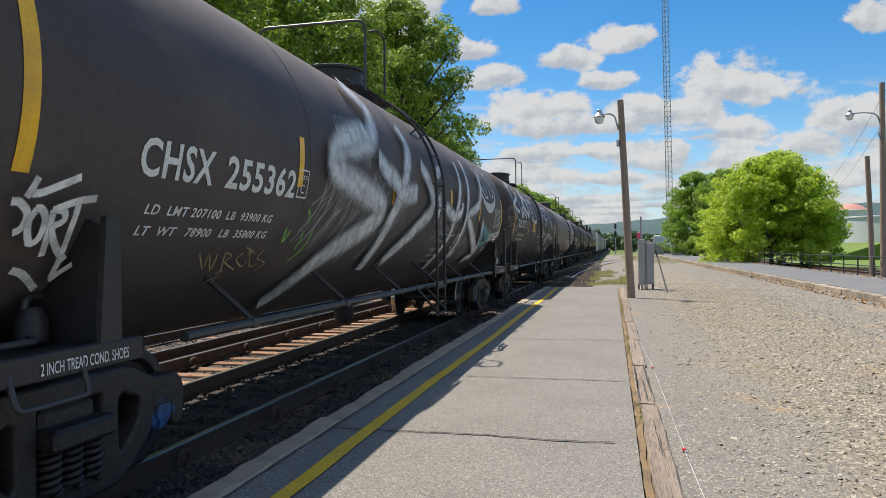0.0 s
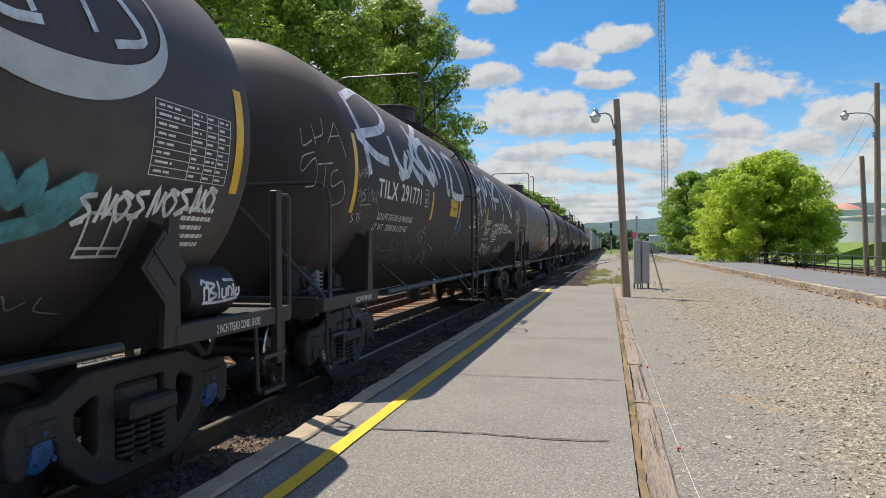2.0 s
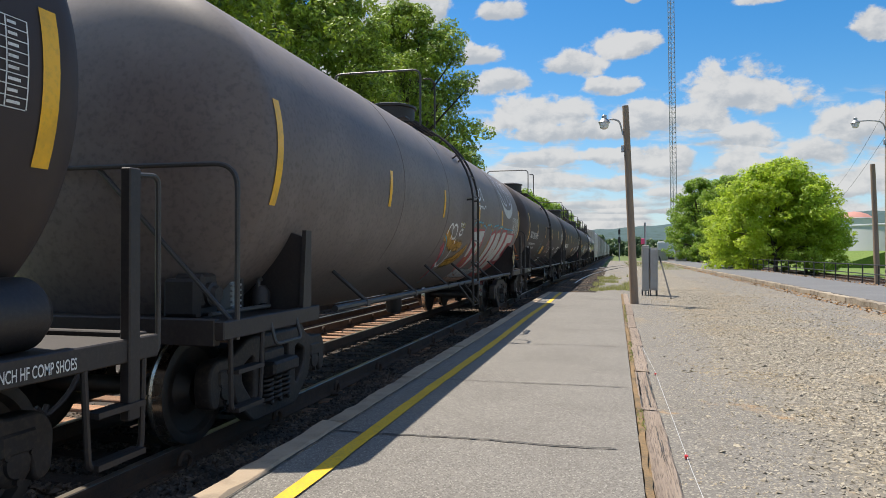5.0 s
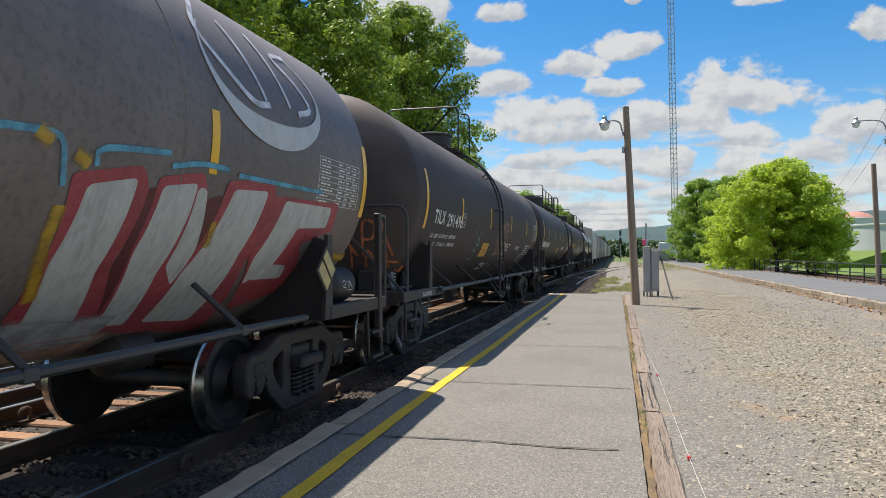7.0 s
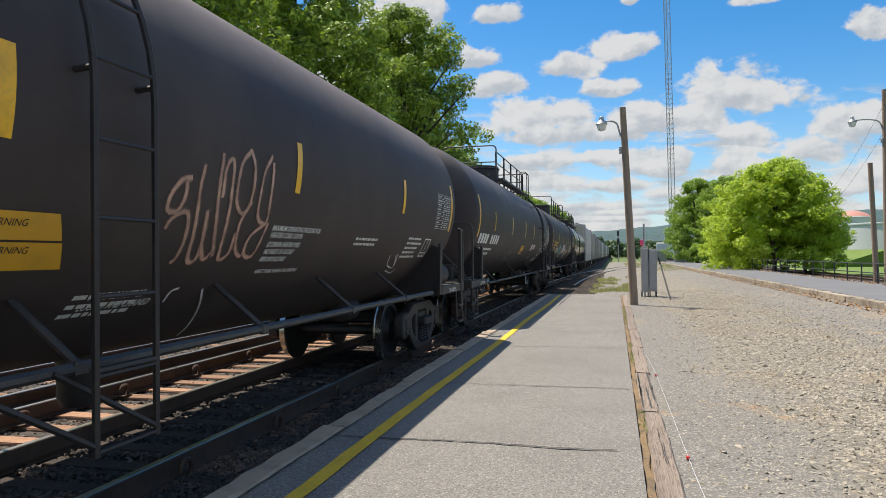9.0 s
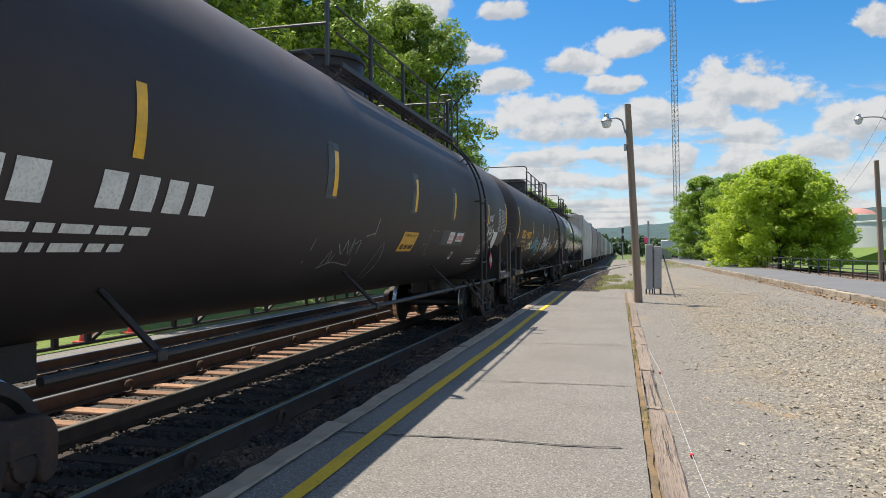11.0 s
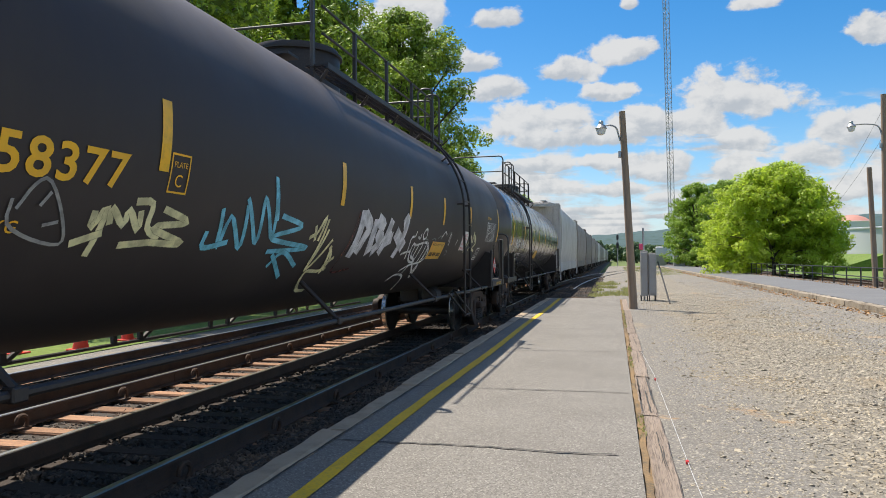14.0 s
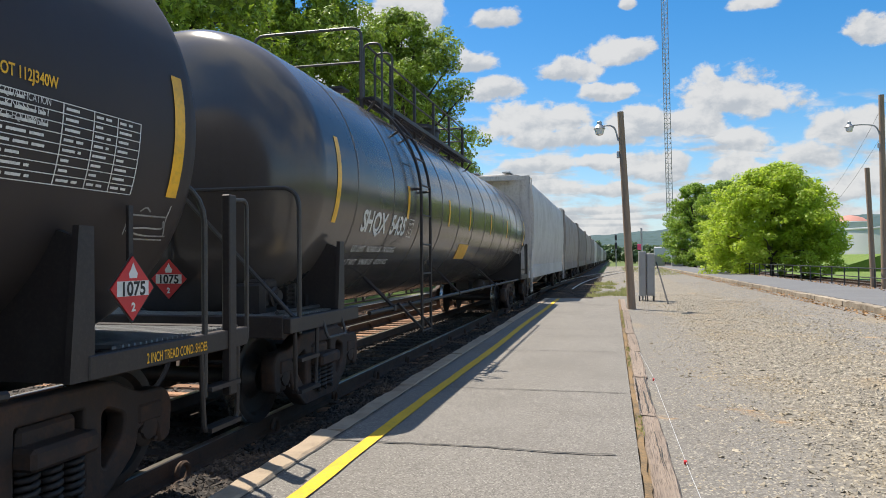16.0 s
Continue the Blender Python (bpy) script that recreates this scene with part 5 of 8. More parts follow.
def plate_c(car, y, deg, material="white_letter"):
    """The small framed clearance mark."""
    bm = bmesh.new()
    for a in ((y, y + 0.21, deg, deg - 0.5), (y, y + 0.21, deg - 9.4, deg - 9.9), (y, y + 0.013, deg, deg - 9.9), (y + 0.197, y + 0.21, deg, deg - 9.9)):
        tmp = patch(*a, lift=0.006)
        me = bpy.data.meshes.new("line")
        tmp.to_mesh(me), tmp.free()
        bm.from_mesh(me)
        bpy.data.meshes.remove(me)
    part("clearance_mark", bm, MAT[material], car)
    words(car, "PLATE", 0.054, y + 0.035, deg - 3.4, material)
    words(car, "C", 0.12, y + 0.065, deg - 8.2, material)


def hopper_car(label, half, paint, round_side=True):
    """A covered hopper with bulging sides, sloping ends, roof hatches and end ladders."""
    car = thing("covered_hopper", label, "hopper car", "cars of the freight train")
    W, top, low = 1.60, 4.62, 1.25
    prof = [(0.95, 4.66), (1.28, top - 0.05), (1.48, 4.3), (1.58, 3.7), (W, 3.0), (1.57, 2.2), (1.48, 1.6), (1.40, low)]
    ring = [(-x, z) for x, z in prof][::-1] + prof
    bm = bmesh.new()
    L = half - 1.05
    rows = []
    for yy in (-L, -L * 0.5, 0, L * 0.5, L):
        rows.append([bm.verts.new((x, yy, z)) for x, z in ring])
    for a, b in zip(rows, rows[1:]):
        for j in range(len(ring)):
            bm.faces.new((a[j], a[(j + 1) % len(ring)], b[(j + 1) % len(ring)], b[j]))
    bm.faces.new(rows[0]), bm.faces.new(rows[-1])
    body = part("body", bm, MAT[paint], car, smooth=True, angle=40)
    for e in (1, -1):
        d = lambda v: e * (half - v)
        part("end_frame", boxes((-1.45, 1.45, min(d(0.45), d(1.0)), max(d(0.45), d(1.0)), 0.95, 1.2), (-1.5, -1.38, d(0.55) - 0.05, d(0.55) + 0.05, 1.2, 4.5), (1.38, 1.5, d(0.55) - 0.05, d(0.55) + 0.05, 1.2, 4.5),
                                (-1.5, 1.5, d(0.55) - 0.05, d(0.55) + 0.05, 4.4, 4.55)), MAT[paint], car)
        part("end_shelf", boxes((-0.9, 0.9, min(d(0.5), d(1.1)), max(d(0.5), d(1.1)), 4.5, 4.54)), MAT[paint], car)
        part("coupler", boxes((-0.13, 0.13, min(d(-0.02), d(0.5)), max(d(-0.02), d(0.5)), 0.72, 1.0), bevel=0.03), MAT["truck_rust"], car)
        for sx in (1, -1):
            bm = tubes([[(1.52 * sx, d(0.52), 0.45), (1.52 * sx, d(0.52), 4.5)], [(1.52 * sx, d(0.95), 0.45), (1.52 * sx, d(0.95), 4.5)]], 0.018, 6)
            lad = part("end_ladder", bm, MAT[paint], car)
            for zz in np.arange(0.5, 4.4, 0.4):
                part("rung", cached("hopper_rung" + paint, lambda: mesh_from(tubes([[(0, -0.22, 0), (0, 0.22, 0)]], 0.014, 6), "rung")), MAT[paint], lad, m=pose(1.52 * sx, d(0.735), zz))
        bogie(car, d(2.2), "truck_rust")
    part("side_sill", boxes((-1.50, -1.40, -L, L, 0.92, 1.40), (1.40, 1.50, -L, L, 0.92, 1.40), bevel=0.015), MAT[paint], car)
    for k in (-1, 0, 1):
        bm = bmesh.new()
        yc = k * (L - 1.6) * 0.62
        a = [bm.verts.new((sx * 1.35, yc + sy * 1.7, 1.3)) for sx, sy in ((-1, -1), (1, -1), (1, 1), (-1, 1))]
        b = [bm.verts.new((sx * 0.45, yc + sy * 0.4, 0.42)) for sx, sy in ((-1, -1), (1, -1), (1, 1), (-1, 1))]
        for j in range(4):
            bm.faces.new((a[j], a[(j + 1) % 4], b[(j + 1) % 4], b[j]))
        bm.faces.new(b)
        part("hopper_bottom", bm, MAT[paint], car)
    part("roof_walk", boxes((-0.75, -0.45, -L, L, 4.74, 4.78), (0.45, 0.75, -L, L, 4.74, 4.78)), MAT["galvanised"], car)
    for k in range(8):
        yy = -L + 1.1 + k * (2 * L - 2.2) / 7
        part("hatch", boxes((-0.38, 0.38, yy - 0.5, yy + 0.5, 4.64, 4.76), bevel=0.03), MAT[paint], body)
    if not round_side:
        for k in range(15):
            yy = -L + 0.4 + k * (2 * L - 0.8) / 14
            part("side_post", boxes((1.56, 1.66, yy - 0.04, yy + 0.04, 1.3, 4.2), bevel=0.01), MAT[paint], car)
    return car


# couplers along the train at the start: the cars lie between them
JOINTS = [1.65, 19.35, 37.0, 54.55, 72.4, 91.0, 110.2, 129.0]
STARTS = []


def place_car(car, middle):
    STARTS.append((car, middle))
    car.matrix_basis = pose(TRACK_X, middle, RAIL_Z)
    return car


def stripe_rows(first, *rest, drop=0):
    """Tape marks along a car's side: the taller end marks, then the short ones between."""
    last = rest[-1]
    return [(first, 15, -19, 0.11), (last, 12, -18, 0.11)] + [(y, 5 - drop, -12 - drop, 0.10) for y in rest[:-1]]


STRIPES = {
    "A": stripe_rows(-7.6, -4.5, -1.66, 1.72, 4.5, 7.55), "B": stripe_rows(-7.53, -3.9, -1.75, 1.48, 4.03, 7.55, drop=5),
    "C": stripe_rows(-7.55, -4.5, -1.6, 1.48, 4.55, 7.6), "D": stripe_rows(-7.35, -4.84, -1.8, 1.37, 4.67, 7.5),
    "E": stripe_rows(-8.0, -6.0, -3.0, -0.06, 2.35, 5.57, 8.05), "F": stripe_rows(-8.33, -4.95, -1.9, 0.65, 2.65, 4.88, 8.3),
    "G": stripe_rows(-7.9, -5.3, -2.75, -0.9, 1.6, 4.2, 7.9)}
LADDER = {"A": 0.38, "B": -0.92, "C": 0.44, "D": -1.12, "E": 4.3, "F": 3.9, "G": -4.85}
DECK = {"A": (-0.8, 0.95), "B": (-2.0, -0.3), "C": (-0.65, 1.1), "D": (-2.1, -0.4), "E": (-1.6, 4.75), "F": (-1.15, 4.6), "G": (-5.3, 1.75)}
cars = {}
LABELS = {
    "A": "black tank car with silver spray-painted letters and white stencils",
    "B": "black tank car with large white outlined graffiti and thin scrawls",
    "C": "faded black tank car with red, silver and yellow graffiti",
    "D": "matt black tank car with orange scrawls and white stencils",
    "E": "plain black pressure tank car with red placard and white table",
    "F": "black pressure tank car with yellow lettering and pale tags",
    "G": "glossy black tank car with raised jacket bands",
}
for i, key in enumerate("ABCDEFG"):
    a, b = JOINTS[i], JOINTS[i + 1]
    half = (b - a) / 2
    T = half - 1.18
    long = key in "EFG"
    rings = {"C": (-3.9, -1.3, 1.3, 4.2), "G": tuple(np.arange(-T + 0.9, T, 1.35)), "A": (-4.3, 4.3), "B": (), "D": (), "E": (), "F": ()}[key]
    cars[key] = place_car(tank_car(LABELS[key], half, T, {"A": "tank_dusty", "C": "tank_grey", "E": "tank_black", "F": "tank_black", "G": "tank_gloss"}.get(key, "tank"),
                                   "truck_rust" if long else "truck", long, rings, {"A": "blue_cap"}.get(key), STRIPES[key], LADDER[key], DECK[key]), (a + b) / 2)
s0 = JOINTS[-1]
hop = hopper_car("light grey covered hopper with bulging dusty sides", 8.9, "hopper")
place_car(hop, s0 + 8.9)
brown = hopper_car("dirty grey-brown covered hopper streaked with rust", 8.9, "hopper_brown")
place_car(brown, s0 + 8.9 * 3)
sets = list(WHEELSETS)
for k in range(2, 19):
    src = hop if k in (5, 9, 10, 14) else brown
    c = copy_thing(src, pose(TRACK_X, s0 + 8.9 * (2 * k + 1), RAIL_Z))
    STARTS.append((c, s0 + 8.9 * (2 * k + 1)))


# ---------------------------------------------------------------- trees and plants
def crown_mesh(name, clumps, leaves, leaf, seed, material, spread=1.0, core=()):
    """A crown of many small leaves round clump centres. clumps: rows of (centre, radii)."""
    r = np.random.RandomState(seed)
    pos, nor = [], []
    for (c, rad), n in zip(clumps, leaves):
        v = r.normal(size=(n, 3))
        v /= np.linalg.norm(v, axis=1)[:, None]
        k = 0.62 + 0.46 * r.rand(n, 1) ** 0.7
        pos.append(np.array(c) + v * k * np.array(rad) * spread)
        nor.append(v)
    pos, nor = np.concatenate(pos), np.concatenate(nor)
    n = len(pos)
    d = nor * 0.9 + r.normal(size=(n, 3)) * 0.45 + np.array([0, 0, 0.65])
    d /= np.linalg.norm(d, axis=1)[:, None]
    a = np.cross(d, r.normal(size=(n, 3)))
    a /= np.linalg.norm(a, axis=1)[:, None]
    b = np.cross(d, a)
    s = leaf * (0.6 + 0.8 * r.rand(n, 1))
    if len(core):                                          # dense inner foliage
        m = len(core)
        pos = np.concatenate([pos, core])
        e = r.normal(size=(m, 3))
        e /= np.linalg.norm(e, axis=1)[:, None]
        g = np.cross(e, r.normal(size=(m, 3)))
        g /= np.linalg.norm(g, axis=1)[:, None]
        d, a, b = np.concatenate([d, e]), np.concatenate([a, g]), np.concatenate([b, np.cross(e, g)])
        s = np.concatenate([s, leaf * 1.7 * (0.7 + 0.6 * r.rand(m, 1))])
        n += m
    s = s * 1.25
    v = np.stack([pos - a * s, pos + b * s * 0.75 + d * s * 0.2, pos + a * s * 0.9 - b * s * 0.35], 1)
    f = np.arange(n * 3).reshape(n, 3)
    me = bpy.data.meshes.new(name)
    me.from_pydata(v.reshape(-1, 3).tolist(), [], f.tolist())
    me.materials.append(material)
    return me


def tree(x, y, z, height, width, seed, leaf_mat, label, density=1.0, leaf=0.2, low=0.22, group="trees", fine=1.0):
    """Trunk, limbs and an uneven crown of leaf clumps."""
    r = random.Random(seed)
    t = thing("tree", label, "tree", group, m=pose(x, y, z))
    bm = bmesh.new()
    th = height * (low + 0.25)
    trunk = [(0, 0, -0.3), (r.uniform(-.1, .1), r.uniform(-.1, .1), th * 0.5), (r.uniform(-.3, .3), r.uniform(-.3, .3), th), (r.uniform(-.5, .5), r.uniform(-.5, .5), height * 0.85)]
    tube(bm, trunk, height * 0.02, 8, r_end=height * 0.005)
    clumps, limbs = [], []
    for k in range(int((52 * density + 12) * fine ** 2)):
        u = r.random() ** 0.85
        h = low + (1 - low) * u
        prof = math.sin(math.pi * min(1, 0.12 + 0.88 * (h - low) / (1 - low)) ** 0.8) ** 0.42
        rad = width / 2 * prof * math.sqrt(r.random()) * (0.85 + 0.3 * r.random())
        a = r.uniform(0, math.tau)
        c = Vector((rad * math.cos(a), rad * math.sin(a), height * (h * 0.93)))
        q = width * r.uniform(0.07, 0.135) / fine
        clumps.append((tuple(c), (q * r.uniform(0.9, 1.3), q * r.uniform(0.9, 1.3), q * r.uniform(0.6, 0.95))))
        if k % int(3 * fine ** 2) == 0:
            zz = max(height * low * 0.7, c.z * 0.55)
            mid = Vector((c.x * 0.4, c.y * 0.4, (zz + c.z) / 2 + 0.3))
            tube(bm, [(0, 0, zz), mid, c], height * 0.007, 5, r_end=height * 0.002)
    part("trunk", bm, MAT["bark"], t, "grey-brown trunk and limbs", smooth=True, angle=None)
    area = [(rad[0] * rad[2]) for _, rad in clumps]
    n = [int(17 * a / (leaf * leaf) * 0.28) + 6 for a in area]
    rs = np.random.RandomState(seed + 5)
    inner = []
    for (c, rad) in clumps:
        k = max(3, int(9 * rad[0] * rad[2] / (leaf * 1.7) ** 2 * 0.22))
        inner.append(np.array(c) * np.array([0.86, 0.86, 0.97]) + rs.normal(size=(k, 3)) * np.array(rad) * 0.36)
    part("crown", crown_mesh("crown", clumps, n, leaf, seed, MAT[leaf_mat], core=np.concatenate(inner)), None, t, "uneven crown of many leaves")
    return t


# tall trees behind the train
for k, (x, y, h, w) in enumerate(((-16.5, 22, 17.0, 11), (-15.8, 33, 18.5, 11.5), (-13.9, 45, 19.5, 11.6), (-18, 54, 20.0, 12), (-16, 61, 13.0, 11), (-15.5, 72, 9.5, 9),
                                  (-18, 86, 10, 10), (-17, 102, 12, 11), (-16, 122, 13, 11), (-17, 146, 14, 12), (-16, 175, 14.5, 12), (-15, 210, 14, 12), (-28, 40, 20, 13), (-27, 60, 19, 13), (-29, 18, 19, 13))):
    far = y > 80
    tree(x, y, -0.4, h, w, 100 + k, "leaf_mid" if far else "leaf_dark", "tall leafy tree with a mid-green crown" if far else "tall leafy tree with a dense dark green crown",
         1.25, 0.20 if far else 0.092, 0.2, "trees behind the train", 1.3 if far else 2.1)
# bright bushy trees by the other platform
for k, (x, y, h, w, mat, lab) in enumerate((
        (12.2, 60, 9.3, 10.6, "leaf_light", "round bushy tree with bright yellow-green leaves"),
        (14.9, 62, 7.4, 6.4, "leaf_light", "round bushy tree with bright yellow-green leaves"),
        (10.4, 66, 8.0, 6.0, "leaf_light", "round bushy tree with bright yellow-green leaves"),
        (11.3, 104, 12.8, 8.6, "leaf_mid", "leafy tree with a mid-green crown"),
        (14.2, 98, 12.4, 9.0, "leaf_mid", "leafy tree with a mid-green crown"),
        (11.4, 121, 11.5, 7.0, "leaf_mid", "leafy tree with a mid-green crown"))):
    tree(x, y, -0.3, h, w, 300 + k, mat, lab, 1.25, 0.10, 0.06, "trees by the other platform", 1.9)


# ---------------------------------------------------------------- poles, tower, cabinet, rail fence
def street_lamp(x, y, z, height, lean, arm_z, arm, label, r=0.13):
    t = thing("street_lamp", label, "street lamp", "wooden lamp poles", m=pose(x, y, z))
    pts = [(lean * k / 6, 0, height * k / 6) for k in range(-1, 7)]
    bm = bmesh.new()
    tube(bm, pts, r, 12, r_end=r * 0.72)
    part("pole", bm, MAT["wood_pole"], t, smooth=True, angle=50)
    px = lean * arm_z / height
    pts = bend([(px - 0.08, 0, arm_z - 0.45), (px - 0.18, 0, arm_z - 0.05), (px - 0.55 * arm, 0, arm_z + 0.03), (px - arm, 0, arm_z)], 0.3, 5)
    part("arm", tubes([pts], 0.026), MAT["galvanised"], t, "thin galvanised bracket arm")
    head = part("lamp_head", lathe([(-0.02, 0.16), (0.0, 0.17), (0.06, 0.13), (0.12, 0.07), (0.20, 0.07), (0.22, 0.05)], "z", 20), MAT["galvanised"], t, m=pose(px - arm, 0, arm_z - 0.06), smooth=True)
    part("lens", lathe([(-0.20, 0.05), (-0.17, 0.11), (-0.02, 0.15)], "z", 20), MAT["glass"], head, "cloudy glass lens", smooth=True)
    part("junction_box", boxes((px * 0.9 - 0.16, px * 0.9 - 0.08, -0.06, 0.06, arm_z - 0.95, arm_z - 0.75), bevel=0.01), MAT["galvanised"], t)
    return t


street_lamp(0.53, 21.2, -0.06, 5.78, -0.26, 5.38, 0.62, "leaning weathered wooden pole with a small bracket lamp", 0.125)
street_lamp(10.48, 31.2, 0.13, 7.72, -0.02, 6.55, 1.17, "tall weathered wooden pole with a bracket lamp", 0.14)
p3 = thing("utility_pole", "plain short weathered wooden pole beside the rail fence", "pole", m=pose(10.86, 33.6, 0.13))
part("shaft", tube(bmesh.new(), [(0, 0, -0.3), (-0.09, 0, 2.5), (-0.19, 0, 5.1)], 0.12, 12, r_end=0.10), MAT["wood_pole"], p3, smooth=True, angle=50)

cab = thing("signal_cabinet", "grey steel signal cabinets on short legs beside the pole", "cabinet", m=pose(1.1, 25.4, -0.06))
part("body", boxes((-0.22, 0.02, -0.2, 0.25, 0.18, 1.74), (0.04, 0.30, -0.25, 0.25, 0.20, 1.66), bevel=0.015), MAT["cabinet"], cab)
part("door", boxes((0.07, 0.27, -0.27, -0.252, 0.26, 1.60), bevel=0.006), MAT["cabinet"], cab)
part("door", boxes((-0.20, 0.0, -0.22, -0.202, 0.26, 1.68), bevel=0.006), MAT["cabinet"], cab)
for lx, ly in ((-0.2, -0.16), (0.0, -0.16), (0.06, -0.2), (0.27, -0.2), (-0.2, 0.2), (0.27, 0.2)):
    part("leg", boxes((lx - 0.02, lx + 0.02, ly - 0.02, ly + 0.02, -0.05, 0.2)), MAT["black_rail"], cab)
part("mast", tubes([[(-0.08, 0.3, 0), (-0.10, 0.3, 2.55)]], 0.035), MAT["galvanised"], cab)
part("ribbon", boxes((-0.26, -0.14, -0.26, -0.24, 1.78, 1.98), bevel=0.01), MAT["pink"], cab, "bright pink ribbon tied to the mast")
part("strut", tubes([[(0.36, -0.1, 1.35), (0.62, -1.75, 0.02)]], 0.026), MAT["black_rail"], cab, "black slanting strut")

# guyed lattice tower
tw = thing("radio_tower", "tall slender guyed lattice radio mast of galvanised steel", "tower", m=pose(19.3, 250, -0.5, 0, -0.8, 0))
bm = bmesh.new()
hw, H = 1.15, 170
legs = [(hw * math.cos(a), hw * math.sin(a)) for a in (radians(v) for v in (90, 210, 330))]
for lx, ly in legs:
    tube(bm, [(lx, ly, 0), (lx, ly, H)], 0.11, 5)
part("leg_set", bm, MAT["tower"], tw)
bm = bmesh.new()
for k in range(100):
    z0, z1 = k * H / 100, (k + 1) * H / 100
    for i in range(3):
        a, b = legs[i], legs[(i + 1) % 3]
        tube(bm, [(*a, z0), (*b, z1)], 0.05, 4, cap=False)
        tube(bm, [(*a, z1), (*b, z1)], 0.05, 4, cap=False)
part("lattice", bm, MAT["tower"], tw)

fence = thing("rail_fence", "low black pipe rail fence along the asphalt platform", "fence", m=pose(10.25, 0, 0.14))
for k in range(26):
    part("post", cached("fence_post", lambda: mesh_from(tube(bmesh.new(), [(0, 0, -0.1), (0, 0, 0.82)], 0.03, 8), "post")), MAT["black_rail"], fence, m=pose(0.0, 24 + k * 1.9, 0))
for zz in (0.80, 0.42):
    part("pipe", tubes([[(0, 22, zz), (0, 72, zz)]], 0.022), MAT["black_rail"], fence)

# third track, lawn and storage tanks beyond
slab("track_bed_right", (((10.7, -0.61), (11.2, -0.22), (16.5, -0.22), (17.5, -0.61)), -40, 400), MAT["ballast"], "grey ballast bed of a siding")
siding = track("track_siding", "siding of rusty rails beyond the rail fence", [[(x, -40, -0.24), (x, 400, -0.24)] for x in (12.3, 13.8, 15.2)], 0, 0, 0, 0)
sheet("lawn_right", 17.5, 120, -20, 300, -0.36, MAT["grass_ground"], "bright mown lawn beyond the siding")
st = thing("storage_tank", "pale storage tank with a low red domed roof", "storage tank", "storage tanks", m=pose(53.0, 179, -0.5))
part("shell", lathe([(0, 3.9), (9.6, 3.9), (9.7, 4.0), (9.85, 3.9)], "z", 64), MAT["white_paint"], st, smooth=True, angle=30)
part("roof", lathe([(9.85, 3.9), (10.7, 2.8), (11.2, 1.4), (11.4, 0.15)], "z", 64), MAT["red_roof"], st, "faded red domed roof", smooth=True, angle=30)
st2 = thing("storage_tank", "large white storage tank on a grass bank", "storage tank", "storage tanks", m=pose(43.4, 113, 1.6))
part("shell", lathe([(0, 12), (3.5, 12), (3.55, 12.12), (3.72, 12.12), (3.76, 12)], "z", 96), MAT["white_paint"], st2, smooth=True, angle=30)
part("roof", lathe([(3.76, 12), (3.95, 6), (4.1, 0.3)], "z", 64), MAT["white_paint"], st2, smooth=True, angle=30)
for k in range(16):
    a = math.tau * k / 16
    part("seam", boxes((-0.012, 0.012, -0.05, 0.05, 0, 3.5)), MAT["white_paint"], st2, m=pose(11.96 * math.cos(a), 12.0 * math.sin(a), 0, 0, 0, math.degrees(a)))
part("vent", lathe([(3.8, 0.4), (4.6, 0.4), (4.75, 0.2)], "z", 16), MAT["white_paint"], st2, m=pose(-6.5, -5, 0), smooth=True, angle=30)
slab("grass_bank", (((24, -0.6), (31, 1.7), (90, 1.7), (92, -0.6)), 92, 150), MAT["grass_ground"], "mown grass bank round the storage tank")

# far woods between the yard and the hills
for k in range(26):
    r = random.Random(900 + k)
    x = -60 + k * 9.5 + r.uniform(-3, 3)
    if -14 < x < 6:
        yy = 420 + r.uniform(0, 60)
    else:
        yy = 270 + r.uniform(0, 90)
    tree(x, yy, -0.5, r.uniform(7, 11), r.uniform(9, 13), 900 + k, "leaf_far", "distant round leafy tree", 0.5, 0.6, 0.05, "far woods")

for k in range(22):
    r = random.Random(700 + k)
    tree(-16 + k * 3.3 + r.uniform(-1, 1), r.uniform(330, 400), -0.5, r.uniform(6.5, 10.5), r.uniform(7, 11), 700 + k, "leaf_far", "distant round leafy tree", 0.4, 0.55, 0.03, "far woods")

# signal mast, relay boxes and a parked white wagon near the yard's end
sm = thing("railway_signal", "tall black colour-light signal on a thin mast", "signal", m=pose(0.6, 128, -0.3))
part("mast", tubes([[(0, 0, 0), (0, 0, 6.0)]], 0.09, 8), MAT["galvanised"], sm)
part("head", boxes((-0.22, 0.22, -0.12, 0.12, 3.4, 4.5), (-0.19, 0.19, -0.12, 0.12, 4.9, 5.8), bevel=0.05), MAT["black_rail"], sm)
for k, (x, y, w, h) in enumerate(((7.75, 128, 2.1, 1.9), (9.45, 111, 1.6, 1.75))):
    rb = thing("relay_box", "grey steel relay box on the yard edge", "cabinet", "relay boxes", m=pose(x, y, -0.05 if k == 0 else 0.14))
    part("body", boxes((-w / 2, w / 2, -0.4, 0.4, 0, h), bevel=0.03), MAT["cabinet"], rb)
    part("lid", boxes((-w / 2 - 0.04, w / 2 + 0.04, -0.44, 0.44, h, h + 0.06), bevel=0.015), MAT["cabinet"], rb)
wg = thing("parked_wagon", "white covered wagon parked on a far siding", "wagon", m=pose(13.2, 192, -0.3, 0, 0, -8))
part("body", boxes((-1.5, 1.5, -14, 14, 1.1, 4.4), bevel=0.2), MAT["white_paint"], wg)
part("underframe", boxes((-1.2, 1.2, -12, 12, -0.5, 1.1)), MAT["truck"], wg)

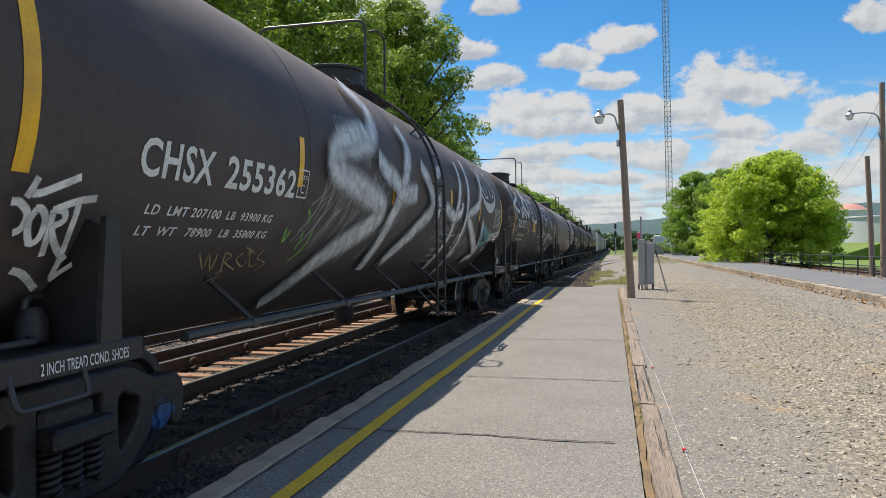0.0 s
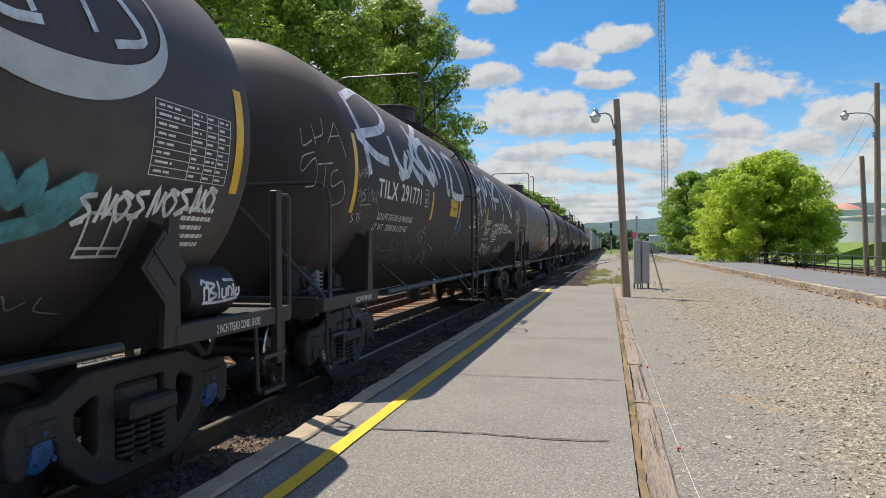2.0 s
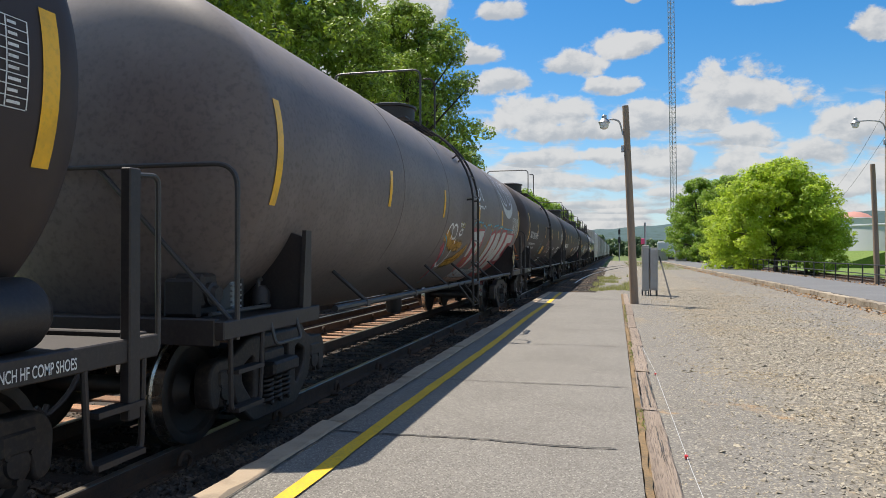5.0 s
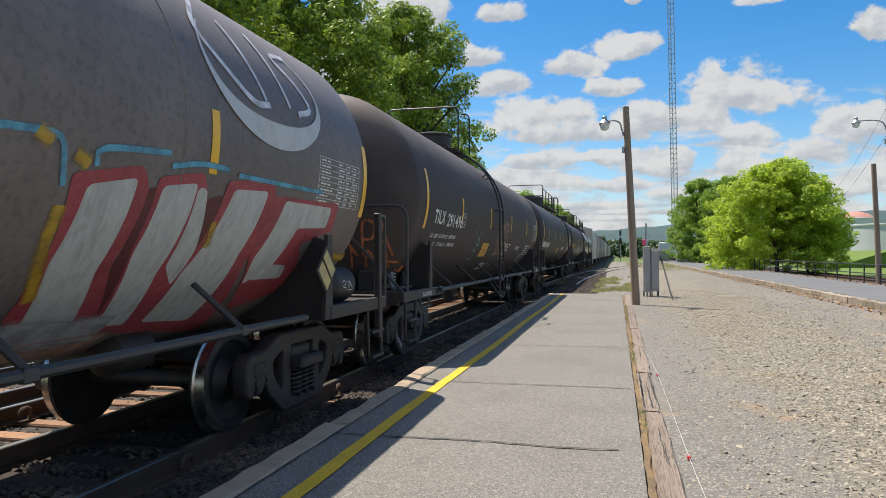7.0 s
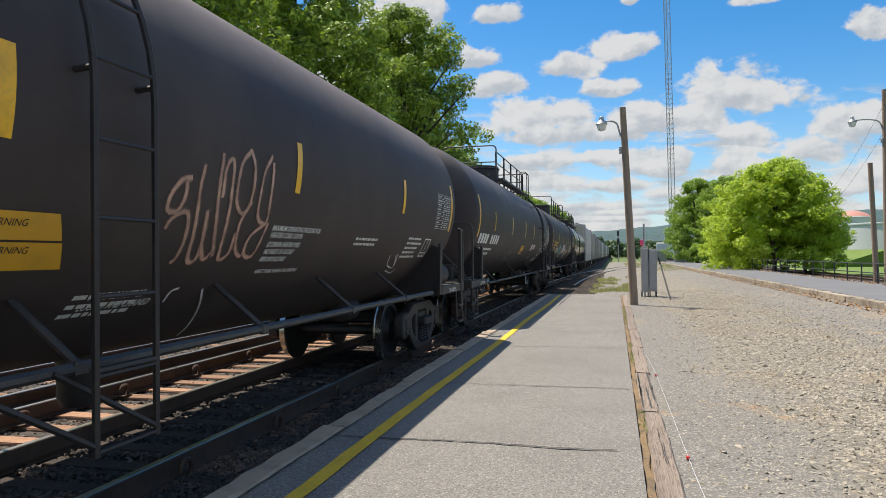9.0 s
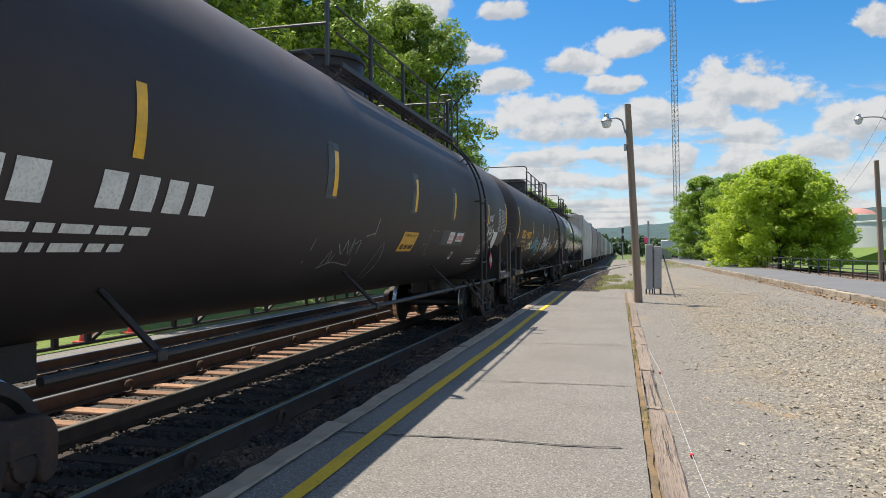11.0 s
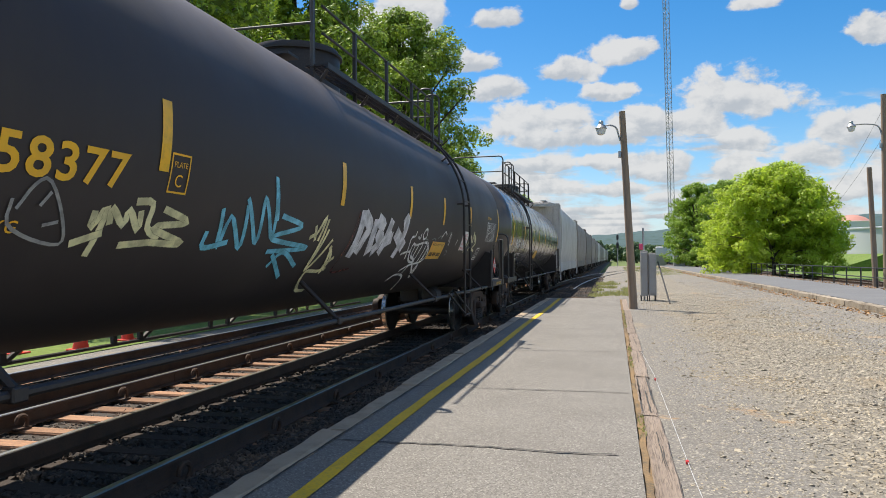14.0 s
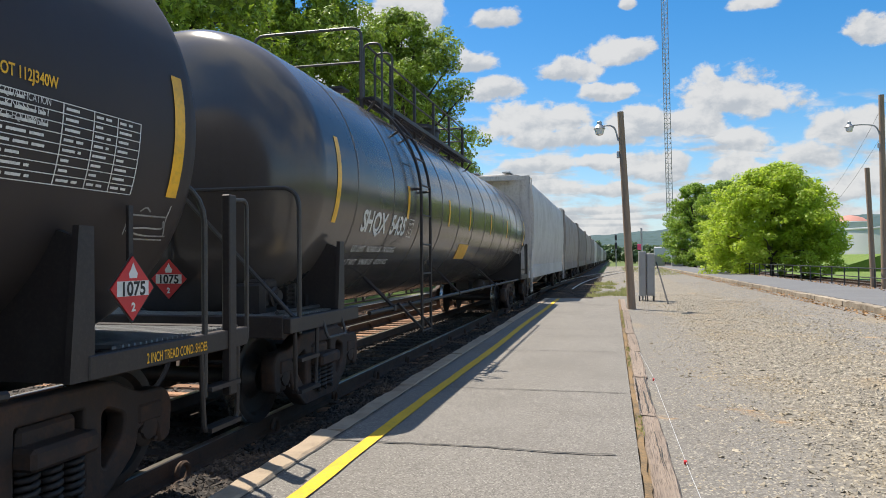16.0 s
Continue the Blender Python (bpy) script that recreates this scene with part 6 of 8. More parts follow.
# cones on the lawn
for x, y, s in ((-10.75, 12.4, 1.0), (-10.95, 14.1, 0.9), (-11.6, 11.6, 0.9)):
    c = thing("traffic_cone", "orange traffic cone with a white collar on the lawn", "traffic cone", "cones on the lawn", m=pose(x, y, -0.37))
    part("shell", lathe([(0.03, 0.16 * s), (0.70 * s, 0.035)], "z", 20), MAT["orange"], c, smooth=True, angle=40)
    part("base", boxes((-0.2, 0.2, -0.2, 0.2, 0, 0.035), bevel=0.01), MAT["orange"], c)
    part("collar", lathe([(0.40 * s, 0.095 * s), (0.55 * s, 0.072 * s)], "z", 20), MAT["white_paint"], c, smooth=True, angle=40)


def grass_tufts(name, n, region, z, size, seed, label):
    r = np.random.RandomState(seed)
    x0, x1, y0, y1 = region
    x, y = x0 + (x1 - x0) * r.rand(n), y0 + (y1 - y0) * r.rand(n)
    a, h = r.rand(n) * math.tau, size * (0.4 + r.rand(n))
    keep = np.array([noise.noise((u * 0.8, w * 0.35, seed)) for u, w in zip(x, y)]) > 0.08
    x, y, a, h = x[keep], y[keep], a[keep], h[keep]
    c, s = np.cos(a), np.sin(a)
    lean = h * 0.5
    v = np.stack([np.stack([x - s * 0.012, y + c * 0.012, 0 * x + z], 1), np.stack([x + s * 0.012, y - c * 0.012, 0 * x + z], 1), np.stack([x + c * lean, y + s * lean, z + h], 1)], 1)
    me = bpy.data.meshes.new(name)
    me.from_pydata(v.reshape(-1, 3).tolist(), [], np.arange(len(x) * 3).reshape(-1, 3).tolist())
    tagged(part(name, me, MAT["grass"]), label, "grass", kind="stuff")


grass_tufts("weeds", 9000, (-1.0, 0.75, 26.4, 46), -0.07, 0.15, 3, "dry green weeds beyond the platform end")
grass_tufts("weeds", 6000, (1.2, 6.2, 60, 110), -0.05, 0.25, 5, "green weeds along the yard's end")
grass_tufts("joint_grass", 700, (0.19, 0.24, 2.5, 20), -0.02, 0.03, 7, "short dry grass in the platform's joint")
crossing = track("track_crossing", "curving rails of a branch that leaves to the right", [[(x0 + 0.0008 * (y - 34) ** 2 * k, y, -0.2) for y in np.arange(34, 110, 3.0)] for x0, k in ((-3.4, 2.2), (-1.9, 2.2))], 0, 0, 0, 0)

# hills
def ridge(name, y, x0, x1, base, amp, seed, label):
    bm = bmesh.new()
    n = 420
    rows = []
    for j, (dy, k) in enumerate(((0, 0.0), (120, 0.45), (260, 0.85), (420, 1.0), (700, 0.8))):
        row = []
        for i in range(n + 1):
            x = x0 + (x1 - x0) * i / n
            rise = 46 * math.sin(min(1.0, max(0.0, (x + 60) / 1100)) * math.pi / 2) ** 1.0
            h = base + rise + amp * (noise.noise((x * 0.0016 + seed, 0.3, 1.7)) + 0.35 * noise.noise((x * 0.009, seed, 4.1)) + 0.12 * noise.noise((x * 0.05, seed, 2.2)))
            row.append(bm.verts.new((x, y + dy, max(0, h) * k - 2 + (3 * noise.noise((x * 0.03, dy * 0.03, 9)) if j else 0))))
        rows.append(row)
    for a, b in zip(rows, rows[1:]):
        for i in range(n):
            bm.faces.new((a[i], a[i + 1], b[i + 1], b[i]))
    return tagged(part(name, bm, MAT["hill"], smooth=True, angle=None), label, "hills", kind="structure")


ridge("hills", 1500, -1800, 2400, 62, 10, 3.0, "long wooded ridge on the horizon, blue-green with painted haze")

wires = thing("overhead_wires", "thin dark overhead wires hung from the wooden poles", "wires")
for a, b, sag in (((10.5, 31.2, 7.4), (24, 95, 8.2), 1.2), ((10.5, 31.2, 6.3), (24, 95, 6.4), 1.0), ((10.5, 31.2, 7.5), (15, -20, 9.0), 0.8)):
    pts = [tuple(a[j] + (b[j] - a[j]) * t - (sag * 4 * t * (1 - t) if j == 2 else 0) for j in range(3)) for t in (i / 16 for i in range(17))]
    part("wire", tubes([pts], 0.006, 5), MAT["black_rail"], wires)
far_pole = thing("utility_pole", "distant wooden utility pole among the trees", "pole", m=pose(24, 95, -0.4))
part("shaft", tubes([[(0, 0, 0), (0, 0, 9.0)]], 0.13, 10), MAT["wood_pole"], far_pole)


# ---------------------------------------------------------------- paint and lettering on the cars
def paint(key, colour, width, path, lift=None, into=None):
    """A stroke of paint on a car's side. path: "along,degrees" points, joined by a smooth line."""
    pts = [tuple(float(v) for v in p.split(",")) for p in path.split()]
    if len(pts) == 2:
        pts = [pts[0], ((pts[0][0] + pts[1][0]) / 2, (pts[0][1] + pts[1][1]) / 2), pts[1]]
    k = math.pi * TANK_R / 180
    q = [Vector((a, d * k)) for a, d in pts]
    q = [q[0] * 2 - q[1]] + q + [q[-1] * 2 - q[-2]]
    line = []
    for a, b, c, d in zip(q, q[1:], q[2:], q[3:]):
        n = max(3, int((c - b).length / 0.07))
        for i in range(n):
            t = i / n
            line.append(0.5 * (2 * b + (c - a) * t + (2 * a - 5 * b + 4 * c - d) * t * t + (3 * b - a - 3 * c + d) * t ** 3))
    line.append(q[-2])
    PAINTED[key] = PAINTED.get(key, 0) + 1
    up = lift or 0.004 + 0.0002 * PAINTED[key]
    bm = into or bmesh.new()
    uv = bm.loops.layers.uv.get("uv") or bm.loops.layers.uv.new("uv")
    rows, length = [], 0.0
    for i, p in enumerate(line):
        d = (line[min(i + 1, len(line) - 1)] - line[max(i - 1, 0)])
        d = d.normalized() if d.length > 1e-6 else Vector((1, 0))
        nrm = Vector((-d.y, d.x))
        length += (p - line[i - 1]).length if i else 0
        row = []
        for j in range(5):
            w = p + nrm * width * (j / 4 - 0.5)
            row.append((bm.verts.new(on_tank(w.x, w.y / k, up)), (length / width, j / 4)))
        rows.append(row)
    for a, b in zip(rows, rows[1:]):
        for j in range(4):
            f = bm.faces.new((a[j][0], a[j + 1][0], b[j + 1][0], b[j][0]))
            for loop, c in zip(f.loops, (a[j][1], a[j + 1][1], b[j + 1][1], b[j][1])):
                loop[uv].uv = c
    if into is None:
        part("graffiti_stroke", bm, MAT[colour], cars[key])


PAINTED = {}


def fill(key, colour, path, lift):
    """A sprayed field with clean edges on a car's side. path: the corners as "along,degrees"."""
    k = math.pi * TANK_R / 180
    pts = [tuple(float(v) for v in p.split(",")) for p in path.split()]
    pts = rounded([(a, d * k) for a, d in pts], 0.05)
    bm = bmesh.new()
    bm.faces.new([bm.verts.new((a, b, 0)) for a, b in pts])
    low, high = min(b for _, b in pts), max(b for _, b in pts)
    for i in range(1, int((high - low) / 0.06)):
        bmesh.ops.bisect_plane(bm, geom=bm.verts[:] + bm.edges[:] + bm.faces[:], plane_co=(0, low + i * 0.06, 0), plane_no=(0, 1, 0))
    for v in bm.verts:
        v.co = on_tank(v.co.x, v.co.y / k, lift)
    part("graffiti_field", bm, MAT[colour], cars[key])



def runs(key, colour, path, step, length, seed, lean):
    """Evenly combed runs of wet paint that hang from a stroke."""
    r = random.Random(seed)
    pts = [tuple(float(v) for v in p.split(",")) for p in path.split()]
    bm = bmesh.new()
    for (ya, da), (yb, db) in zip(pts, pts[1:]):
        n = max(2, int(math.hypot(yb - ya, (db - da) * 0.027) / step))
        for i in range(n):
            t = (i + r.uniform(-0.25, 0.25)) / n
            y, d = ya + (yb - ya) * t, da + (db - da) * t
            q = length * r.choice((0.55, 0.75, 0.95, 1.0, 1.1, 1.3)) * r.uniform(0.85, 1.1)
            paint(key, colour, r.uniform(0.010, 0.020), "%.3f,%.2f %.3f,%.2f %.3f,%.2f" % (y, d, y + lean * 0.3, d - q * 0.5, y + lean, d - q), 0.0035, bm)
    tagged(part("paint_runs", bm, MAT[colour], cars[key], "thin combed silver runs of paint"), kind="stuff")


def sign(key, name, y0, y1, d0, d1, material, label="", skew=0.0, lift=0.007):
    return part(name, patch(y0, y1, d0, d1, lift, skew=skew), MAT[material], cars[key], label)


def word(key, text, size, y, deg, material="white_letter", **kw):
    words(cars[key], text, size, y, deg, material, **kw)


def frame_mark(key, y0, y1, d0, d1, skew=0.0, material="white_letter", w=0.022):
    """A thin painted frame with two bars of print in it."""
    wd = math.degrees(w / TANK_R)
    for a in ((y0, y1, d0, d0 - wd), (y0 + skew, y1 + skew, d1 + wd, d1)):
        part("mark_line", patch(*a, lift=0.006), MAT[material], cars[key])
    for y in (y0, (y0 + y1) / 2, y1 - w):
        part("mark_line", patch(y, y + w, d0, d1, 0.0065, skew=skew), MAT[material], cars[key])
    part("mark_line", patch(y0 + skew * 0.75, y1 + skew * 0.75, d1 + (d0 - d1) * 0.26, d1 + (d0 - d1) * 0.26 - wd, 0.006), MAT[material], cars[key])


def placard(key, x, y, z, face=0, numeral="1075"):
    """A red diamond hazard placard with its number on a white band."""
    p = part("hazard_placard", boxes((-0.004, 0.004, -0.137, 0.137, -0.137, 0.137)), MAT["red_sign"], cars[key], "red diamond placard with a white number band", m=pose(x, y, z, 0, 0, face) @ pose(0, 0, 0, 45, 0, 0))
    part("rim", boxes((-0.006, -0.0045, -0.15, 0.15, -0.15, 0.15)), MAT["black_print"], p)
    inv = pose(0, 0, 0, -45, 0, 0)
    part("band", boxes((0.0045, 0.0065, -0.142, 0.142, -0.045, 0.045)), MAT["white_sign"], p, m=inv)
    for text, size, dz, mat in ((numeral, 0.115, -0.040, "black_print"), ("2", 0.07, -0.135, "white_sign")):
        cu = bpy.data.curves.new("words", "FONT")
        cu.body, cu.size, cu.align_x, cu.offset = text, size, "CENTER", 0.0035
        me = curve_mesh(cu, Matrix(((0, 0, 1, 0.0075), (1, 0, 0, 0), (0, 1, 0, dz), (0, 0, 0, 1))))
        part("numeral", me, MAT[mat], p, m=inv)
    flame = [(-0.032, 0.062), (0.032, 0.062), (0.04, 0.09), (0.02, 0.115), (0.0, 0.155), (-0.02, 0.115), (-0.04, 0.09)]
    part("flame", plate(flame, [], 0.003), MAT["white_sign"], p, m=inv @ pose(0.006, 0, 0))
    part("hanger", boxes((-0.03, -0.01, -0.02, 0.02, -0.2, 0.5)), MAT["frame"], p, m=inv)


def sill_words(key, text, material="white_letter"):
    """The shoe notice on the deck's edge at both ends of a car."""
    i = "ABCDEFG".index(key)
    half = (JOINTS[i + 1] - JOINTS[i]) / 2
    for y in (-half + 1.30, half - 1.62):
        cu = bpy.data.curves.new("words", "FONT")
        cu.body, cu.size, cu.offset = text, 0.088, 0.001
        me = curve_mesh(cu, Matrix(((0, 0, 1, 1.526), (0.56, 0, 0, y), (0, 1, 0, 0.995), (0, 0, 0, 1))))
        part("lettering", me, MAT[material], cars[key])


def crescent(key, colour, cy, cd, lift=0.0095):
    """A company emblem as a plain crescent with slender strokes above it."""
    k = math.degrees(1 / TANK_R)
    bm = bmesh.new()
    rows = []
    for i in range(41):
        a = radians(150 + 255 * i / 40)
        w = 0.02 + 0.20 * math.sin(math.pi * i / 40) ** 1.5
        c, s = math.cos(a), math.sin(a)
        rows.append((bm.verts.new(on_tank(cy + 1.0 * c, cd + k * 0.60 * s, lift)), bm.verts.new(on_tank(cy + (1.0 - w * 0.6) * c, cd + k * (0.60 - w) * s, lift))))
    for (a, b), (c, d) in zip(rows, rows[1:]):
        bm.faces.new((a, b, d, c))
    part("emblem", bm, MAT[colour], cars[key], "pale crescent emblem")
    for pts, w in (("-0.72,34 -0.95,20 -0.62,8 -0.35,3 -0.1,4", 0.06), ("-0.45,30 -0.15,5", 0.05), ("0.05,32 0.3,6", 0.05), ("0.72,30 0.35,26 0.62,17 0.75,9 0.45,5", 0.06)):
        path = " ".join("%.2f,%.1f" % (cy + float(p.split(",")[0]), cd - 13 + 1.0 * float(p.split(",")[1])) for p in pts.split())
        paint(key, "white_block", w, path, lift)


# car A
word("A", "CHSX", 0.335, -6.74, -15.9, width=0.82, bold=0.008, spacing=1.1)
word("A", "255362", 0.335, -5.75, -15.9, width=1.17, bold=0.008, spacing=1.1)
word("A", "LD  LMT 207100  LB  93900 KG", 0.098, -6.57, -25.3, width=1.72, lean=0.1, bold=0.002, spacing=1.1)
word("A", "LT  WT   78900   LB  35800 KG", 0.098, -6.58, -31.0, width=1.75, lean=0.1, bold=0.002, spacing=1.1)
plate_c(cars["A"], -4.53, -5.9)
for i, line in enumerate(("MAXIMUM OPERATING PRESSURE FOR", "HEATER COILS 150 PSI", "EXTERIOR HEATER PIPES", "NO INLET OR OUTLET", "PIPE CAPS REQUIRED")):
    word("A", line, 0.075, 1.28, -26 - i * 4.6 - (2 if i > 1 else 0), lean=0.1)
crescent("A", "emblem", 5.72, 19)
panel_table(cars["A"], 6.5, 7.4, 2, -16)
frame_mark("A", 6.1, 6.5, -26, -38, 0.04)
bars(cars["A"], 5, 7.0, 7.4, -23, 2.6, h=1.3, seed=3)
for i, (path, length, lean) in enumerate((
        ("-3.85,-4 -2.86,-10 -2.25,-16", 24, -0.42), ("-2.22,-16 -2.56,-25 -3.44,-39", 15, -0.45), ("-3.55,20 -2.45,24", 17, -0.05), ("-2.43,5 -1.95,0 -1.5,-7", 20, -0.30),
        ("-1.45,-3 -0.8,-6", 17, -0.2), ("-1.54,-8 -1.76,-20 -1.90,-34", 14, -0.35), ("0.15,-11 -0.33,-21 -0.92,-34", 15, -0.35), ("1.08,-8 1.6,-12 2.37,-9", 20, -0.25),
        ("1.92,-12 1.80,-26 1.66,-40", 11, -0.28), ("4.05,-1 3.25,-9", 15, -0.25), ("3.2,-12 3.69,-21 4.55,-32", 12, -0.3), ("2.88,-8 2.80,-30", 9, -0.2), ("4.6,16 4.2,4", 14, -0.1))):
    runs("A", "silver_drip", path, 0.045, length, 11 + i, lean)
for path, w in (("-4.30,-19 -4.24,-21 -4.20,-24", 0.05), ("-4.25,-27 -4.22,-30 -4.24,-34", 0.035), ("-4.03,-26 -4.06,-33 -4.22,-39", 0.035), ("-4.62,-26 -4.58,-31 -4.52,-27", 0.04)):
    paint("A", "green_spray", w, path)
sill_words("A", "2 INCH TREAD COND. SHOES")
# car B
word("B", "TILX", 0.33, -6.71, -9.8, width=0.84, bold=0.006, spacing=1.12)
word("B", "291771", 0.33, -5.70, -9.3, width=1.06, bold=0.006, spacing=1.12)
word("B", "LD LMT 207300 LB 94050 KG", 0.13, -6.55, -20.5, width=1.62, lean=0.1)
word("B", "LT  WT   78700 LB 35700 KG", 0.13, -6.6, -26, width=1.55, lean=0.1)
plate_c(cars["B"], -4.41, 0)
sign("B", "warning_notice", -2.57, -1.95, -1, -6.6, "yellow_sign", "yellow warning notice"), sign("B", "warning_notice", -2.57, -1.95, -7.0, -12.6, "yellow_sign", "yellow warning notice")
word("B", "WARNING", 0.06, -2.36, -2.9, "black_print", lift=0.009), word("B", "WARNING", 0.06, -2.36, -8.9, "black_print", lift=0.009)
for q in (0, 6):
    bars(cars["B"], 2, -2.5, -2.0, -3.8 - q, 1.2, "black_print", 0.4, 7 + q)
panel_table(cars["B"], 6.7, 7.4, 8, -8)
bars(cars["B"], 3, 3.0, 3.7, -24, 2.5, h=1.2, seed=5)
word("B", "MAXIMUM OPERATING PRESSURE", 0.075, 1.52, -11.6, width=0.75, lean=0.1, bold=0.0015)
word("B", "FOR HEATER COILS 150 PSI", 0.075, 1.52, -14.2, width=0.61, lean=0.1, bold=0.0015)
word("B", "EXTERIOR HEATER PIPES", 0.075, 1.52, -18.7, width=0.65, lean=0.1, bold=0.0015)
word("B", "NO INLET OR OUTLET", 0.075, 1.53, -21.3, width=0.56, lean=0.1, bold=0.0015)
word("B", "PIPE CAPS REQUIRED", 0.075, 1.54, -23.8, width=0.56, lean=0.1, bold=0.0015)
word("B", "VENT TANK WHEN UNLOADING", 0.065, 1.55, -28.2, width=0.81, lean=0.1, bold=0.0015)
sill_words("B", "2 INCH HF COMP SHOES")
# car C
crescent("C", "emblem", 5.52, 22)
panel_table(cars["C"], 6.35, 7.4, 2, -15)
frame_mark("C", 5.8, 6.35, -20, -31, 0.05, "black_print")
# car D
word("D", "TILX", 0.31, -6.83, -14.9, width=0.70, bold=0.006, spacing=1.12)
word("D", "291496", 0.31, -5.96, -15.7, width=1.20, bold=0.006, spacing=1.12)
word("D", "LD  LMT  20 8100 LB   94350 KG", 0.095, -6.79, -23.9, width=1.78, lean=0.1, bold=0.002, spacing=1.1)
word("D", "LT  WT   7 7900 LB   35350 KG", 0.095, -6.78, -29.4, width=1.86, lean=0.1, bold=0.002, spacing=1.1)
plate_c(cars["D"], -4.72, -5)
sign("D", "warning_notice", -2.1, -1.32, -25, -31, "yellow_sign", "yellow warning notice", 0.09), sign("D", "warning_notice", -2.0, -1.22, -31.5, -38, "yellow_sign", "yellow warning notice", 0.09)
word("D", "WARNING", 0.06, -1.8, -28, "black_print", lift=0.009), word("D", "WARNING", 0.06, -1.72, -34, "black_print", lift=0.009)
panel_table(cars["D"], 6.5, 7.4, 4, -17)
bars(cars["D"], 3, -0.85, -0.1, -46, 3, h=1.4, seed=8), bars(cars["D"], 2, 3.2, 4.1, -26, 2.5, h=1.2, seed=9), bars(cars["D"], 5, 5.3, 6.1, -24, 2.8, h=1.3, seed=10)
frame_mark("D", 6.2, 6.55, -24, -36, 0.05)
word("D", "MAXIMUM OPERATING PRESSURE FOR", 0.07, 1.10, -25.4, width=1.03, lean=0.1, bold=0.0015)
word("D", "HEATER COILS 150 PSI", 0.07, 1.12, -27.9, width=0.64, lean=0.1, bold=0.0015)
word("D", "EXTERIOR HEATER PIPES", 0.07, 1.14, -31.3, width=0.65, lean=0.1, bold=0.0015)
word("D", "NO INLET OR OUTLET", 0.07, 1.15, -34.1, width=0.59, lean=0.1, bold=0.0015)
word("D", "PIPE CAPS REQUIRED", 0.07, 1.16, -37.0, width=0.69, lean=0.1, bold=0.0015)
word("D", "VENT TANK WHEN UNLOADING", 0.06, 1.22, -42.0, width=0.85, lean=0.1, bold=0.0015)
word("D", "HANDLE MUST BE", 0.09, -0.70, -47.9, width=0.53, lean=0.1, bold=0.0015)
word("D", "LOCKED AND CHAINED", 0.09, -0.73, -51.3, width=0.70, lean=0.1, bold=0.0015)
sill_words("D", "2 INCH HF COMP SHOES")


def frame_words(key, text):
    """The car's number on the slant of its leading truck's side frame."""
    i = "ABCDEFG".index(key)
    half = (JOINTS[i + 1] - JOINTS[i]) / 2
    cu = bpy.data.curves.new("words", "FONT")
    cu.body, cu.size, cu.offset = text, 0.088, 0.001
    a = radians(-36)
    m = Matrix(((0, 0, 1, 1.138), (0.8 * math.cos(a), -math.sin(a), 0, -half + 1.95 - 0.74), (0.8 * math.sin(a), math.cos(a), 0, 0.40), (0, 0, 0, 1)))
    part("lettering", curve_mesh(cu, m), MAT["white_letter"], cars[key])


frame_words("B", "TILX 291771")
frame_words("D", "TILX291496")
# car E
for y in (-3.0, -0.06, 2.35, 5.57):
    sign("E", "tape_patch", y - 0.21, y + 0.07, 8, -13, "grey_patch", "scuffed grey patch round the tape", lift=0.004)


def emergency_notice(key, y0, y1, d0, d1, skew):
    sign(key, "emergency_notice", y0, y1, d0, d1, "yellow_sign", "yellow emergency notice with black print", skew)
    word(key, "FOR CHEMICAL EMERGENCY", 0.06, y0 + 0.08 + skew * 0.2, d0 - 2.8, "black_print", lift=0.009, width=(y1 - y0) * 0.82)
    bars(cars[key], 2, y0 + 0.08, y1 - 0.05, d0 - 3.6, 1.7, "black_print", 0.8, 12)
    n, w = 12, (y1 - y0 - 0.14) / 12
    for k in range(n):
        if k not in (3, 7):
            part("number_bar", patch(y0 + 0.08 + skew * 0.8 + k * w, y0 + 0.08 + skew * 0.8 + (k + 0.72) * w, d0 - 7.3, d0 - 10, 0.009), MAT["black_print"], cars[key])


emergency_notice("E", -0.28, 0.43, -23, -34.5, 0.0)
sign("E", "painted_patch", 1.87, 3.58, -19.5, -30, "grey_patch", "dull repainted patch", 0.05, 0.004)
sign("E", "gas_placard", 2.35, 2.72, -20.5, -28.5, "white_sign", "white placard with red print", 0.03)
word("E", "LIQUEFIED", 0.07, 2.38, -24, "red_print", lift=0.009, width=0.31), word("E", "PETROLEUM GAS", 0.07, 2.40, -27.8, "red_print", lift=0.009, width=0.31)
sign("E", "odour_placard", 2.91, 3.44, -20.5, -26.8, "white_sign", "white placard with red words", 0.02)
word("E", "NON-ODORIZED", 0.115, 2.94, -25.7, "red_print", lift=0.009, width=0.47, bold=0.002)
frame_mark("E", 3.12, 3.30, -35, -41, 0.03)
panel_table(cars["E"], 6.9, 7.95, 5, -15)
frame_mark("E", 5.43, 5.92, -25, -37, 0.02)
sign("E", "paper_notice", 6.54, 7.02, -16, -31, "white_sign", "torn white paper notice", 0.05)
bars(cars["E"], 3, 4.9, 6.2, -41, 2.6, h=1.2, seed=13)
placard("E", 1.42, 6.42, 1.43)
sill_words("E", "2 INCH HF COMP SHOES")
for k, w in enumerate((0.26, 0.28, 0.30, 0.28, 0.0, 0.26, 0.26, 0.26, 0.26)):
    if w:
        part("number_bar", patch(-7.75 + 0.30 * k, -7.75 + 0.30 * k + w * 0.78, -15.5, -24.0), MAT["white_letter"], cars["E"])
bars(cars["E"], 2, -7.35, -5.6, -28, 4.5, h=2.2, seed=21)
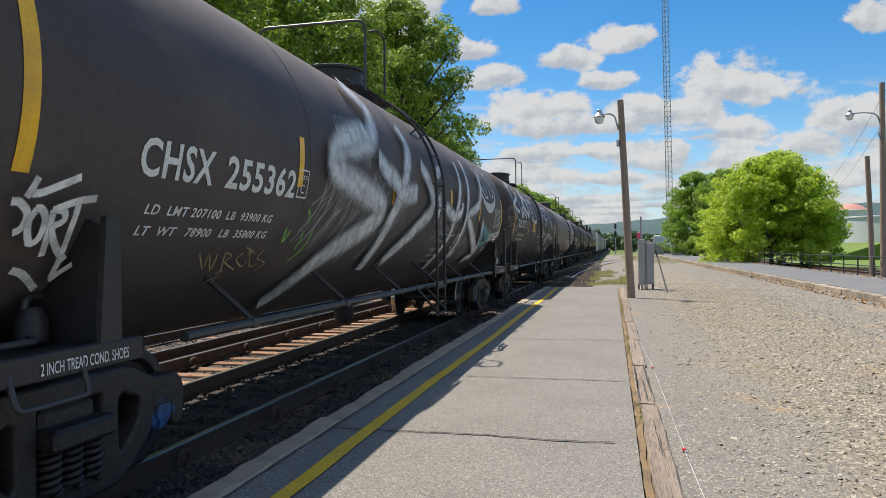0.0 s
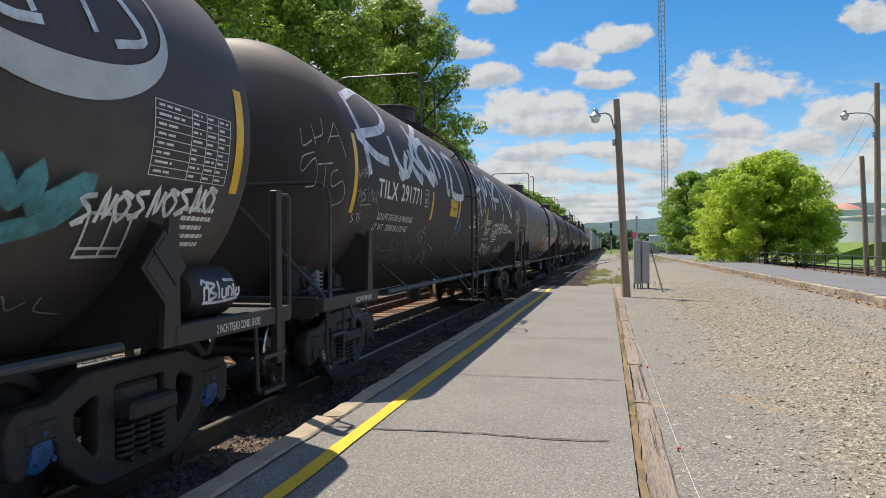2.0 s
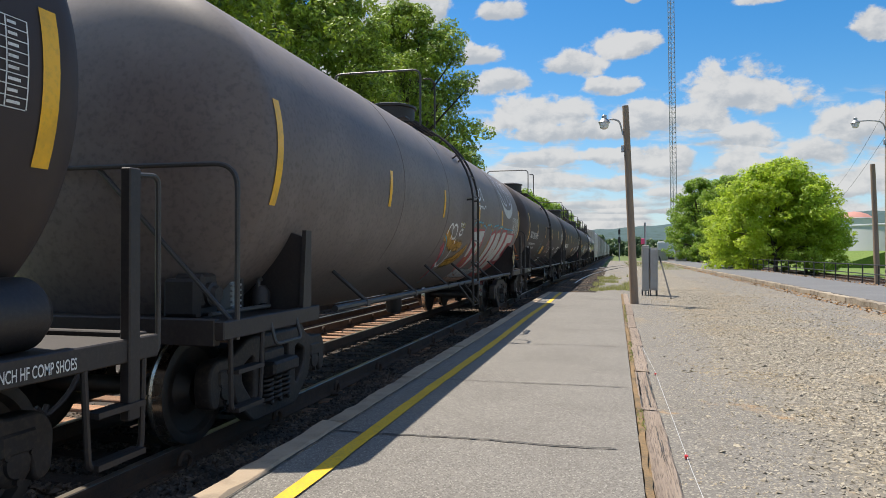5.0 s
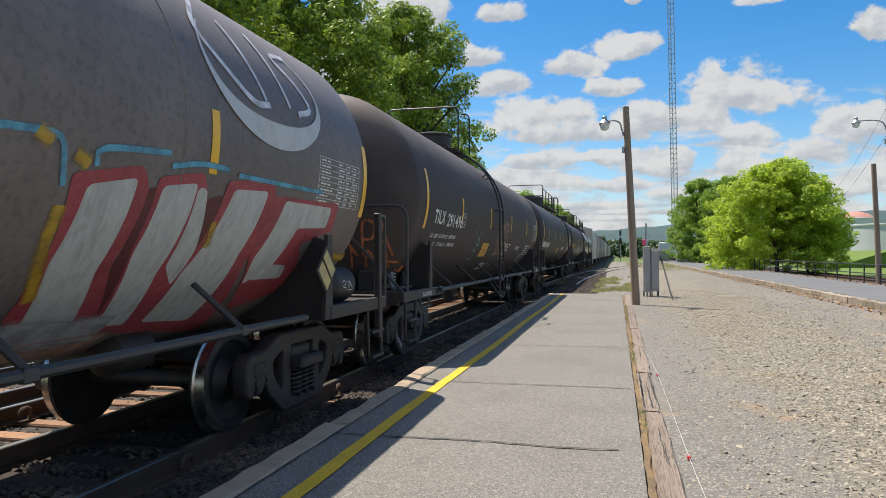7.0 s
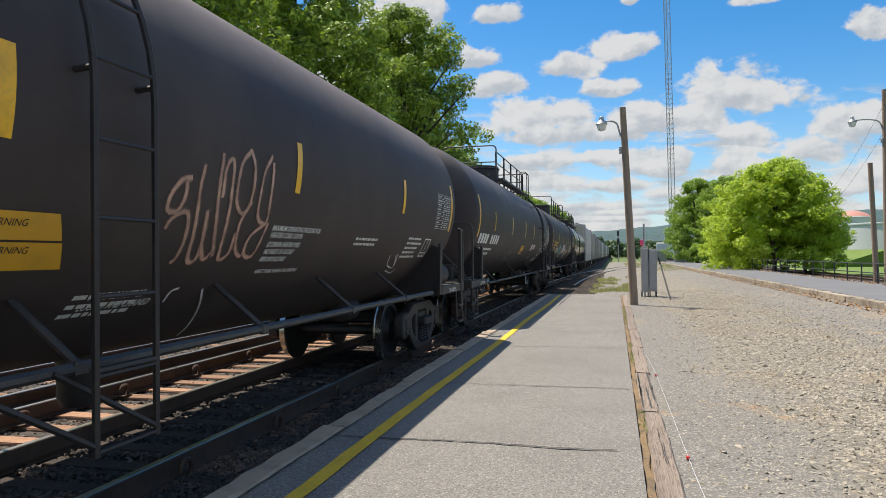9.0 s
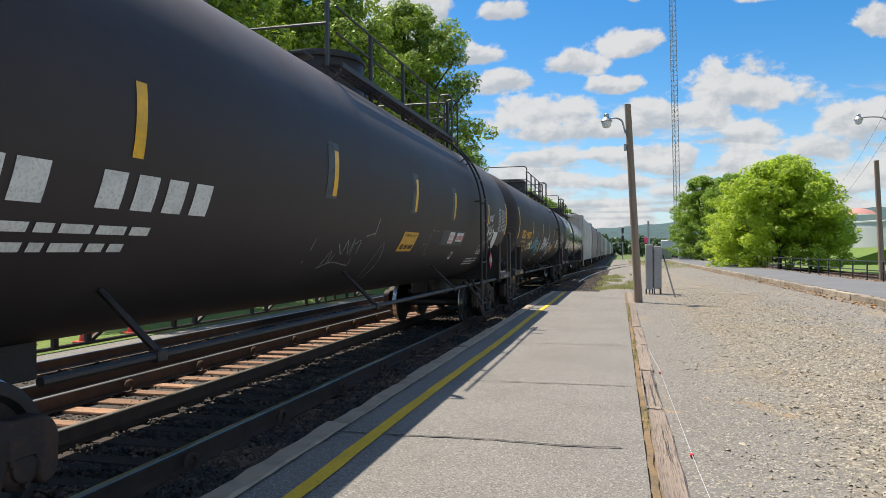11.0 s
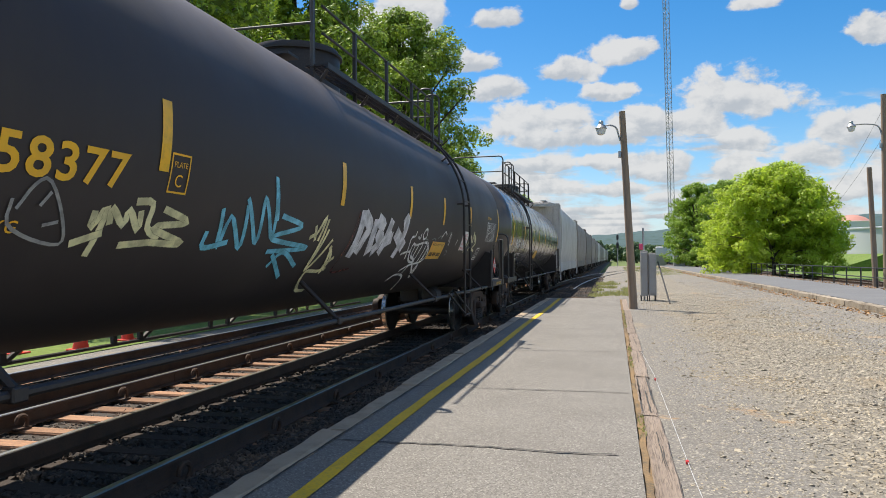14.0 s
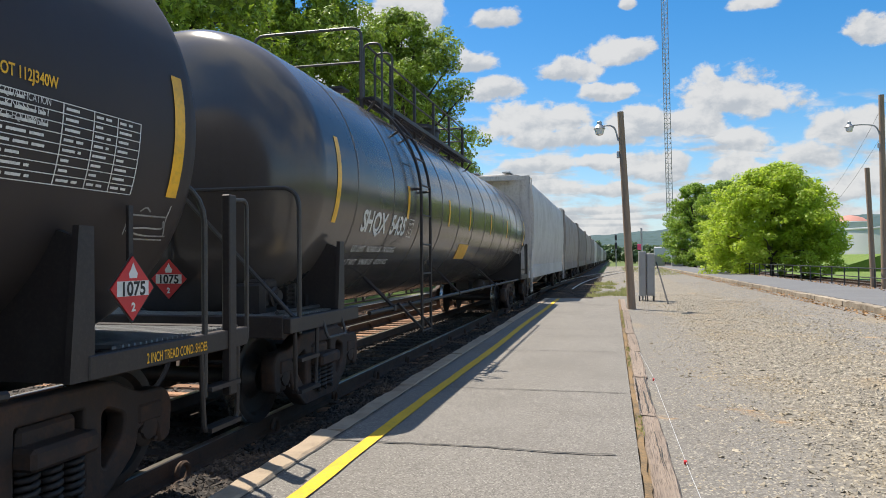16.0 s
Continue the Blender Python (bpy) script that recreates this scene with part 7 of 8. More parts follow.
# car F
word("F", "UTLX", 0.345, -7.46, -18, "yellow_letter", width=0.86, bold=0.010, spacing=1.12), word("F", "958377", 0.29, -6.40, -17.3, "yellow_letter", width=1.13, bold=0.006, spacing=1.12)
word("F", "THE TANK CAR PEOPLE", 0.095, -7.42, -23.2, "yellow_letter", width=1.05, bold=0.001, spacing=1.12)
word("F", "LD LMT 162400 LB 73 650 KG", 0.10, -7.45, -29.0, "yellow_letter", width=1.5, lean=0.1, bold=0.001, spacing=1.15)
word("F", "LT WT 100600 LB 45 650 KG", 0.10, -7.50, -34.6, "yellow_letter", width=1.5, lean=0.1, bold=0.001, spacing=1.15)
plate_c(cars["F"], -4.88, -7, "yellow_letter")
emergency_notice("F", 2.28, 3.15, -23, -35, 0.05)
sign("F", "gas_placard", 4.36, 4.88, -13.5, -28, "white_sign", "white placard with red print", 0.08)
for i, line in enumerate(("LIQUEFIED", "PETROLEUM", "GAS", "ODORIZED")):
    word("F", line, 0.075, 4.40 + 0.02 * i, -17 - i * 3.4, "red_print", lift=0.009, width=0.40 if i != 2 else 0.2)
panel_table(cars["F"], 6.78, 7.9, -2.5, -18.5, 8)
word("F", "DOT 112J340W", 0.085, 6.85, -0.3, "yellow_letter", width=0.40, bold=0.002)
for i, line in enumerate(("TANK QUALIFICATION", "THICKNESS TEST", "SERVICE EQUIPMENT")):
    word("F", line, 0.055, 6.8, -3.9 - i * 2, lift=0.0075, width=0.40)
frame_mark("F", 6.22, 6.52, -25, -36, 0.04)
placard("F", 1.50, 7.88, 1.46), placard("F", 0.1, -8.95, 1.45, -90), placard("G", 0.1, -8.75, 1.45, -90)
sill_words("F", "2 INCH TREAD COND. SHOES", "yellow_letter")
# car G
word("G", "SHQX  5435", 0.36, -7.05, -21, width=1.75, bold=0.010)
word("G", "LD LMT  163400 LB  74100 KG", 0.12, -7.05, -31, width=1.65, lean=0.1)
word("G", "LT WT   99600 LB  45200 KG", 0.12, -7.05, -38, width=1.6, lean=0.1)
plate_c(cars["G"], -5.15, -12)
sign("G", "emergency_notice", -1.45, -0.55, -23, -35, "yellow_sign", "yellow emergency notice", 0.1)
# spray paint on car A
paint("A", "silver", 0.47, "-2.75,42 -2.32,30 -2.68,14 -3.65,6 -3.82,-3 -2.86,-9 -2.20,-15 -2.56,-24 -3.44,-38 -3.95,-61")
paint("A", "silver", 0.39, "-2.43,7 -2.12,2 -1.73,-1 -1.46,-6 -0.75,-4")
paint("A", "silver", 0.39, "-1.17,30 -1.00,20 -1.27,5 -1.54,-8 -1.76,-19 -1.90,-35 -1.92,-46")
paint("A", "silver", 0.39, "-0.44,12 0.01,2 0.21,-10 -0.33,-20 -0.92,-33 -1.24,-42")
paint("A", "silver", 0.39, "-3.70,8 -3.28,12 -2.76,17")
paint("A", "silver", 0.31, "2.30,26 2.30,14 2.10,-1 1.92,-12 1.89,-22 1.72,-37 1.59,-52")
paint("A", "silver", 0.31, "1.08,-7 1.43,-10 1.92,-12 2.37,-8 2.41,-2")
paint("A", "silver", 0.31, "3.05,31 3.06,17 2.92,-1 2.85,-18 2.76,-36 2.75,-60")
paint("A", "silver", 0.31, "4.77,31 4.47,14 4.05,0 3.28,-7 3.09,-11 3.69,-20 4.55,-31 5.21,-39")
paint("A", "silver", 0.31, "4.67,-11 5.05,-30 5.10,-41 4.48,-45")
paint("A", "silver", 0.31, "0.42,8 0.65,13 0.87,13")
paint("A", "silver", 0.31, "0.56,-1 0.66,-9 0.56,-18")
paint("A", "teal_spray", 0.16, "4.88,-20 5.04,-16 5.18,-19 5.17,-26 5.27,-17 5.48,-24 5.59,-18 5.63,-25 5.96,-19 5.79,-27 5.35,-31 4.97,-25 4.89,-21")
for k in range(9):
    y, d = 5.92 + 0.148 * k, -24.5 + 0.6 * k
    shape = ("0.10,3 0.01,2 0.09,-1 0.00,-4 0.07,-3", "0.02,-4 0.05,4 0.07,-3 0.11,3", "0.06,3 0.00,0 0.05,-4 0.10,0 0.03,3 0.11,2")[k % 3]
    paint("A", "white_spray", 0.042, " ".join("%.3f,%.2f" % (y + float(p.split(",")[0]) * 1.25, d + float(p.split(",")[1]) * 0.95) for p in shape.split()))
paint("A", "white_spray", 0.055, "-7.66,-24 -7.61,-24 -7.54,-26 -7.54,-29 -7.58,-30")
paint("A", "white_spray", 0.055, "-7.49,-25 -7.51,-28 -7.45,-32 -7.40,-31 -7.41,-27 -7.46,-25 -7.50,-25")
paint("A", "white_spray", 0.055, "-7.38,-25 -7.35,-30 -7.32,-35")
paint("A", "white_spray", 0.055, "-7.39,-25 -7.31,-25 -7.28,-27 -7.34,-29 -7.25,-33 -7.14,-36")
paint("A", "white_spray", 0.055, "-7.38,-25 -7.24,-23 -7.10,-22")
paint("A", "white_spray", 0.055, "-7.22,-23 -7.20,-31 -7.16,-40")
paint("A", "white_spray", 0.055, "-7.58,-22 -7.51,-22 -7.38,-20 -7.26,-18")
paint("A", "white_spray", 0.055, "-7.58,-23 -7.56,-21 -7.54,-19")
paint("A", "white_spray", 0.055, "-7.47,-38 -7.38,-39 -7.22,-43")
paint("A", "white_spray", 0.055, "-7.16,-41 -7.12,-39 -7.06,-37")
paint("A", "gold_scrawl", 0.016, "-5.82,-35 -5.65,-40 -5.69,-35 -5.52,-41 -5.57,-35")
paint("A", "gold_scrawl", 0.016, "-5.36,-41 -5.46,-35 -5.34,-36 -5.39,-38 -5.16,-41")
paint("A", "gold_scrawl", 0.016, "-5.17,-35 -5.24,-37 -5.07,-40 -5.04,-38")
paint("A", "gold_scrawl", 0.016, "-5.09,-34 -4.93,-40 -4.80,-39")
paint("A", "gold_scrawl", 0.016, "-5.18,-33 -4.99,-35")
paint("A", "gold_scrawl", 0.016, "-5.13,-33 -5.06,-36")
paint("A", "gold_scrawl", 0.016, "-4.85,-34 -4.89,-37 -4.69,-39 -4.79,-42")
paint("A", "gold_scrawl", 0.016, "-5.41,-42 -5.34,-41 -5.37,-46")
paint("A", "gold_scrawl", 0.016, "-5.35,-43 -5.47,-45")
paint("A", "white_spray", 0.032, "2.44,-30 2.42,-26 2.49,-24 2.56,-25 2.54,-28 2.46,-30")
paint("A", "white_spray", 0.032, "2.41,-36 2.42,-33 2.48,-34 2.55,-39 2.53,-41 2.46,-40")
paint("A", "white_spray", 0.032, "2.49,-29 2.55,-30")
paint("A", "white_spray", 0.032, "2.80,-40 2.77,-36 2.93,-42 2.87,-36")
paint("A", "white_spray", 0.032, "2.95,-41 2.89,-36")
paint("A", "white_spray", 0.032, "2.94,-37 2.91,-33 2.96,-31")
paint("A", "white_spray", 0.032, "2.82,-26 2.91,-28 2.94,-32")
paint("A", "white_spray", 0.032, "2.48,-23 2.54,-22")
paint("A", "white_spray", 0.032, "2.62,-24 2.67,-23 2.69,-25")
paint("A", "thin_scrawl", 0.014, "5.66,-46 5.74,-45 5.84,-49 5.94,-47")
paint("A", "thin_scrawl", 0.014, "6.03,-46 6.06,-50 6.30,-52")
paint("A", "thin_scrawl", 0.014, "3.21,-26 3.31,-25 3.31,-27 3.40,-26")
# spray paint on car B
paint("B", "white_block", 0.135, "-7.27,37 -7.26,24 -7.16,12 -7.03,-1")
paint("B", "white_block", 0.135, "-7.26,35 -6.00,52 -5.74,42 -6.10,27 -7.40,15")
paint("B", "white_block", 0.135, "-7.31,15 -6.78,9 -6.26,8")
paint("B", "white_block", 0.135, "-6.00,23 -5.88,11 -5.41,5 -4.70,27 -4.59,40")
paint("B", "white_block", 0.135, "-2.90,57 -4.85,23 -4.52,12 -3.67,9")
paint("B", "white_block", 0.15, "-5.82,6 -5.70,3 -5.53,6 -5.47,11 -5.29,17")
paint("B", "white_block", 0.15, "-5.11,20 -5.09,12 -4.99,9 -4.61,4 -4.66,8")
paint("B", "white_block", 0.15, "-3.75,34 -4.32,29 -4.64,21 -4.46,14 -3.87,5 -3.95,14")
paint("B", "white_block", 0.15, "-3.80,34 -3.77,19 -3.63,5")
paint("B", "white_block", 0.15, "-3.71,31 -3.47,22 -3.32,10")
paint("B", "white_block", 0.15, "-3.18,32 -2.84,25 -2.85,4 -2.69,3")
paint("B", "white_block", 0.15, "-2.40,33 -2.37,17 -2.44,3 -1.51,3 -1.62,15 -1.75,29 -2.27,33")
paint("B", "white_block", 0.112, "0.09,29 0.34,24 0.51,3")
paint("B", "white_block", 0.112, "0.09,29 0.70,30 1.12,1")
paint("B", "white_block", 0.112, "0.03,11 0.75,17")
paint("B", "white_block", 0.112, "1.22,31 1.13,2")
paint("B", "white_block", 0.112, "1.22,31 1.41,12 1.91,30 2.23,-0")
paint("B", "white_block", 0.112, "2.57,37 2.62,0")
paint("B", "white_block", 0.112, "2.38,32 3.33,31 2.33,13 3.36,11")
paint("B", "white_block", 0.112, "3.68,33 3.89,2")
paint("B", "white_block", 0.112, "3.68,33 5.60,-1 5.17,22")
paint("B", "white_spray", 0.035, "5.81,28 6.34,13")
paint("B", "white_spray", 0.035, "5.44,15 6.73,27")
paint("B", "white_spray", 0.035, "-0.16,-1 0.08,2 -0.02,-4 -0.19,-7 0.20,-7")
paint("B", "white_spray", 0.035, "0.08,-2 0.29,5 0.50,-1 0.31,-8")
paint("B", "white_spray", 0.035, "-0.25,-10 0.03,-11 -0.14,-17 0.20,-17 0.32,-10")
paint("B", "white_spray", 0.035, "0.50,2 0.64,-7 0.99,-1 1.25,-10 0.89,-18")
paint("B", "white_spray", 0.035, "-0.19,6 0.28,3 0.81,-12")
paint("B", "white_spray", 0.035, "-0.51,-17 -0.32,-19 0.09,-16")
paint("B", "white_spray", 0.035, "0.52,-23 0.89,-28 1.58,-40")
paint("B", "white_spray", 0.035, "0.36,-13 0.61,-18 0.61,-27")
paint("B", "blue_spray", 0.06, "-1.80,-3 -1.88,-12 -1.88,-19")
paint("B", "blue_spray", 0.06, "-1.98,-20 -1.71,-20")
paint("B", "blue_spray", 0.06, "-1.76,-13 -1.74,-30")
paint("B", "blue_spray", 0.06, "-1.48,-11 -1.56,-16 -1.37,-19 -1.47,-25 -1.62,-23 -1.48,-18 -1.42,-13")
paint("B", "blue_spray", 0.06, "-1.12,-27 -1.32,-34 -1.49,-44")
paint("B", "blue_spray", 0.06, "-2.04,-31 -1.82,-37")
paint("B", "thin_scrawl", 0.018, "-9.01,8 -8.99,2 -8.77,5")
paint("B", "thin_scrawl", 0.018, "-8.74,11 -8.68,4")
paint("B", "thin_scrawl", 0.018, "-8.45,15 -8.48,9 -8.71,6")
paint("B", "thin_scrawl", 0.018, "-8.09,16 -8.37,6")
paint("B", "thin_scrawl", 0.018, "-8.09,16 -7.87,3")
paint("B", "thin_scrawl", 0.018, "-8.29,9 -8.00,11")
paint("B", "thin_scrawl", 0.018, "-8.73,1 -9.00,-2 -8.99,-7 -8.70,-1 -8.65,-10 -8.87,-12")
paint("B", "thin_scrawl", 0.018, "-8.64,-3 -8.26,-1")
paint("B", "thin_scrawl", 0.018, "-8.44,-3 -8.45,-12")
paint("B", "thin_scrawl", 0.018, "-8.12,-3 -8.28,-5 -8.23,-10 -7.95,-7 -7.86,-14 -8.22,-18")
paint("B", "thin_scrawl", 0.018, "-7.50,0 -7.41,-3 -7.23,1 -7.13,-3")
paint("B", "thin_scrawl", 0.018, "-7.48,-9 -7.18,-11 -7.33,-15 -6.95,-14")
paint("B", "grey_scrawl", 0.025, "-5.46,-34 -5.52,-28 -5.36,-25 -5.15,-26 -5.02,-31 -5.07,-39 -5.31,-43 -5.24,-31 -5.13,-36 -5.14,-42")
paint("B", "grey_scrawl", 0.025, "-4.99,-40 -4.79,-31 -4.46,-43 -4.91,-42 -4.74,-22 -4.47,-45 -4.88,-46")
paint("B", "thin_scrawl", 0.02, "-4.35,-32 -4.34,-24 -4.12,-32 -4.09,-27 -3.84,-34")
paint("B", "thin_scrawl", 0.02, "-4.19,-21 -4.01,-23 -4.21,-24 -3.93,-26")
paint("B", "thin_scrawl", 0.02, "-4.31,-43 -4.33,-37 -4.06,-46 -3.97,-42 -3.61,-49")
paint("B", "thin_scrawl", 0.02, "-3.66,-30 -3.35,-50 -3.38,-38 -2.64,-52 -3.41,-34 -2.81,-38 -2.87,-46")
paint("B", "white_spray", 0.06, "2.68,-13 2.54,-14 2.54,-19 2.71,-25 2.79,-22 2.76,-19 2.68,-20")
paint("B", "white_spray", 0.06, "2.75,-14 2.90,-12 2.95,-15 2.90,-23 3.08,-22")
paint("B", "white_spray", 0.06, "2.99,-13 3.01,-18 3.13,-22 3.19,-20 3.17,-11")
paint("B", "white_spray", 0.06, "3.25,-12 3.29,-17 3.37,-22")
paint("B", "white_spray", 0.06, "3.23,-12 3.39,-12 3.42,-16 3.31,-18")
paint("B", "white_spray", 0.06, "3.46,-21 3.48,-22 3.51,-22")
paint("B", "white_spray", 0.06, "3.71,-11 3.56,-12 3.60,-16 3.75,-16")
paint("B", "white_spray", 0.06, "3.71,-11 3.76,-16 3.83,-22")
paint("B", "white_spray", 0.06, "3.64,-16 3.63,-19 3.62,-21")
paint("B", "white_spray", 0.06, "3.94,-11 3.83,-12 3.92,-20 4.05,-20")
paint("B", "white_spray", 0.06, "3.85,-16 3.91,-16 3.98,-16")
paint("B", "white_spray", 0.06, "4.11,-11 4.16,-18 4.29,-19 4.31,-11")
paint("B", "white_spray", 0.06, "4.45,-11 4.47,-15 4.51,-20")
paint("B", "white_spray", 0.06, "4.45,-11 4.63,-12 4.65,-15 4.49,-16")
paint("B", "white_spray", 0.06, "4.65,-13 4.75,-13 4.79,-15 4.73,-19 4.87,-19")
paint("B", "white_spray", 0.06, "4.83,-13 4.94,-12 4.97,-15 4.90,-19 5.06,-19")
paint("B", "white_spray", 0.06, "6.13,-19 5.63,-17 5.24,-17")
paint("B", "white_spray", 0.06, "5.40,-15 5.24,-17 5.52,-19")
paint("B", "white_spray", 0.05, "1.83,-33 1.94,-32 2.08,-34 2.08,-38 1.92,-40 1.86,-41")
paint("B", "white_spray", 0.05, "1.96,-33 1.98,-36 1.99,-39")
paint("B", "white_spray", 0.05, "2.16,-33 2.18,-37 2.20,-40")
paint("B", "white_spray", 0.05, "2.31,-33 2.22,-34 2.32,-36 2.32,-40 2.22,-40")
paint("B", "white_spray", 0.05, "2.41,-33 2.46,-37 2.55,-43")
paint("B", "white_spray", 0.05, "2.58,-31 2.54,-34 2.50,-37 2.67,-35 2.78,-47")
paint("B", "white_spray", 0.05, "2.84,-35 2.86,-39 2.90,-43")
paint("B", "white_spray", 0.05, "2.98,-37 2.97,-41 3.11,-42 3.06,-37 2.95,-36")
paint("B", "white_spray", 0.05, "3.07,-35 3.22,-35 3.29,-42 3.44,-51")
paint("B", "white_spray", 0.05, "3.46,-42 3.50,-43 3.54,-44")
paint("B", "white_spray", 0.05, "3.42,-38 3.47,-39 3.50,-39")
paint("B", "white_spray", 0.035, "4.45,-43 4.38,-36 4.74,-43")
paint("B", "white_spray", 0.035, "4.42,-40 4.49,-40 4.58,-40")
paint("B", "white_spray", 0.035, "4.65,-35 4.63,-38 4.81,-42 4.92,-42")
paint("B", "white_spray", 0.035, "4.67,-34 4.78,-34 4.85,-33")
paint("B", "white_spray", 0.035, "4.77,-34 4.86,-38 4.98,-42")
paint("B", "white_spray", 0.035, "4.96,-36 5.00,-40 5.17,-42 5.09,-38 4.94,-36")
paint("B", "white_spray", 0.035, "5.33,-42 5.21,-38 5.13,-35")
paint("B", "white_spray", 0.035, "5.11,-35 5.30,-36 5.21,-38 5.62,-43")
paint("B", "white_spray", 0.035, "5.29,-32 5.34,-38 5.70,-42 5.64,-38")
paint("B", "white_spray", 0.035, "5.50,-30 5.50,-34 5.77,-36 5.82,-41")
paint("B", "white_spray", 0.035, "5.65,-30 5.73,-35 5.87,-40")
paint("B", "thin_scrawl", 0.018, "-7.50,0 -7.46,-4 -7.39,0")
paint("B", "thin_scrawl", 0.018, "-7.33,1 -7.32,-3")
paint("B", "thin_scrawl", 0.018, "-7.28,-3 -7.23,2 -7.14,-2")
paint("B", "thin_scrawl", 0.018, "-7.26,-1 -7.20,-1 -7.16,-1")
paint("B", "thin_scrawl", 0.018, "-7.42,-14 -7.41,-8 -7.28,-14")
paint("B", "thin_scrawl", 0.018, "-7.43,-12 -7.38,-11 -7.32,-11")
paint("B", "thin_scrawl", 0.018, "-7.21,-8 -7.29,-9 -7.17,-12 -7.27,-13")
paint("B", "thin_scrawl", 0.018, "-7.14,-7 -7.09,-11 -7.06,-13")
paint("B", "thin_scrawl", 0.018, "-7.10,-10 -7.03,-9 -7.01,-7 -6.95,-13")
paint("B", "thin_scrawl", 0.018, "-6.91,-8 -6.92,-12 -6.83,-11")
paint("B", "thin_scrawl", 0.018, "-6.81,-7 -6.81,-13 -6.75,-8 -6.81,-10 -6.63,-17")
paint("B", "thin_scrawl", 0.018, "-7.46,-19 -7.52,-20 -7.42,-22 -7.50,-23")
paint("B", "thin_scrawl", 0.018, "-7.39,-19 -7.35,-19 -7.30,-19")
paint("B", "thin_scrawl", 0.018, "-7.35,-19 -7.32,-21 -7.29,-22")
paint("B", "thin_scrawl", 0.018, "-7.25,-18 -7.29,-20 -7.21,-21 -7.25,-23")
paint("B", "grey_scrawl", 0.022, "-6.39,-36 -6.29,-33 -6.26,-38 -6.11,-37")
paint("B", "grey_scrawl", 0.022, "-6.16,-34 -6.13,-37 -6.04,-36 -6.11,-33")
paint("B", "grey_scrawl", 0.022, "-6.04,-33 -5.92,-36 -5.89,-38")
paint("B", "grey_scrawl", 0.022, "-5.78,-37 -5.53,-37 -5.30,-36")
paint("B", "grey_scrawl", 0.022, "-5.53,-34 -5.28,-36 -5.37,-38")
# spray paint on car C
paint("C", "orange_spray", 0.34, "-1.09,-22 -0.69,-26 -0.19,-30 0.45,-31")
paint("C", "orange_spray", 0.34, "-0.04,-46 0.36,-44 0.75,-38 1.14,-32")
paint("C", "red_spray", 0.16, "-1.01,-30 -0.82,-33 -0.60,-42 -0.41,-56 -0.45,-60")
paint("C", "cyan_spray", 0.05, "-1.08,-23 -0.83,-27 -0.58,-36 -0.38,-48 -0.14,-66")
paint("C", "white_spray", 0.06, "-1.00,-22 -0.94,-17 -0.80,-15 -0.66,-20 -0.58,-25")
paint("C", "white_spray", 0.06, "-0.66,-18 -0.56,-15 -0.34,-17 -0.29,-24 -0.50,-25")
paint("C", "white_spray", 0.06, "-0.56,-44 -0.27,-48 -0.09,-43 -0.09,-33 -0.20,-25")
paint("C", "white_spray", 0.06, "-0.08,-20 0.01,-18 0.15,-18 0.16,-21 0.01,-22 -0.07,-20")
paint("C", "white_spray", 0.06, "-0.15,-13 -0.09,-16 -0.04,-13")
paint("C", "white_spray", 0.06, "0.01,-15 0.13,-13")
paint("C", "white_spray", 0.06, "1.27,16 1.15,8 1.32,6 1.54,14 1.43,17")
paint("C", "white_spray", 0.06, "1.54,14 1.42,7 1.70,10 1.84,17 1.67,16")
paint("C", "white_spray", 0.06, "1.84,17 1.91,10 2.02,8")
fill("C", "red_field", "1.15,-15 2.43,-15 2.69,-31 2.27,-72 1.49,-48 1.52,-40 1.27,-27", 0.0052)
fill("C", "maroon_field", "3.90,-18 4.11,-17 4.08,-34 4.43,-66 4.30,-71 3.90,-40", 0.0052)
fill("C", "red_field", "3.26,-17 3.82,-13 3.91,-18 3.88,-39 4.44,-74 3.65,-67 3.35,-54 3.30,-31", 0.0055)
fill("C", "maroon_field", "4.55,-19 4.75,-17 4.75,-32 4.82,-51 4.95,-66 4.55,-41", 0.0056)
fill("C", "red_field", "3.98,-15 4.46,-12 4.56,-18 4.62,-35 5.10,-68 4.21,-63 3.98,-33", 0.0059)
fill("C", "red_field", "4.78,-13 5.47,-10 5.57,-16 5.51,-39 6.01,-76 4.81,-65 4.64,-39 4.73,-26", 0.0061)
fill("C", "red_field", "5.55,-15 6.92,-14 6.96,-25 6.36,-31 6.88,-51 5.98,-61 5.51,-35", 0.0063)
fill("C", "silver_field", "1.25,-18 2.37,-16 2.52,-34 2.16,-64 1.83,-53 2.20,-51 2.00,-28 1.65,-26 1.72,-40 1.52,-40", 0.0068)
fill("C", "silver_field", "3.39,-19 3.79,-16 3.77,-40 4.04,-64 3.55,-60 3.36,-38", 0.0068)
fill("C", "silver_field", "4.04,-17 4.41,-15 4.39,-41 4.57,-61 4.24,-60 4.01,-35", 0.0068)
fill("C", "silver_field", "4.42,-16 4.53,-16 4.68,-34 4.67,-46 4.44,-39", 0.0068)
fill("C", "silver_field", "4.89,-15 5.41,-14 5.33,-35 5.47,-64 4.76,-61 4.69,-41", 0.0071)
fill("C", "silver_field", "5.75,-16 6.77,-16 6.77,-24 6.15,-25 6.05,-40 5.76,-48 5.62,-37", 0.0071)
fill("C", "silver_field", "5.80,-39 6.34,-40 6.42,-46 5.84,-46", 0.0074)
paint("C", "copper_spray", 0.5, "1.74,-60 2.85,-68 4.51,-69")
paint("C", "silver_drip", 0.42, "1.83,-57 2.58,-59 4.37,-62")
paint("C", "yellow_spray", 0.14, "2.36,-26 2.35,-33 2.36,-41")
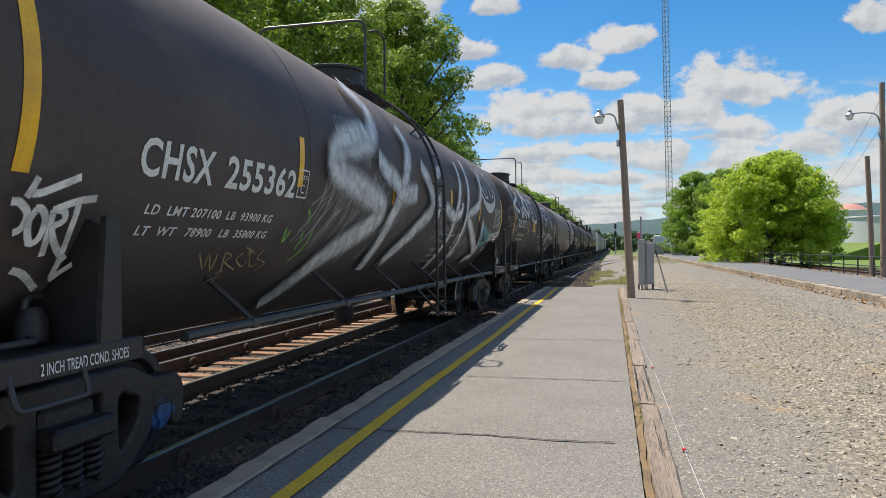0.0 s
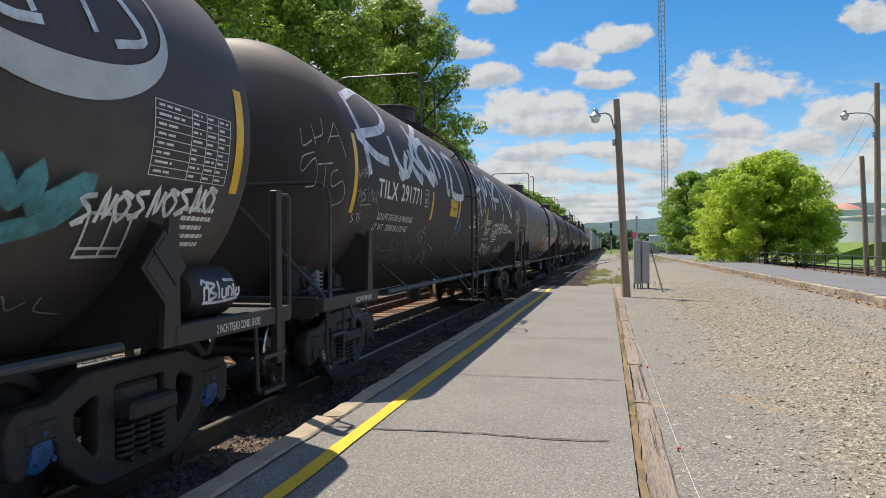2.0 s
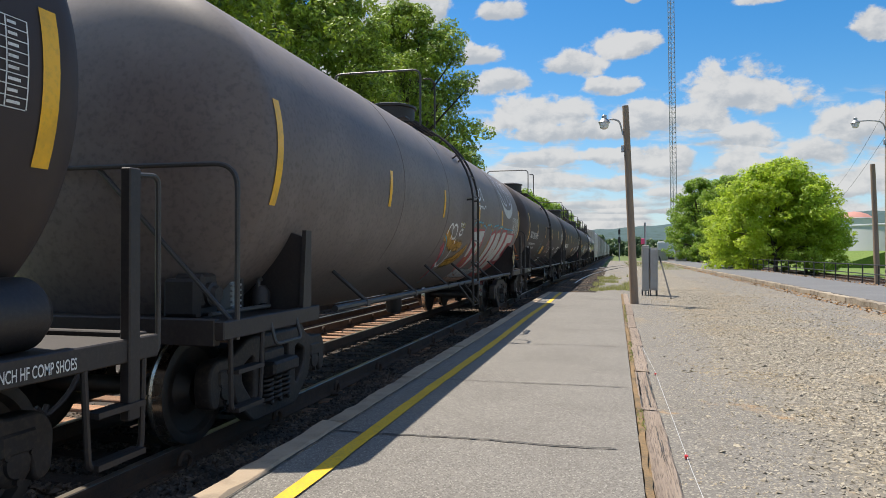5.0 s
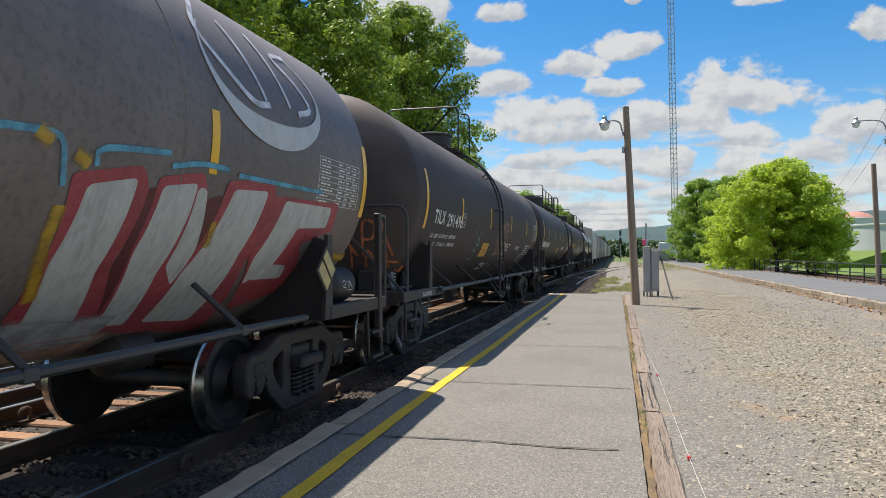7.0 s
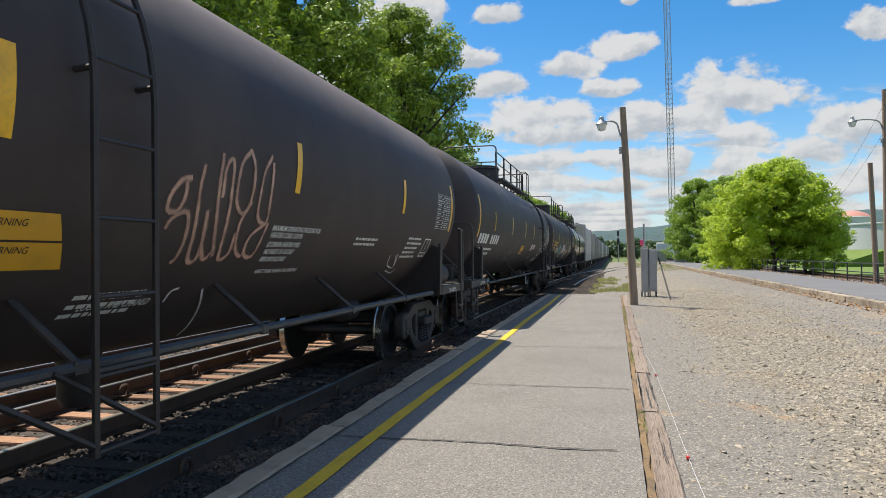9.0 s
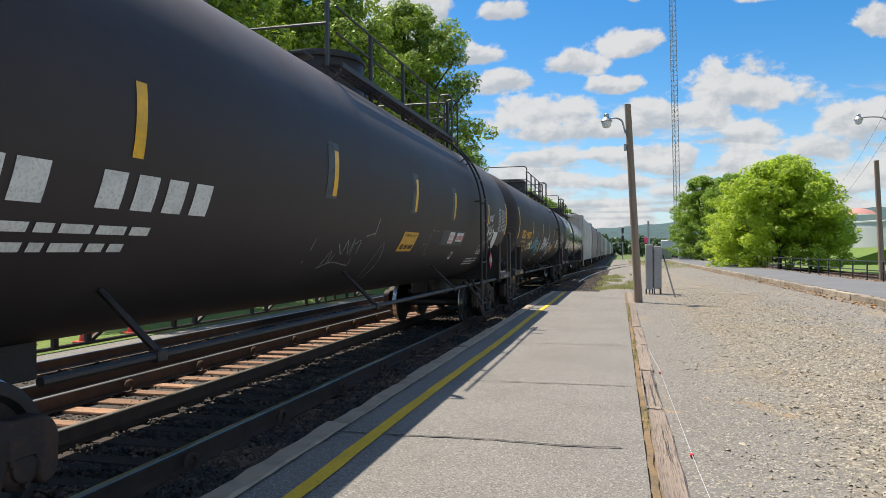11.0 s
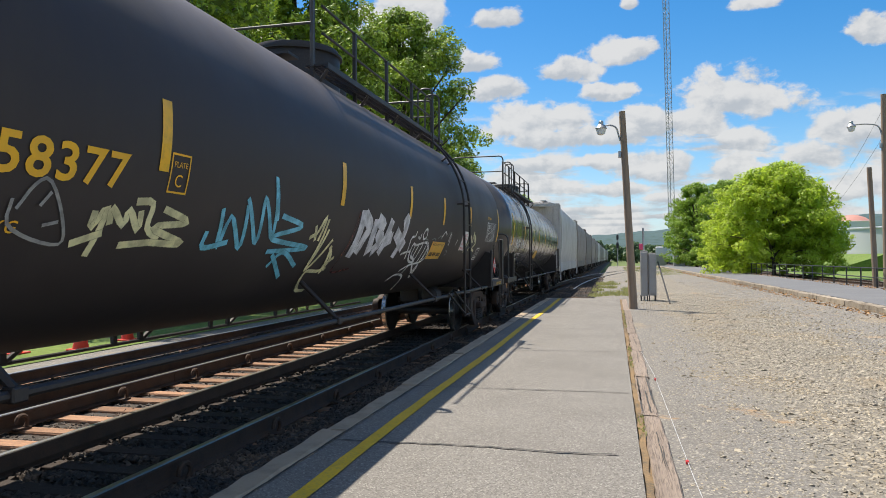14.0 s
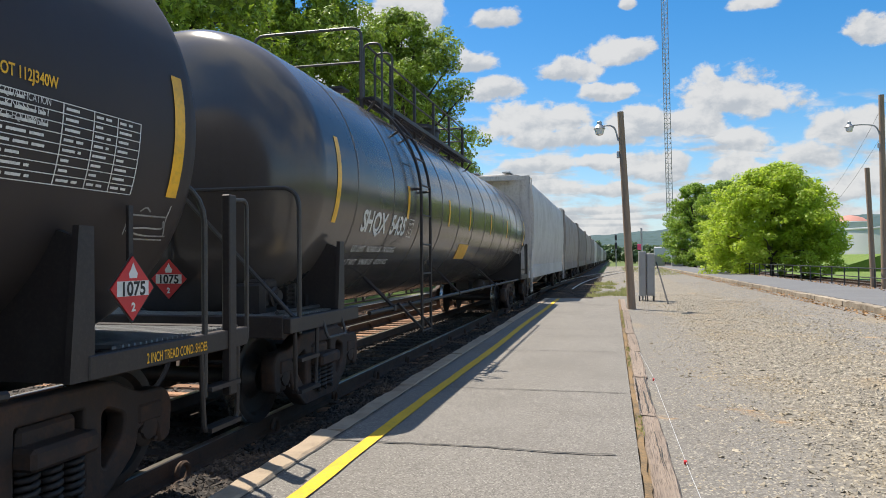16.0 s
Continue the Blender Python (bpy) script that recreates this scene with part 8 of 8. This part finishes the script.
paint("C", "yellow_spray", 0.14, "3.24,-24 3.26,-34 3.41,-48")
paint("C", "yellow_spray", 0.14, "1.73,-37 1.77,-42 1.84,-50")
paint("C", "yellow_spray", 0.14, "4.75,-25 4.79,-33")
paint("C", "yellow_spray", 0.14, "6.90,-36 7.68,-37")
paint("C", "cyan_spray", 0.055, "1.06,-14 1.16,-11 1.48,-10 1.99,-10")
paint("C", "cyan_spray", 0.055, "2.06,-12 2.24,-12 2.46,-13")
paint("C", "cyan_spray", 0.055, "2.57,-11 3.07,-10 3.16,-12")
paint("C", "cyan_spray", 0.055, "2.47,-13 2.43,-18 2.37,-24")
paint("C", "cyan_spray", 0.055, "3.16,-12 3.21,-20")
paint("C", "cyan_spray", 0.055, "3.42,-15 3.46,-11 4.05,-9")
paint("C", "cyan_spray", 0.055, "4.08,-12 4.40,-10 4.76,-10")
paint("C", "cyan_spray", 0.055, "4.90,-11 5.53,-11 6.46,-11")
paint("C", "yellow_spray", 0.13, "1.10,-9 1.13,-10 1.15,-11")
paint("C", "yellow_spray", 0.13, "1.79,-11 1.82,-12 1.85,-13")
paint("C", "yellow_spray", 0.13, "2.36,-10 2.41,-11 2.44,-12")
paint("C", "yellow_spray", 0.13, "2.98,-10 3.03,-11 3.08,-12")
paint("C", "yellow_spray", 0.13, "3.25,-13 3.31,-14 3.36,-15")
paint("C", "white_spray", 0.045, "1.28,2 1.54,3 1.45,-0 1.68,3 1.77,1")
paint("C", "white_spray", 0.04, "1.80,4 1.90,1 2.15,4 2.18,2")
paint("C", "orange_spray", 0.2, "-0.32,-30 -0.10,-31 0.20,-29 0.53,-30")
paint("C", "orange_spray", 0.2, "-0.06,-46 0.32,-45 0.66,-44 0.95,-39 1.08,-32")
paint("C", "yellow_scrawl", 0.02, "-0.15,-12 -0.12,-14 -0.10,-16")
paint("C", "yellow_scrawl", 0.02, "-0.08,-12 -0.12,-14 -0.02,-16")
paint("C", "yellow_scrawl", 0.02, "0.03,-13 -0.02,-14 0.04,-15 -0.01,-16")
paint("C", "yellow_scrawl", 0.02, "0.08,-13 0.10,-14 0.12,-15")
paint("C", "yellow_scrawl", 0.02, "0.08,-16 0.14,-16 0.20,-16")
paint("C", "yellow_scrawl", 0.02, "0.17,-13 0.20,-14 0.18,-15")
paint("C", "yellow_scrawl", 0.02, "0.22,-13 0.24,-14 0.26,-13")
# spray paint on car D
paint("D", "teal_spray", 0.05, "-2.79,-21 -2.71,-26 -2.48,-28 -2.63,-23 -2.77,-21")
paint("D", "teal_spray", 0.05, "-2.84,-25 -2.75,-28 -2.82,-32 -2.59,-33 -2.61,-40 -2.83,-41")
paint("D", "teal_spray", 0.05, "-2.72,-18 -2.66,-16")
paint("D", "teal_spray", 0.05, "-2.96,-20 -2.91,-20")
paint("D", "grey_scrawl", 0.025, "-3.50,-18 -3.31,-23 -3.21,-16 -2.82,-23 -2.71,-15 -2.45,-18")
paint("D", "grey_scrawl", 0.025, "-3.46,-31 -3.39,-24 -3.29,-33 -3.13,-30")
paint("D", "grey_scrawl", 0.025, "-3.24,-14 -3.16,-10 -2.90,-16")
paint("D", "copper_spray", 0.07, "-0.25,-13 -0.36,-14 -0.44,-18 -0.43,-22 -0.32,-22 -0.28,-18 -0.30,-14")
paint("D", "copper_spray", 0.07, "-0.38,-27 -0.35,-24 -0.20,-22 -0.11,-29 -0.09,-35 -0.13,-37")
paint("D", "copper_spray", 0.07, "-0.12,-9 -0.13,-16 -0.04,-27 0.06,-36 0.16,-36 0.11,-29 0.03,-21")
paint("D", "copper_spray", 0.07, "0.03,-21 0.13,-31 0.27,-36 0.31,-33")
paint("D", "copper_spray", 0.07, "0.10,-5 0.10,-14 0.20,-25 0.36,-35")
paint("D", "copper_spray", 0.07, "0.17,-17 0.15,-9 0.24,-6 0.28,-15 0.38,-29 0.47,-36 0.57,-34 0.52,-27")
paint("D", "copper_spray", 0.07, "0.50,-2 0.36,-7 0.37,-17 0.52,-21 0.59,-16 0.57,-7 0.49,-2")
paint("D", "copper_spray", 0.07, "0.61,-17 0.53,-24 0.63,-32 0.78,-35 0.78,-31")
paint("D", "copper_spray", 0.07, "0.84,-2 0.72,-9 0.76,-21 0.94,-23 0.90,-15 0.87,-4")
paint("D", "copper_spray", 0.07, "0.95,-23 0.77,-28 0.81,-34 0.97,-35 0.98,-28 0.98,-23")
paint("D", "white_spray", 0.03, "4.84,-35 4.99,-41 5.36,-43 5.10,-35")
paint("D", "white_spray", 0.03, "5.14,-34 5.33,-41")
paint("D", "white_spray", 0.03, "5.12,-45 5.46,-47 5.53,-44")
paint("D", "white_spray", 0.03, "0.16,-51 0.14,-47 0.22,-46")
paint("D", "white_spray", 0.03, "0.56,-47 0.79,-56 1.01,-67 1.12,-74")
# spray paint on car E
paint("E", "thin_scrawl", 0.02, "-2.59,-41 -2.52,-34 -2.43,-41 -2.37,-36")
paint("E", "thin_scrawl", 0.02, "-2.41,-31 -2.20,-36 -2.21,-29 -2.01,-36 -2.03,-28 -1.92,-37")
paint("E", "thin_scrawl", 0.02, "-1.95,-31 -1.81,-29 -1.76,-36")
paint("E", "thin_scrawl", 0.02, "-2.65,-43 -2.33,-40 -1.79,-42 -1.82,-38")
paint("E", "thin_scrawl", 0.02, "-1.70,-27 -1.42,-25")
paint("E", "thin_scrawl", 0.02, "-1.45,-18 -1.43,-27")
paint("E", "thin_scrawl", 0.02, "-0.97,-51 -1.03,-41 -0.95,-30 -0.74,-41 -0.84,-55")
paint("E", "thin_scrawl", 0.02, "-3.08,-29 -3.08,-34")
paint("E", "thin_scrawl", 0.02, "-3.09,-39 -3.10,-40")
paint("E", "grey_scrawl", 0.03, "1.56,-21 1.19,-21 1.16,-27 1.27,-37 1.42,-36")
paint("E", "grey_scrawl", 0.03, "0.85,-30 1.10,-30")
paint("E", "grey_scrawl", 0.03, "2.23,-40 2.43,-34")
paint("E", "white_spray", 0.05, "5.73,-10 5.75,-4 5.84,-8 5.89,-3 5.98,-8")
paint("E", "white_spray", 0.05, "6.01,-3 6.02,-7 6.11,-7 6.12,-2")
paint("E", "white_spray", 0.05, "6.20,-1 6.24,-3")
paint("E", "white_spray", 0.05, "5.63,-19 5.76,-21 5.77,-16 5.71,-12")
paint("E", "white_spray", 0.05, "5.80,-13 5.82,-17 5.82,-21")
paint("E", "white_spray", 0.05, "5.94,-12 5.85,-16 6.05,-19")
paint("E", "white_spray", 0.05, "5.99,-14 6.03,-18 6.14,-17 6.11,-12")
paint("E", "white_spray", 0.05, "6.24,-10 6.12,-13 6.23,-16 6.13,-19")
paint("E", "white_spray", 0.05, "6.35,-14 6.32,-19 6.31,-24")
paint("E", "white_spray", 0.05, "6.14,-26 6.14,-23 6.28,-21")
paint("E", "white_spray", 0.05, "6.34,-14 6.50,-17")
paint("E", "thin_scrawl", 0.016, "6.11,-32 6.10,-27 6.18,-32 6.19,-27")
paint("E", "thin_scrawl", 0.016, "6.13,-35 6.32,-33 6.37,-31")
paint("E", "thin_scrawl", 0.016, "4.80,-3 4.80,-11 4.79,-16")
paint("E", "thin_scrawl", 0.016, "4.84,-4 4.83,-11 4.83,-16")
paint("E", "thin_scrawl", 0.016, "4.75,-13 4.96,-14")
paint("E", "thin_scrawl", 0.016, "4.75,-16 4.86,-17 4.95,-15")
paint("E", "thin_scrawl", 0.016, "7.57,-21 7.86,-26 7.75,-30 8.01,-31 7.93,-23 7.70,-20")
# spray paint on car F
paint("F", "cream_spray", 0.062, "-5.45,-23 -5.44,-27 -5.36,-22 -5.38,-34")
paint("F", "cream_spray", 0.062, "-5.30,-26 -5.32,-22 -5.18,-26 -5.17,-22 -5.03,-27 -5.06,-22")
paint("F", "cream_spray", 0.062, "-5.13,-20 -4.97,-20 -4.95,-26 -4.79,-29")
paint("F", "cream_spray", 0.062, "-5.55,-31 -5.33,-28")
paint("F", "cream_spray", 0.062, "-4.84,-21 -4.54,-24 -4.89,-26 -4.51,-30 -4.87,-30")
paint("F", "cream_spray", 0.062, "-5.15,-31 -4.87,-30")
paint("F", "sky_spray", 0.062, "-4.15,-19 -4.04,-31 -4.01,-21 -3.71,-31 -3.81,-17")
paint("F", "sky_spray", 0.062, "-3.83,-15 -3.48,-29 -3.56,-14 -3.24,-27 -3.42,-7 -3.25,-21")
paint("F", "sky_spray", 0.062, "-4.26,-26 -4.23,-31 -3.92,-29")
paint("F", "sky_spray", 0.062, "-3.18,-19 -2.72,-22 -3.24,-27 -2.43,-30 -3.21,-32")
paint("F", "sky_spray", 0.062, "-3.04,-38 -2.88,-32 -2.45,-38")
paint("F", "sky_spray", 0.062, "-2.63,-43 -3.07,-33")
paint("F", "cream_spray", 0.056, "-2.41,-21 -2.32,-27")
paint("F", "cream_spray", 0.056, "-2.47,-26 -2.33,-24")
paint("F", "cream_spray", 0.056, "-2.36,-26 -2.22,-17 -2.24,-27")
paint("F", "cream_spray", 0.056, "-2.15,-18 -2.17,-37")
paint("F", "cream_spray", 0.056, "-2.07,-22 -2.15,-40 -1.87,-26")
paint("F", "cream_spray", 0.056, "-1.82,-29 -1.74,-40 -2.10,-41 -1.96,-50 -1.72,-51")
paint("F", "cream_spray", 0.056, "-1.85,-29 -1.68,-35 -1.72,-42")
paint("F", "cream_spray", 0.056, "-1.59,-34 -1.75,-38 -1.63,-40")
paint("F", "white_block", 0.190, "-1.19,-12 -1.17,-25 -1.19,-34")
paint("F", "white_block", 0.190, "-1.14,-14 -0.89,-19 -0.96,-24 -1.02,-32")
paint("F", "white_block", 0.190, "-0.71,-15 -0.69,-24 -0.60,-32")
paint("F", "white_block", 0.190, "-0.66,-15 -0.40,-18 -0.51,-22 -0.31,-25 -0.50,-31")
paint("F", "white_block", 0.190, "-0.10,-14 -0.17,-25 0.09,-23")
paint("F", "white_block", 0.190, "-0.08,-19 -0.20,-32")
paint("F", "white_block", 0.190, "0.42,-16 0.58,-13 0.49,-34")
paint("F", "white_block", 0.190, "0.16,-20 0.75,-28")
paint("F", "dark_red", 0.037, "-1.33,-13 -1.37,-28 -1.42,-41 -0.90,-40")
paint("F", "thin_scrawl", 0.027, "-6.04,-22 -6.02,-27 -5.84,-30 -5.63,-31 -5.65,-27 -5.83,-18 -5.93,-19 -6.00,-24")
paint("F", "thin_scrawl", 0.027, "-5.86,-23 -5.81,-20")
paint("F", "thin_scrawl", 0.027, "-5.80,-27 -5.70,-26")
paint("F", "white_spray", 0.037, "4.05,-20 3.95,-24")
paint("F", "white_spray", 0.037, "1.80,-24 1.97,-24 2.12,-27 2.13,-34 2.02,-38")
paint("F", "white_spray", 0.037, "2.09,-38 2.19,-49")
paint("F", "white_spray", 0.037, "3.07,-18 2.92,-16 2.75,-20")
paint("F", "white_spray", 0.037, "3.31,-22 3.36,-16 3.43,-25")
paint("F", "cream_spray", 0.056, "4.90,-22 4.94,-29 5.18,-17 5.29,-28")
paint("F", "cream_spray", 0.056, "5.15,-16 5.45,-21 5.37,-13 5.65,-21")
paint("F", "cream_spray", 0.056, "5.53,-15 5.79,-21 5.62,-26 5.90,-28")
paint("F", "white_spray", 0.05, "0.81,-32 0.94,-31 1.21,-30")
paint("F", "white_spray", 0.05, "1.14,-35 1.02,-27 0.99,-22 1.15,-21 1.17,-18")
paint("F", "white_spray", 0.05, "1.31,-21 1.45,-22 1.44,-19")
paint("F", "white_spray", 0.05, "1.57,-18 1.56,-20 1.64,-22 1.77,-21 1.74,-17 1.65,-16 1.57,-18")
paint("F", "white_spray", 0.05, "1.21,-25 1.18,-28 1.30,-34 1.52,-37 1.75,-37")
paint("F", "white_spray", 0.05, "1.19,-25 1.38,-26 1.85,-24 2.16,-28 2.26,-33 2.11,-37 1.61,-39 1.30,-43")
paint("F", "white_spray", 0.05, "1.34,-26 1.35,-32 1.54,-35")
paint("F", "white_spray", 0.05, "1.52,-25 1.50,-33 1.68,-36")
paint("F", "white_spray", 0.05, "1.71,-25 1.68,-32 1.69,-38")
paint("F", "white_spray", 0.05, "1.94,-25 1.92,-32 1.92,-37")
paint("F", "white_spray", 0.05, "2.09,-27 2.07,-35 2.06,-43 2.15,-48")
paint("F", "white_spray", 0.05, "1.60,-39 1.56,-43 1.52,-46")
paint("F", "white_spray", 0.05, "1.72,-38 2.06,-45 2.23,-49 2.10,-39")
paint("F", "white_spray", 0.05, "1.06,-50 1.22,-46 1.55,-46 1.77,-49 1.91,-59")
paint("F", "grey_scrawl", 0.03, "1.73,-24 1.81,-22 1.95,-23 1.93,-26 2.04,-25")
paint("F", "grey_scrawl", 0.03, "2.14,-22 2.28,-21 2.40,-22 2.35,-23")
paint("F", "grey_scrawl", 0.03, "2.50,-21 2.63,-19 2.76,-21")
paint("F", "grey_scrawl", 0.03, "3.11,-19 3.27,-16 3.44,-18 3.32,-23 3.34,-27")
paint("F", "grey_scrawl", 0.03, "3.46,-32 3.57,-30 3.38,-28")
paint("F", "thin_scrawl", 0.014, "7.95,-28 7.94,-24 7.91,-21")
paint("F", "thin_scrawl", 0.014, "7.93,-23 8.11,-23 8.30,-23")
paint("F", "thin_scrawl", 0.014, "7.96,-27 8.14,-28 8.37,-28")
paint("F", "thin_scrawl", 0.014, "8.32,-20 8.31,-24 8.35,-28")
paint("F", "thin_scrawl", 0.014, "7.96,-23 7.99,-26 8.13,-26 8.30,-26 8.29,-24")
paint("F", "thin_scrawl", 0.014, "8.03,-22 8.08,-21 8.13,-22")
paint("F", "thin_scrawl", 0.014, "8.01,-29 8.17,-29 8.35,-29")


def ribbon(name, colour, width, rows, parent):
    """A stroke over any surface. rows: its points with the surface's outward direction at each."""
    bm = bmesh.new()
    uv = bm.loops.layers.uv.new("uv")
    grid = []
    for i, (p, out) in enumerate(rows):
        way = (rows[min(i + 1, len(rows) - 1)][0] - rows[max(i - 1, 0)][0]).normalized()
        side = out.cross(way).normalized()
        grid.append([(bm.verts.new(p + side * width * (j / 2 - 0.5)), (i * 0.3, j / 2)) for j in range(3)])
    for a, b in zip(grid, grid[1:]):
        for j in range(2):
            f = bm.faces.new((a[j][0], a[j + 1][0], b[j + 1][0], b[j][0]))
            for loop, c in zip(f.loops, (a[j][1], a[j + 1][1], b[j + 1][1], b[j][1])):
                loop[uv].uv = c
    return part(name, bm, MAT[colour], parent)


def smooth_line(path, n=6):
    """A rounded line through "a,b" points."""
    q = [Vector(tuple(float(v) for v in p.split(","))) for p in path.split()]
    q = [q[0] * 2 - q[1]] + q + [q[-1] * 2 - q[-2]]
    out = []
    for a, b, c, d in zip(q, q[1:], q[2:], q[3:]):
        for i in range(n):
            t = i / n
            out.append(0.5 * (2 * b + (c - a) * t + (2 * a - 5 * b + 4 * c - d) * t * t + (3 * b - a - 3 * c + d) * t ** 3))
    return out + [q[-2]]


def head_stroke(key, colour, width, path):
    """A scrawl on a tank's front head; path: across and height over the rails."""
    i = "ABCDEFG".index(key)
    L = (JOINTS[i + 1] - JOINTS[i]) / 2 - 1.18
    rows = []
    for p in smooth_line(path):
        r = math.hypot(p.x, p.y - TANK_Z)
        a = math.acos(min(1.0, (r / TANK_R) ** 1.25))
        out = Vector((p.x * 0.5, -1.0, (p.y - TANK_Z) * 0.5)).normalized()
        rows.append((Vector((p.x, -(L + 0.52 * math.sin(a)), p.y)) + out * 0.012, out))
    ribbon("graffiti_stroke", colour, width, rows, cars[key])


for path in ("0.50,1.62 0.47,2.02 0.62,2.10 0.66,1.95 0.55,1.86 0.70,1.60", "0.78,1.60 0.80,2.08 0.96,2.05 0.92,1.86 0.80,1.84", "0.98,1.58 1.02,2.16 1.16,1.60", "0.98,1.80 1.12,1.82",
             "0.60,1.42 0.62,1.72", "0.78,1.40 0.84,1.68 0.94,1.50", "0.96,1.46 1.08,1.52 1.22,1.50", "1.06,1.40 1.08,1.66", "1.12,1.42 1.18,1.38 1.26,1.46"):
    head_stroke("D", "rust_scrawl", 0.06, path)


def barrel_stroke(key, colour, width, path):
    """A tag on the air reservoir of the end deck; path: along and degrees round it."""
    i = "ABCDEFG".index(key)
    half = (JOINTS[i + 1] - JOINTS[i]) / 2
    rows = []
    for p in smooth_line(path):
        a = radians(p.y)
        out = Vector((math.cos(a), 0, math.sin(a)))
        rows.append((Vector((1.2, half - 1.36 + p.x, 1.285)) + out * 0.206, out))
    ribbon("graffiti_stroke", colour, width, rows, cars[key])


for path in ("-0.26,18 -0.22,28 -0.18,14 -0.23,8 -0.22,-24", "-0.17,26 -0.16,-18", "-0.16,22 -0.08,16 -0.15,4 -0.06,-6 -0.15,-16", "-0.03,24 -0.02,-14", "0.02,8 0.02,-10 0.07,-12 0.08,8", "0.11,-12 0.11,8 0.16,4 0.16,-12",
             "0.06,26 0.20,24", "0.19,16 0.19,-12", "0.24,6 0.21,-8 0.26,-10 0.27,8", "-0.24,-20 0.0,-22 0.25,-16"):
    barrel_stroke("A", "white_spray", 0.032, path)
for path in ("-0.16,8 -0.10,14 -0.06,4 -0.14,-4 -0.04,-10", "-0.02,10 0.04,-8 0.06,10 0.10,-6", "0.02,14 0.14,-14 0.0,-16"):
    barrel_stroke("C", "white_spray", 0.012, path)


def placard_holder(key, y, z, material, label):
    """A diamond-shaped steel frame for a hazard placard beside the end deck."""
    p = part("placard_holder", boxes((-0.008, 0.008, -0.17, 0.17, -0.17, 0.17), bevel=0.004), MAT["frame"], cars[key], "diamond placard frame", m=pose(1.53, y, z) @ pose(0, 0, 0, 45, 0, 0))
    part("plate", boxes((0.0085, 0.0125, -0.14, 0.14, -0.14, 0.14)), MAT[material], p, label)
    part("bar", boxes((0.013, 0.02, -0.012, 0.012, -0.17, 0.17)), MAT["frame"], p)


placard_holder("A", 6.60, 1.50, "frame", "empty black placard plate")
placard_holder("C", 6.52, 1.47, "cream_plate", "weathered yellow placard plate")


# ---------------------------------------------------------------- what moves
def motions():
    """The train rolls towards the camera at an even pace; its wheels turn with it."""
    for car, middle in STARTS:
        walk(car, [(t, pose(TRACK_X, middle - SPEED * t, RAIL_Z)) for t in (0, 4, 8, 12, CLIP)])
    steps = int(CLIP * 10)
    for car, ws, y in sets:
        if car.name.startswith("covered") and car is not hop:
            continue
        walk(ws, [(k / 10, pose(0, y, 0.457, math.degrees(SPEED * k / 10 / 0.457), 0, 0)) for k in range(steps + 1)])


motions()
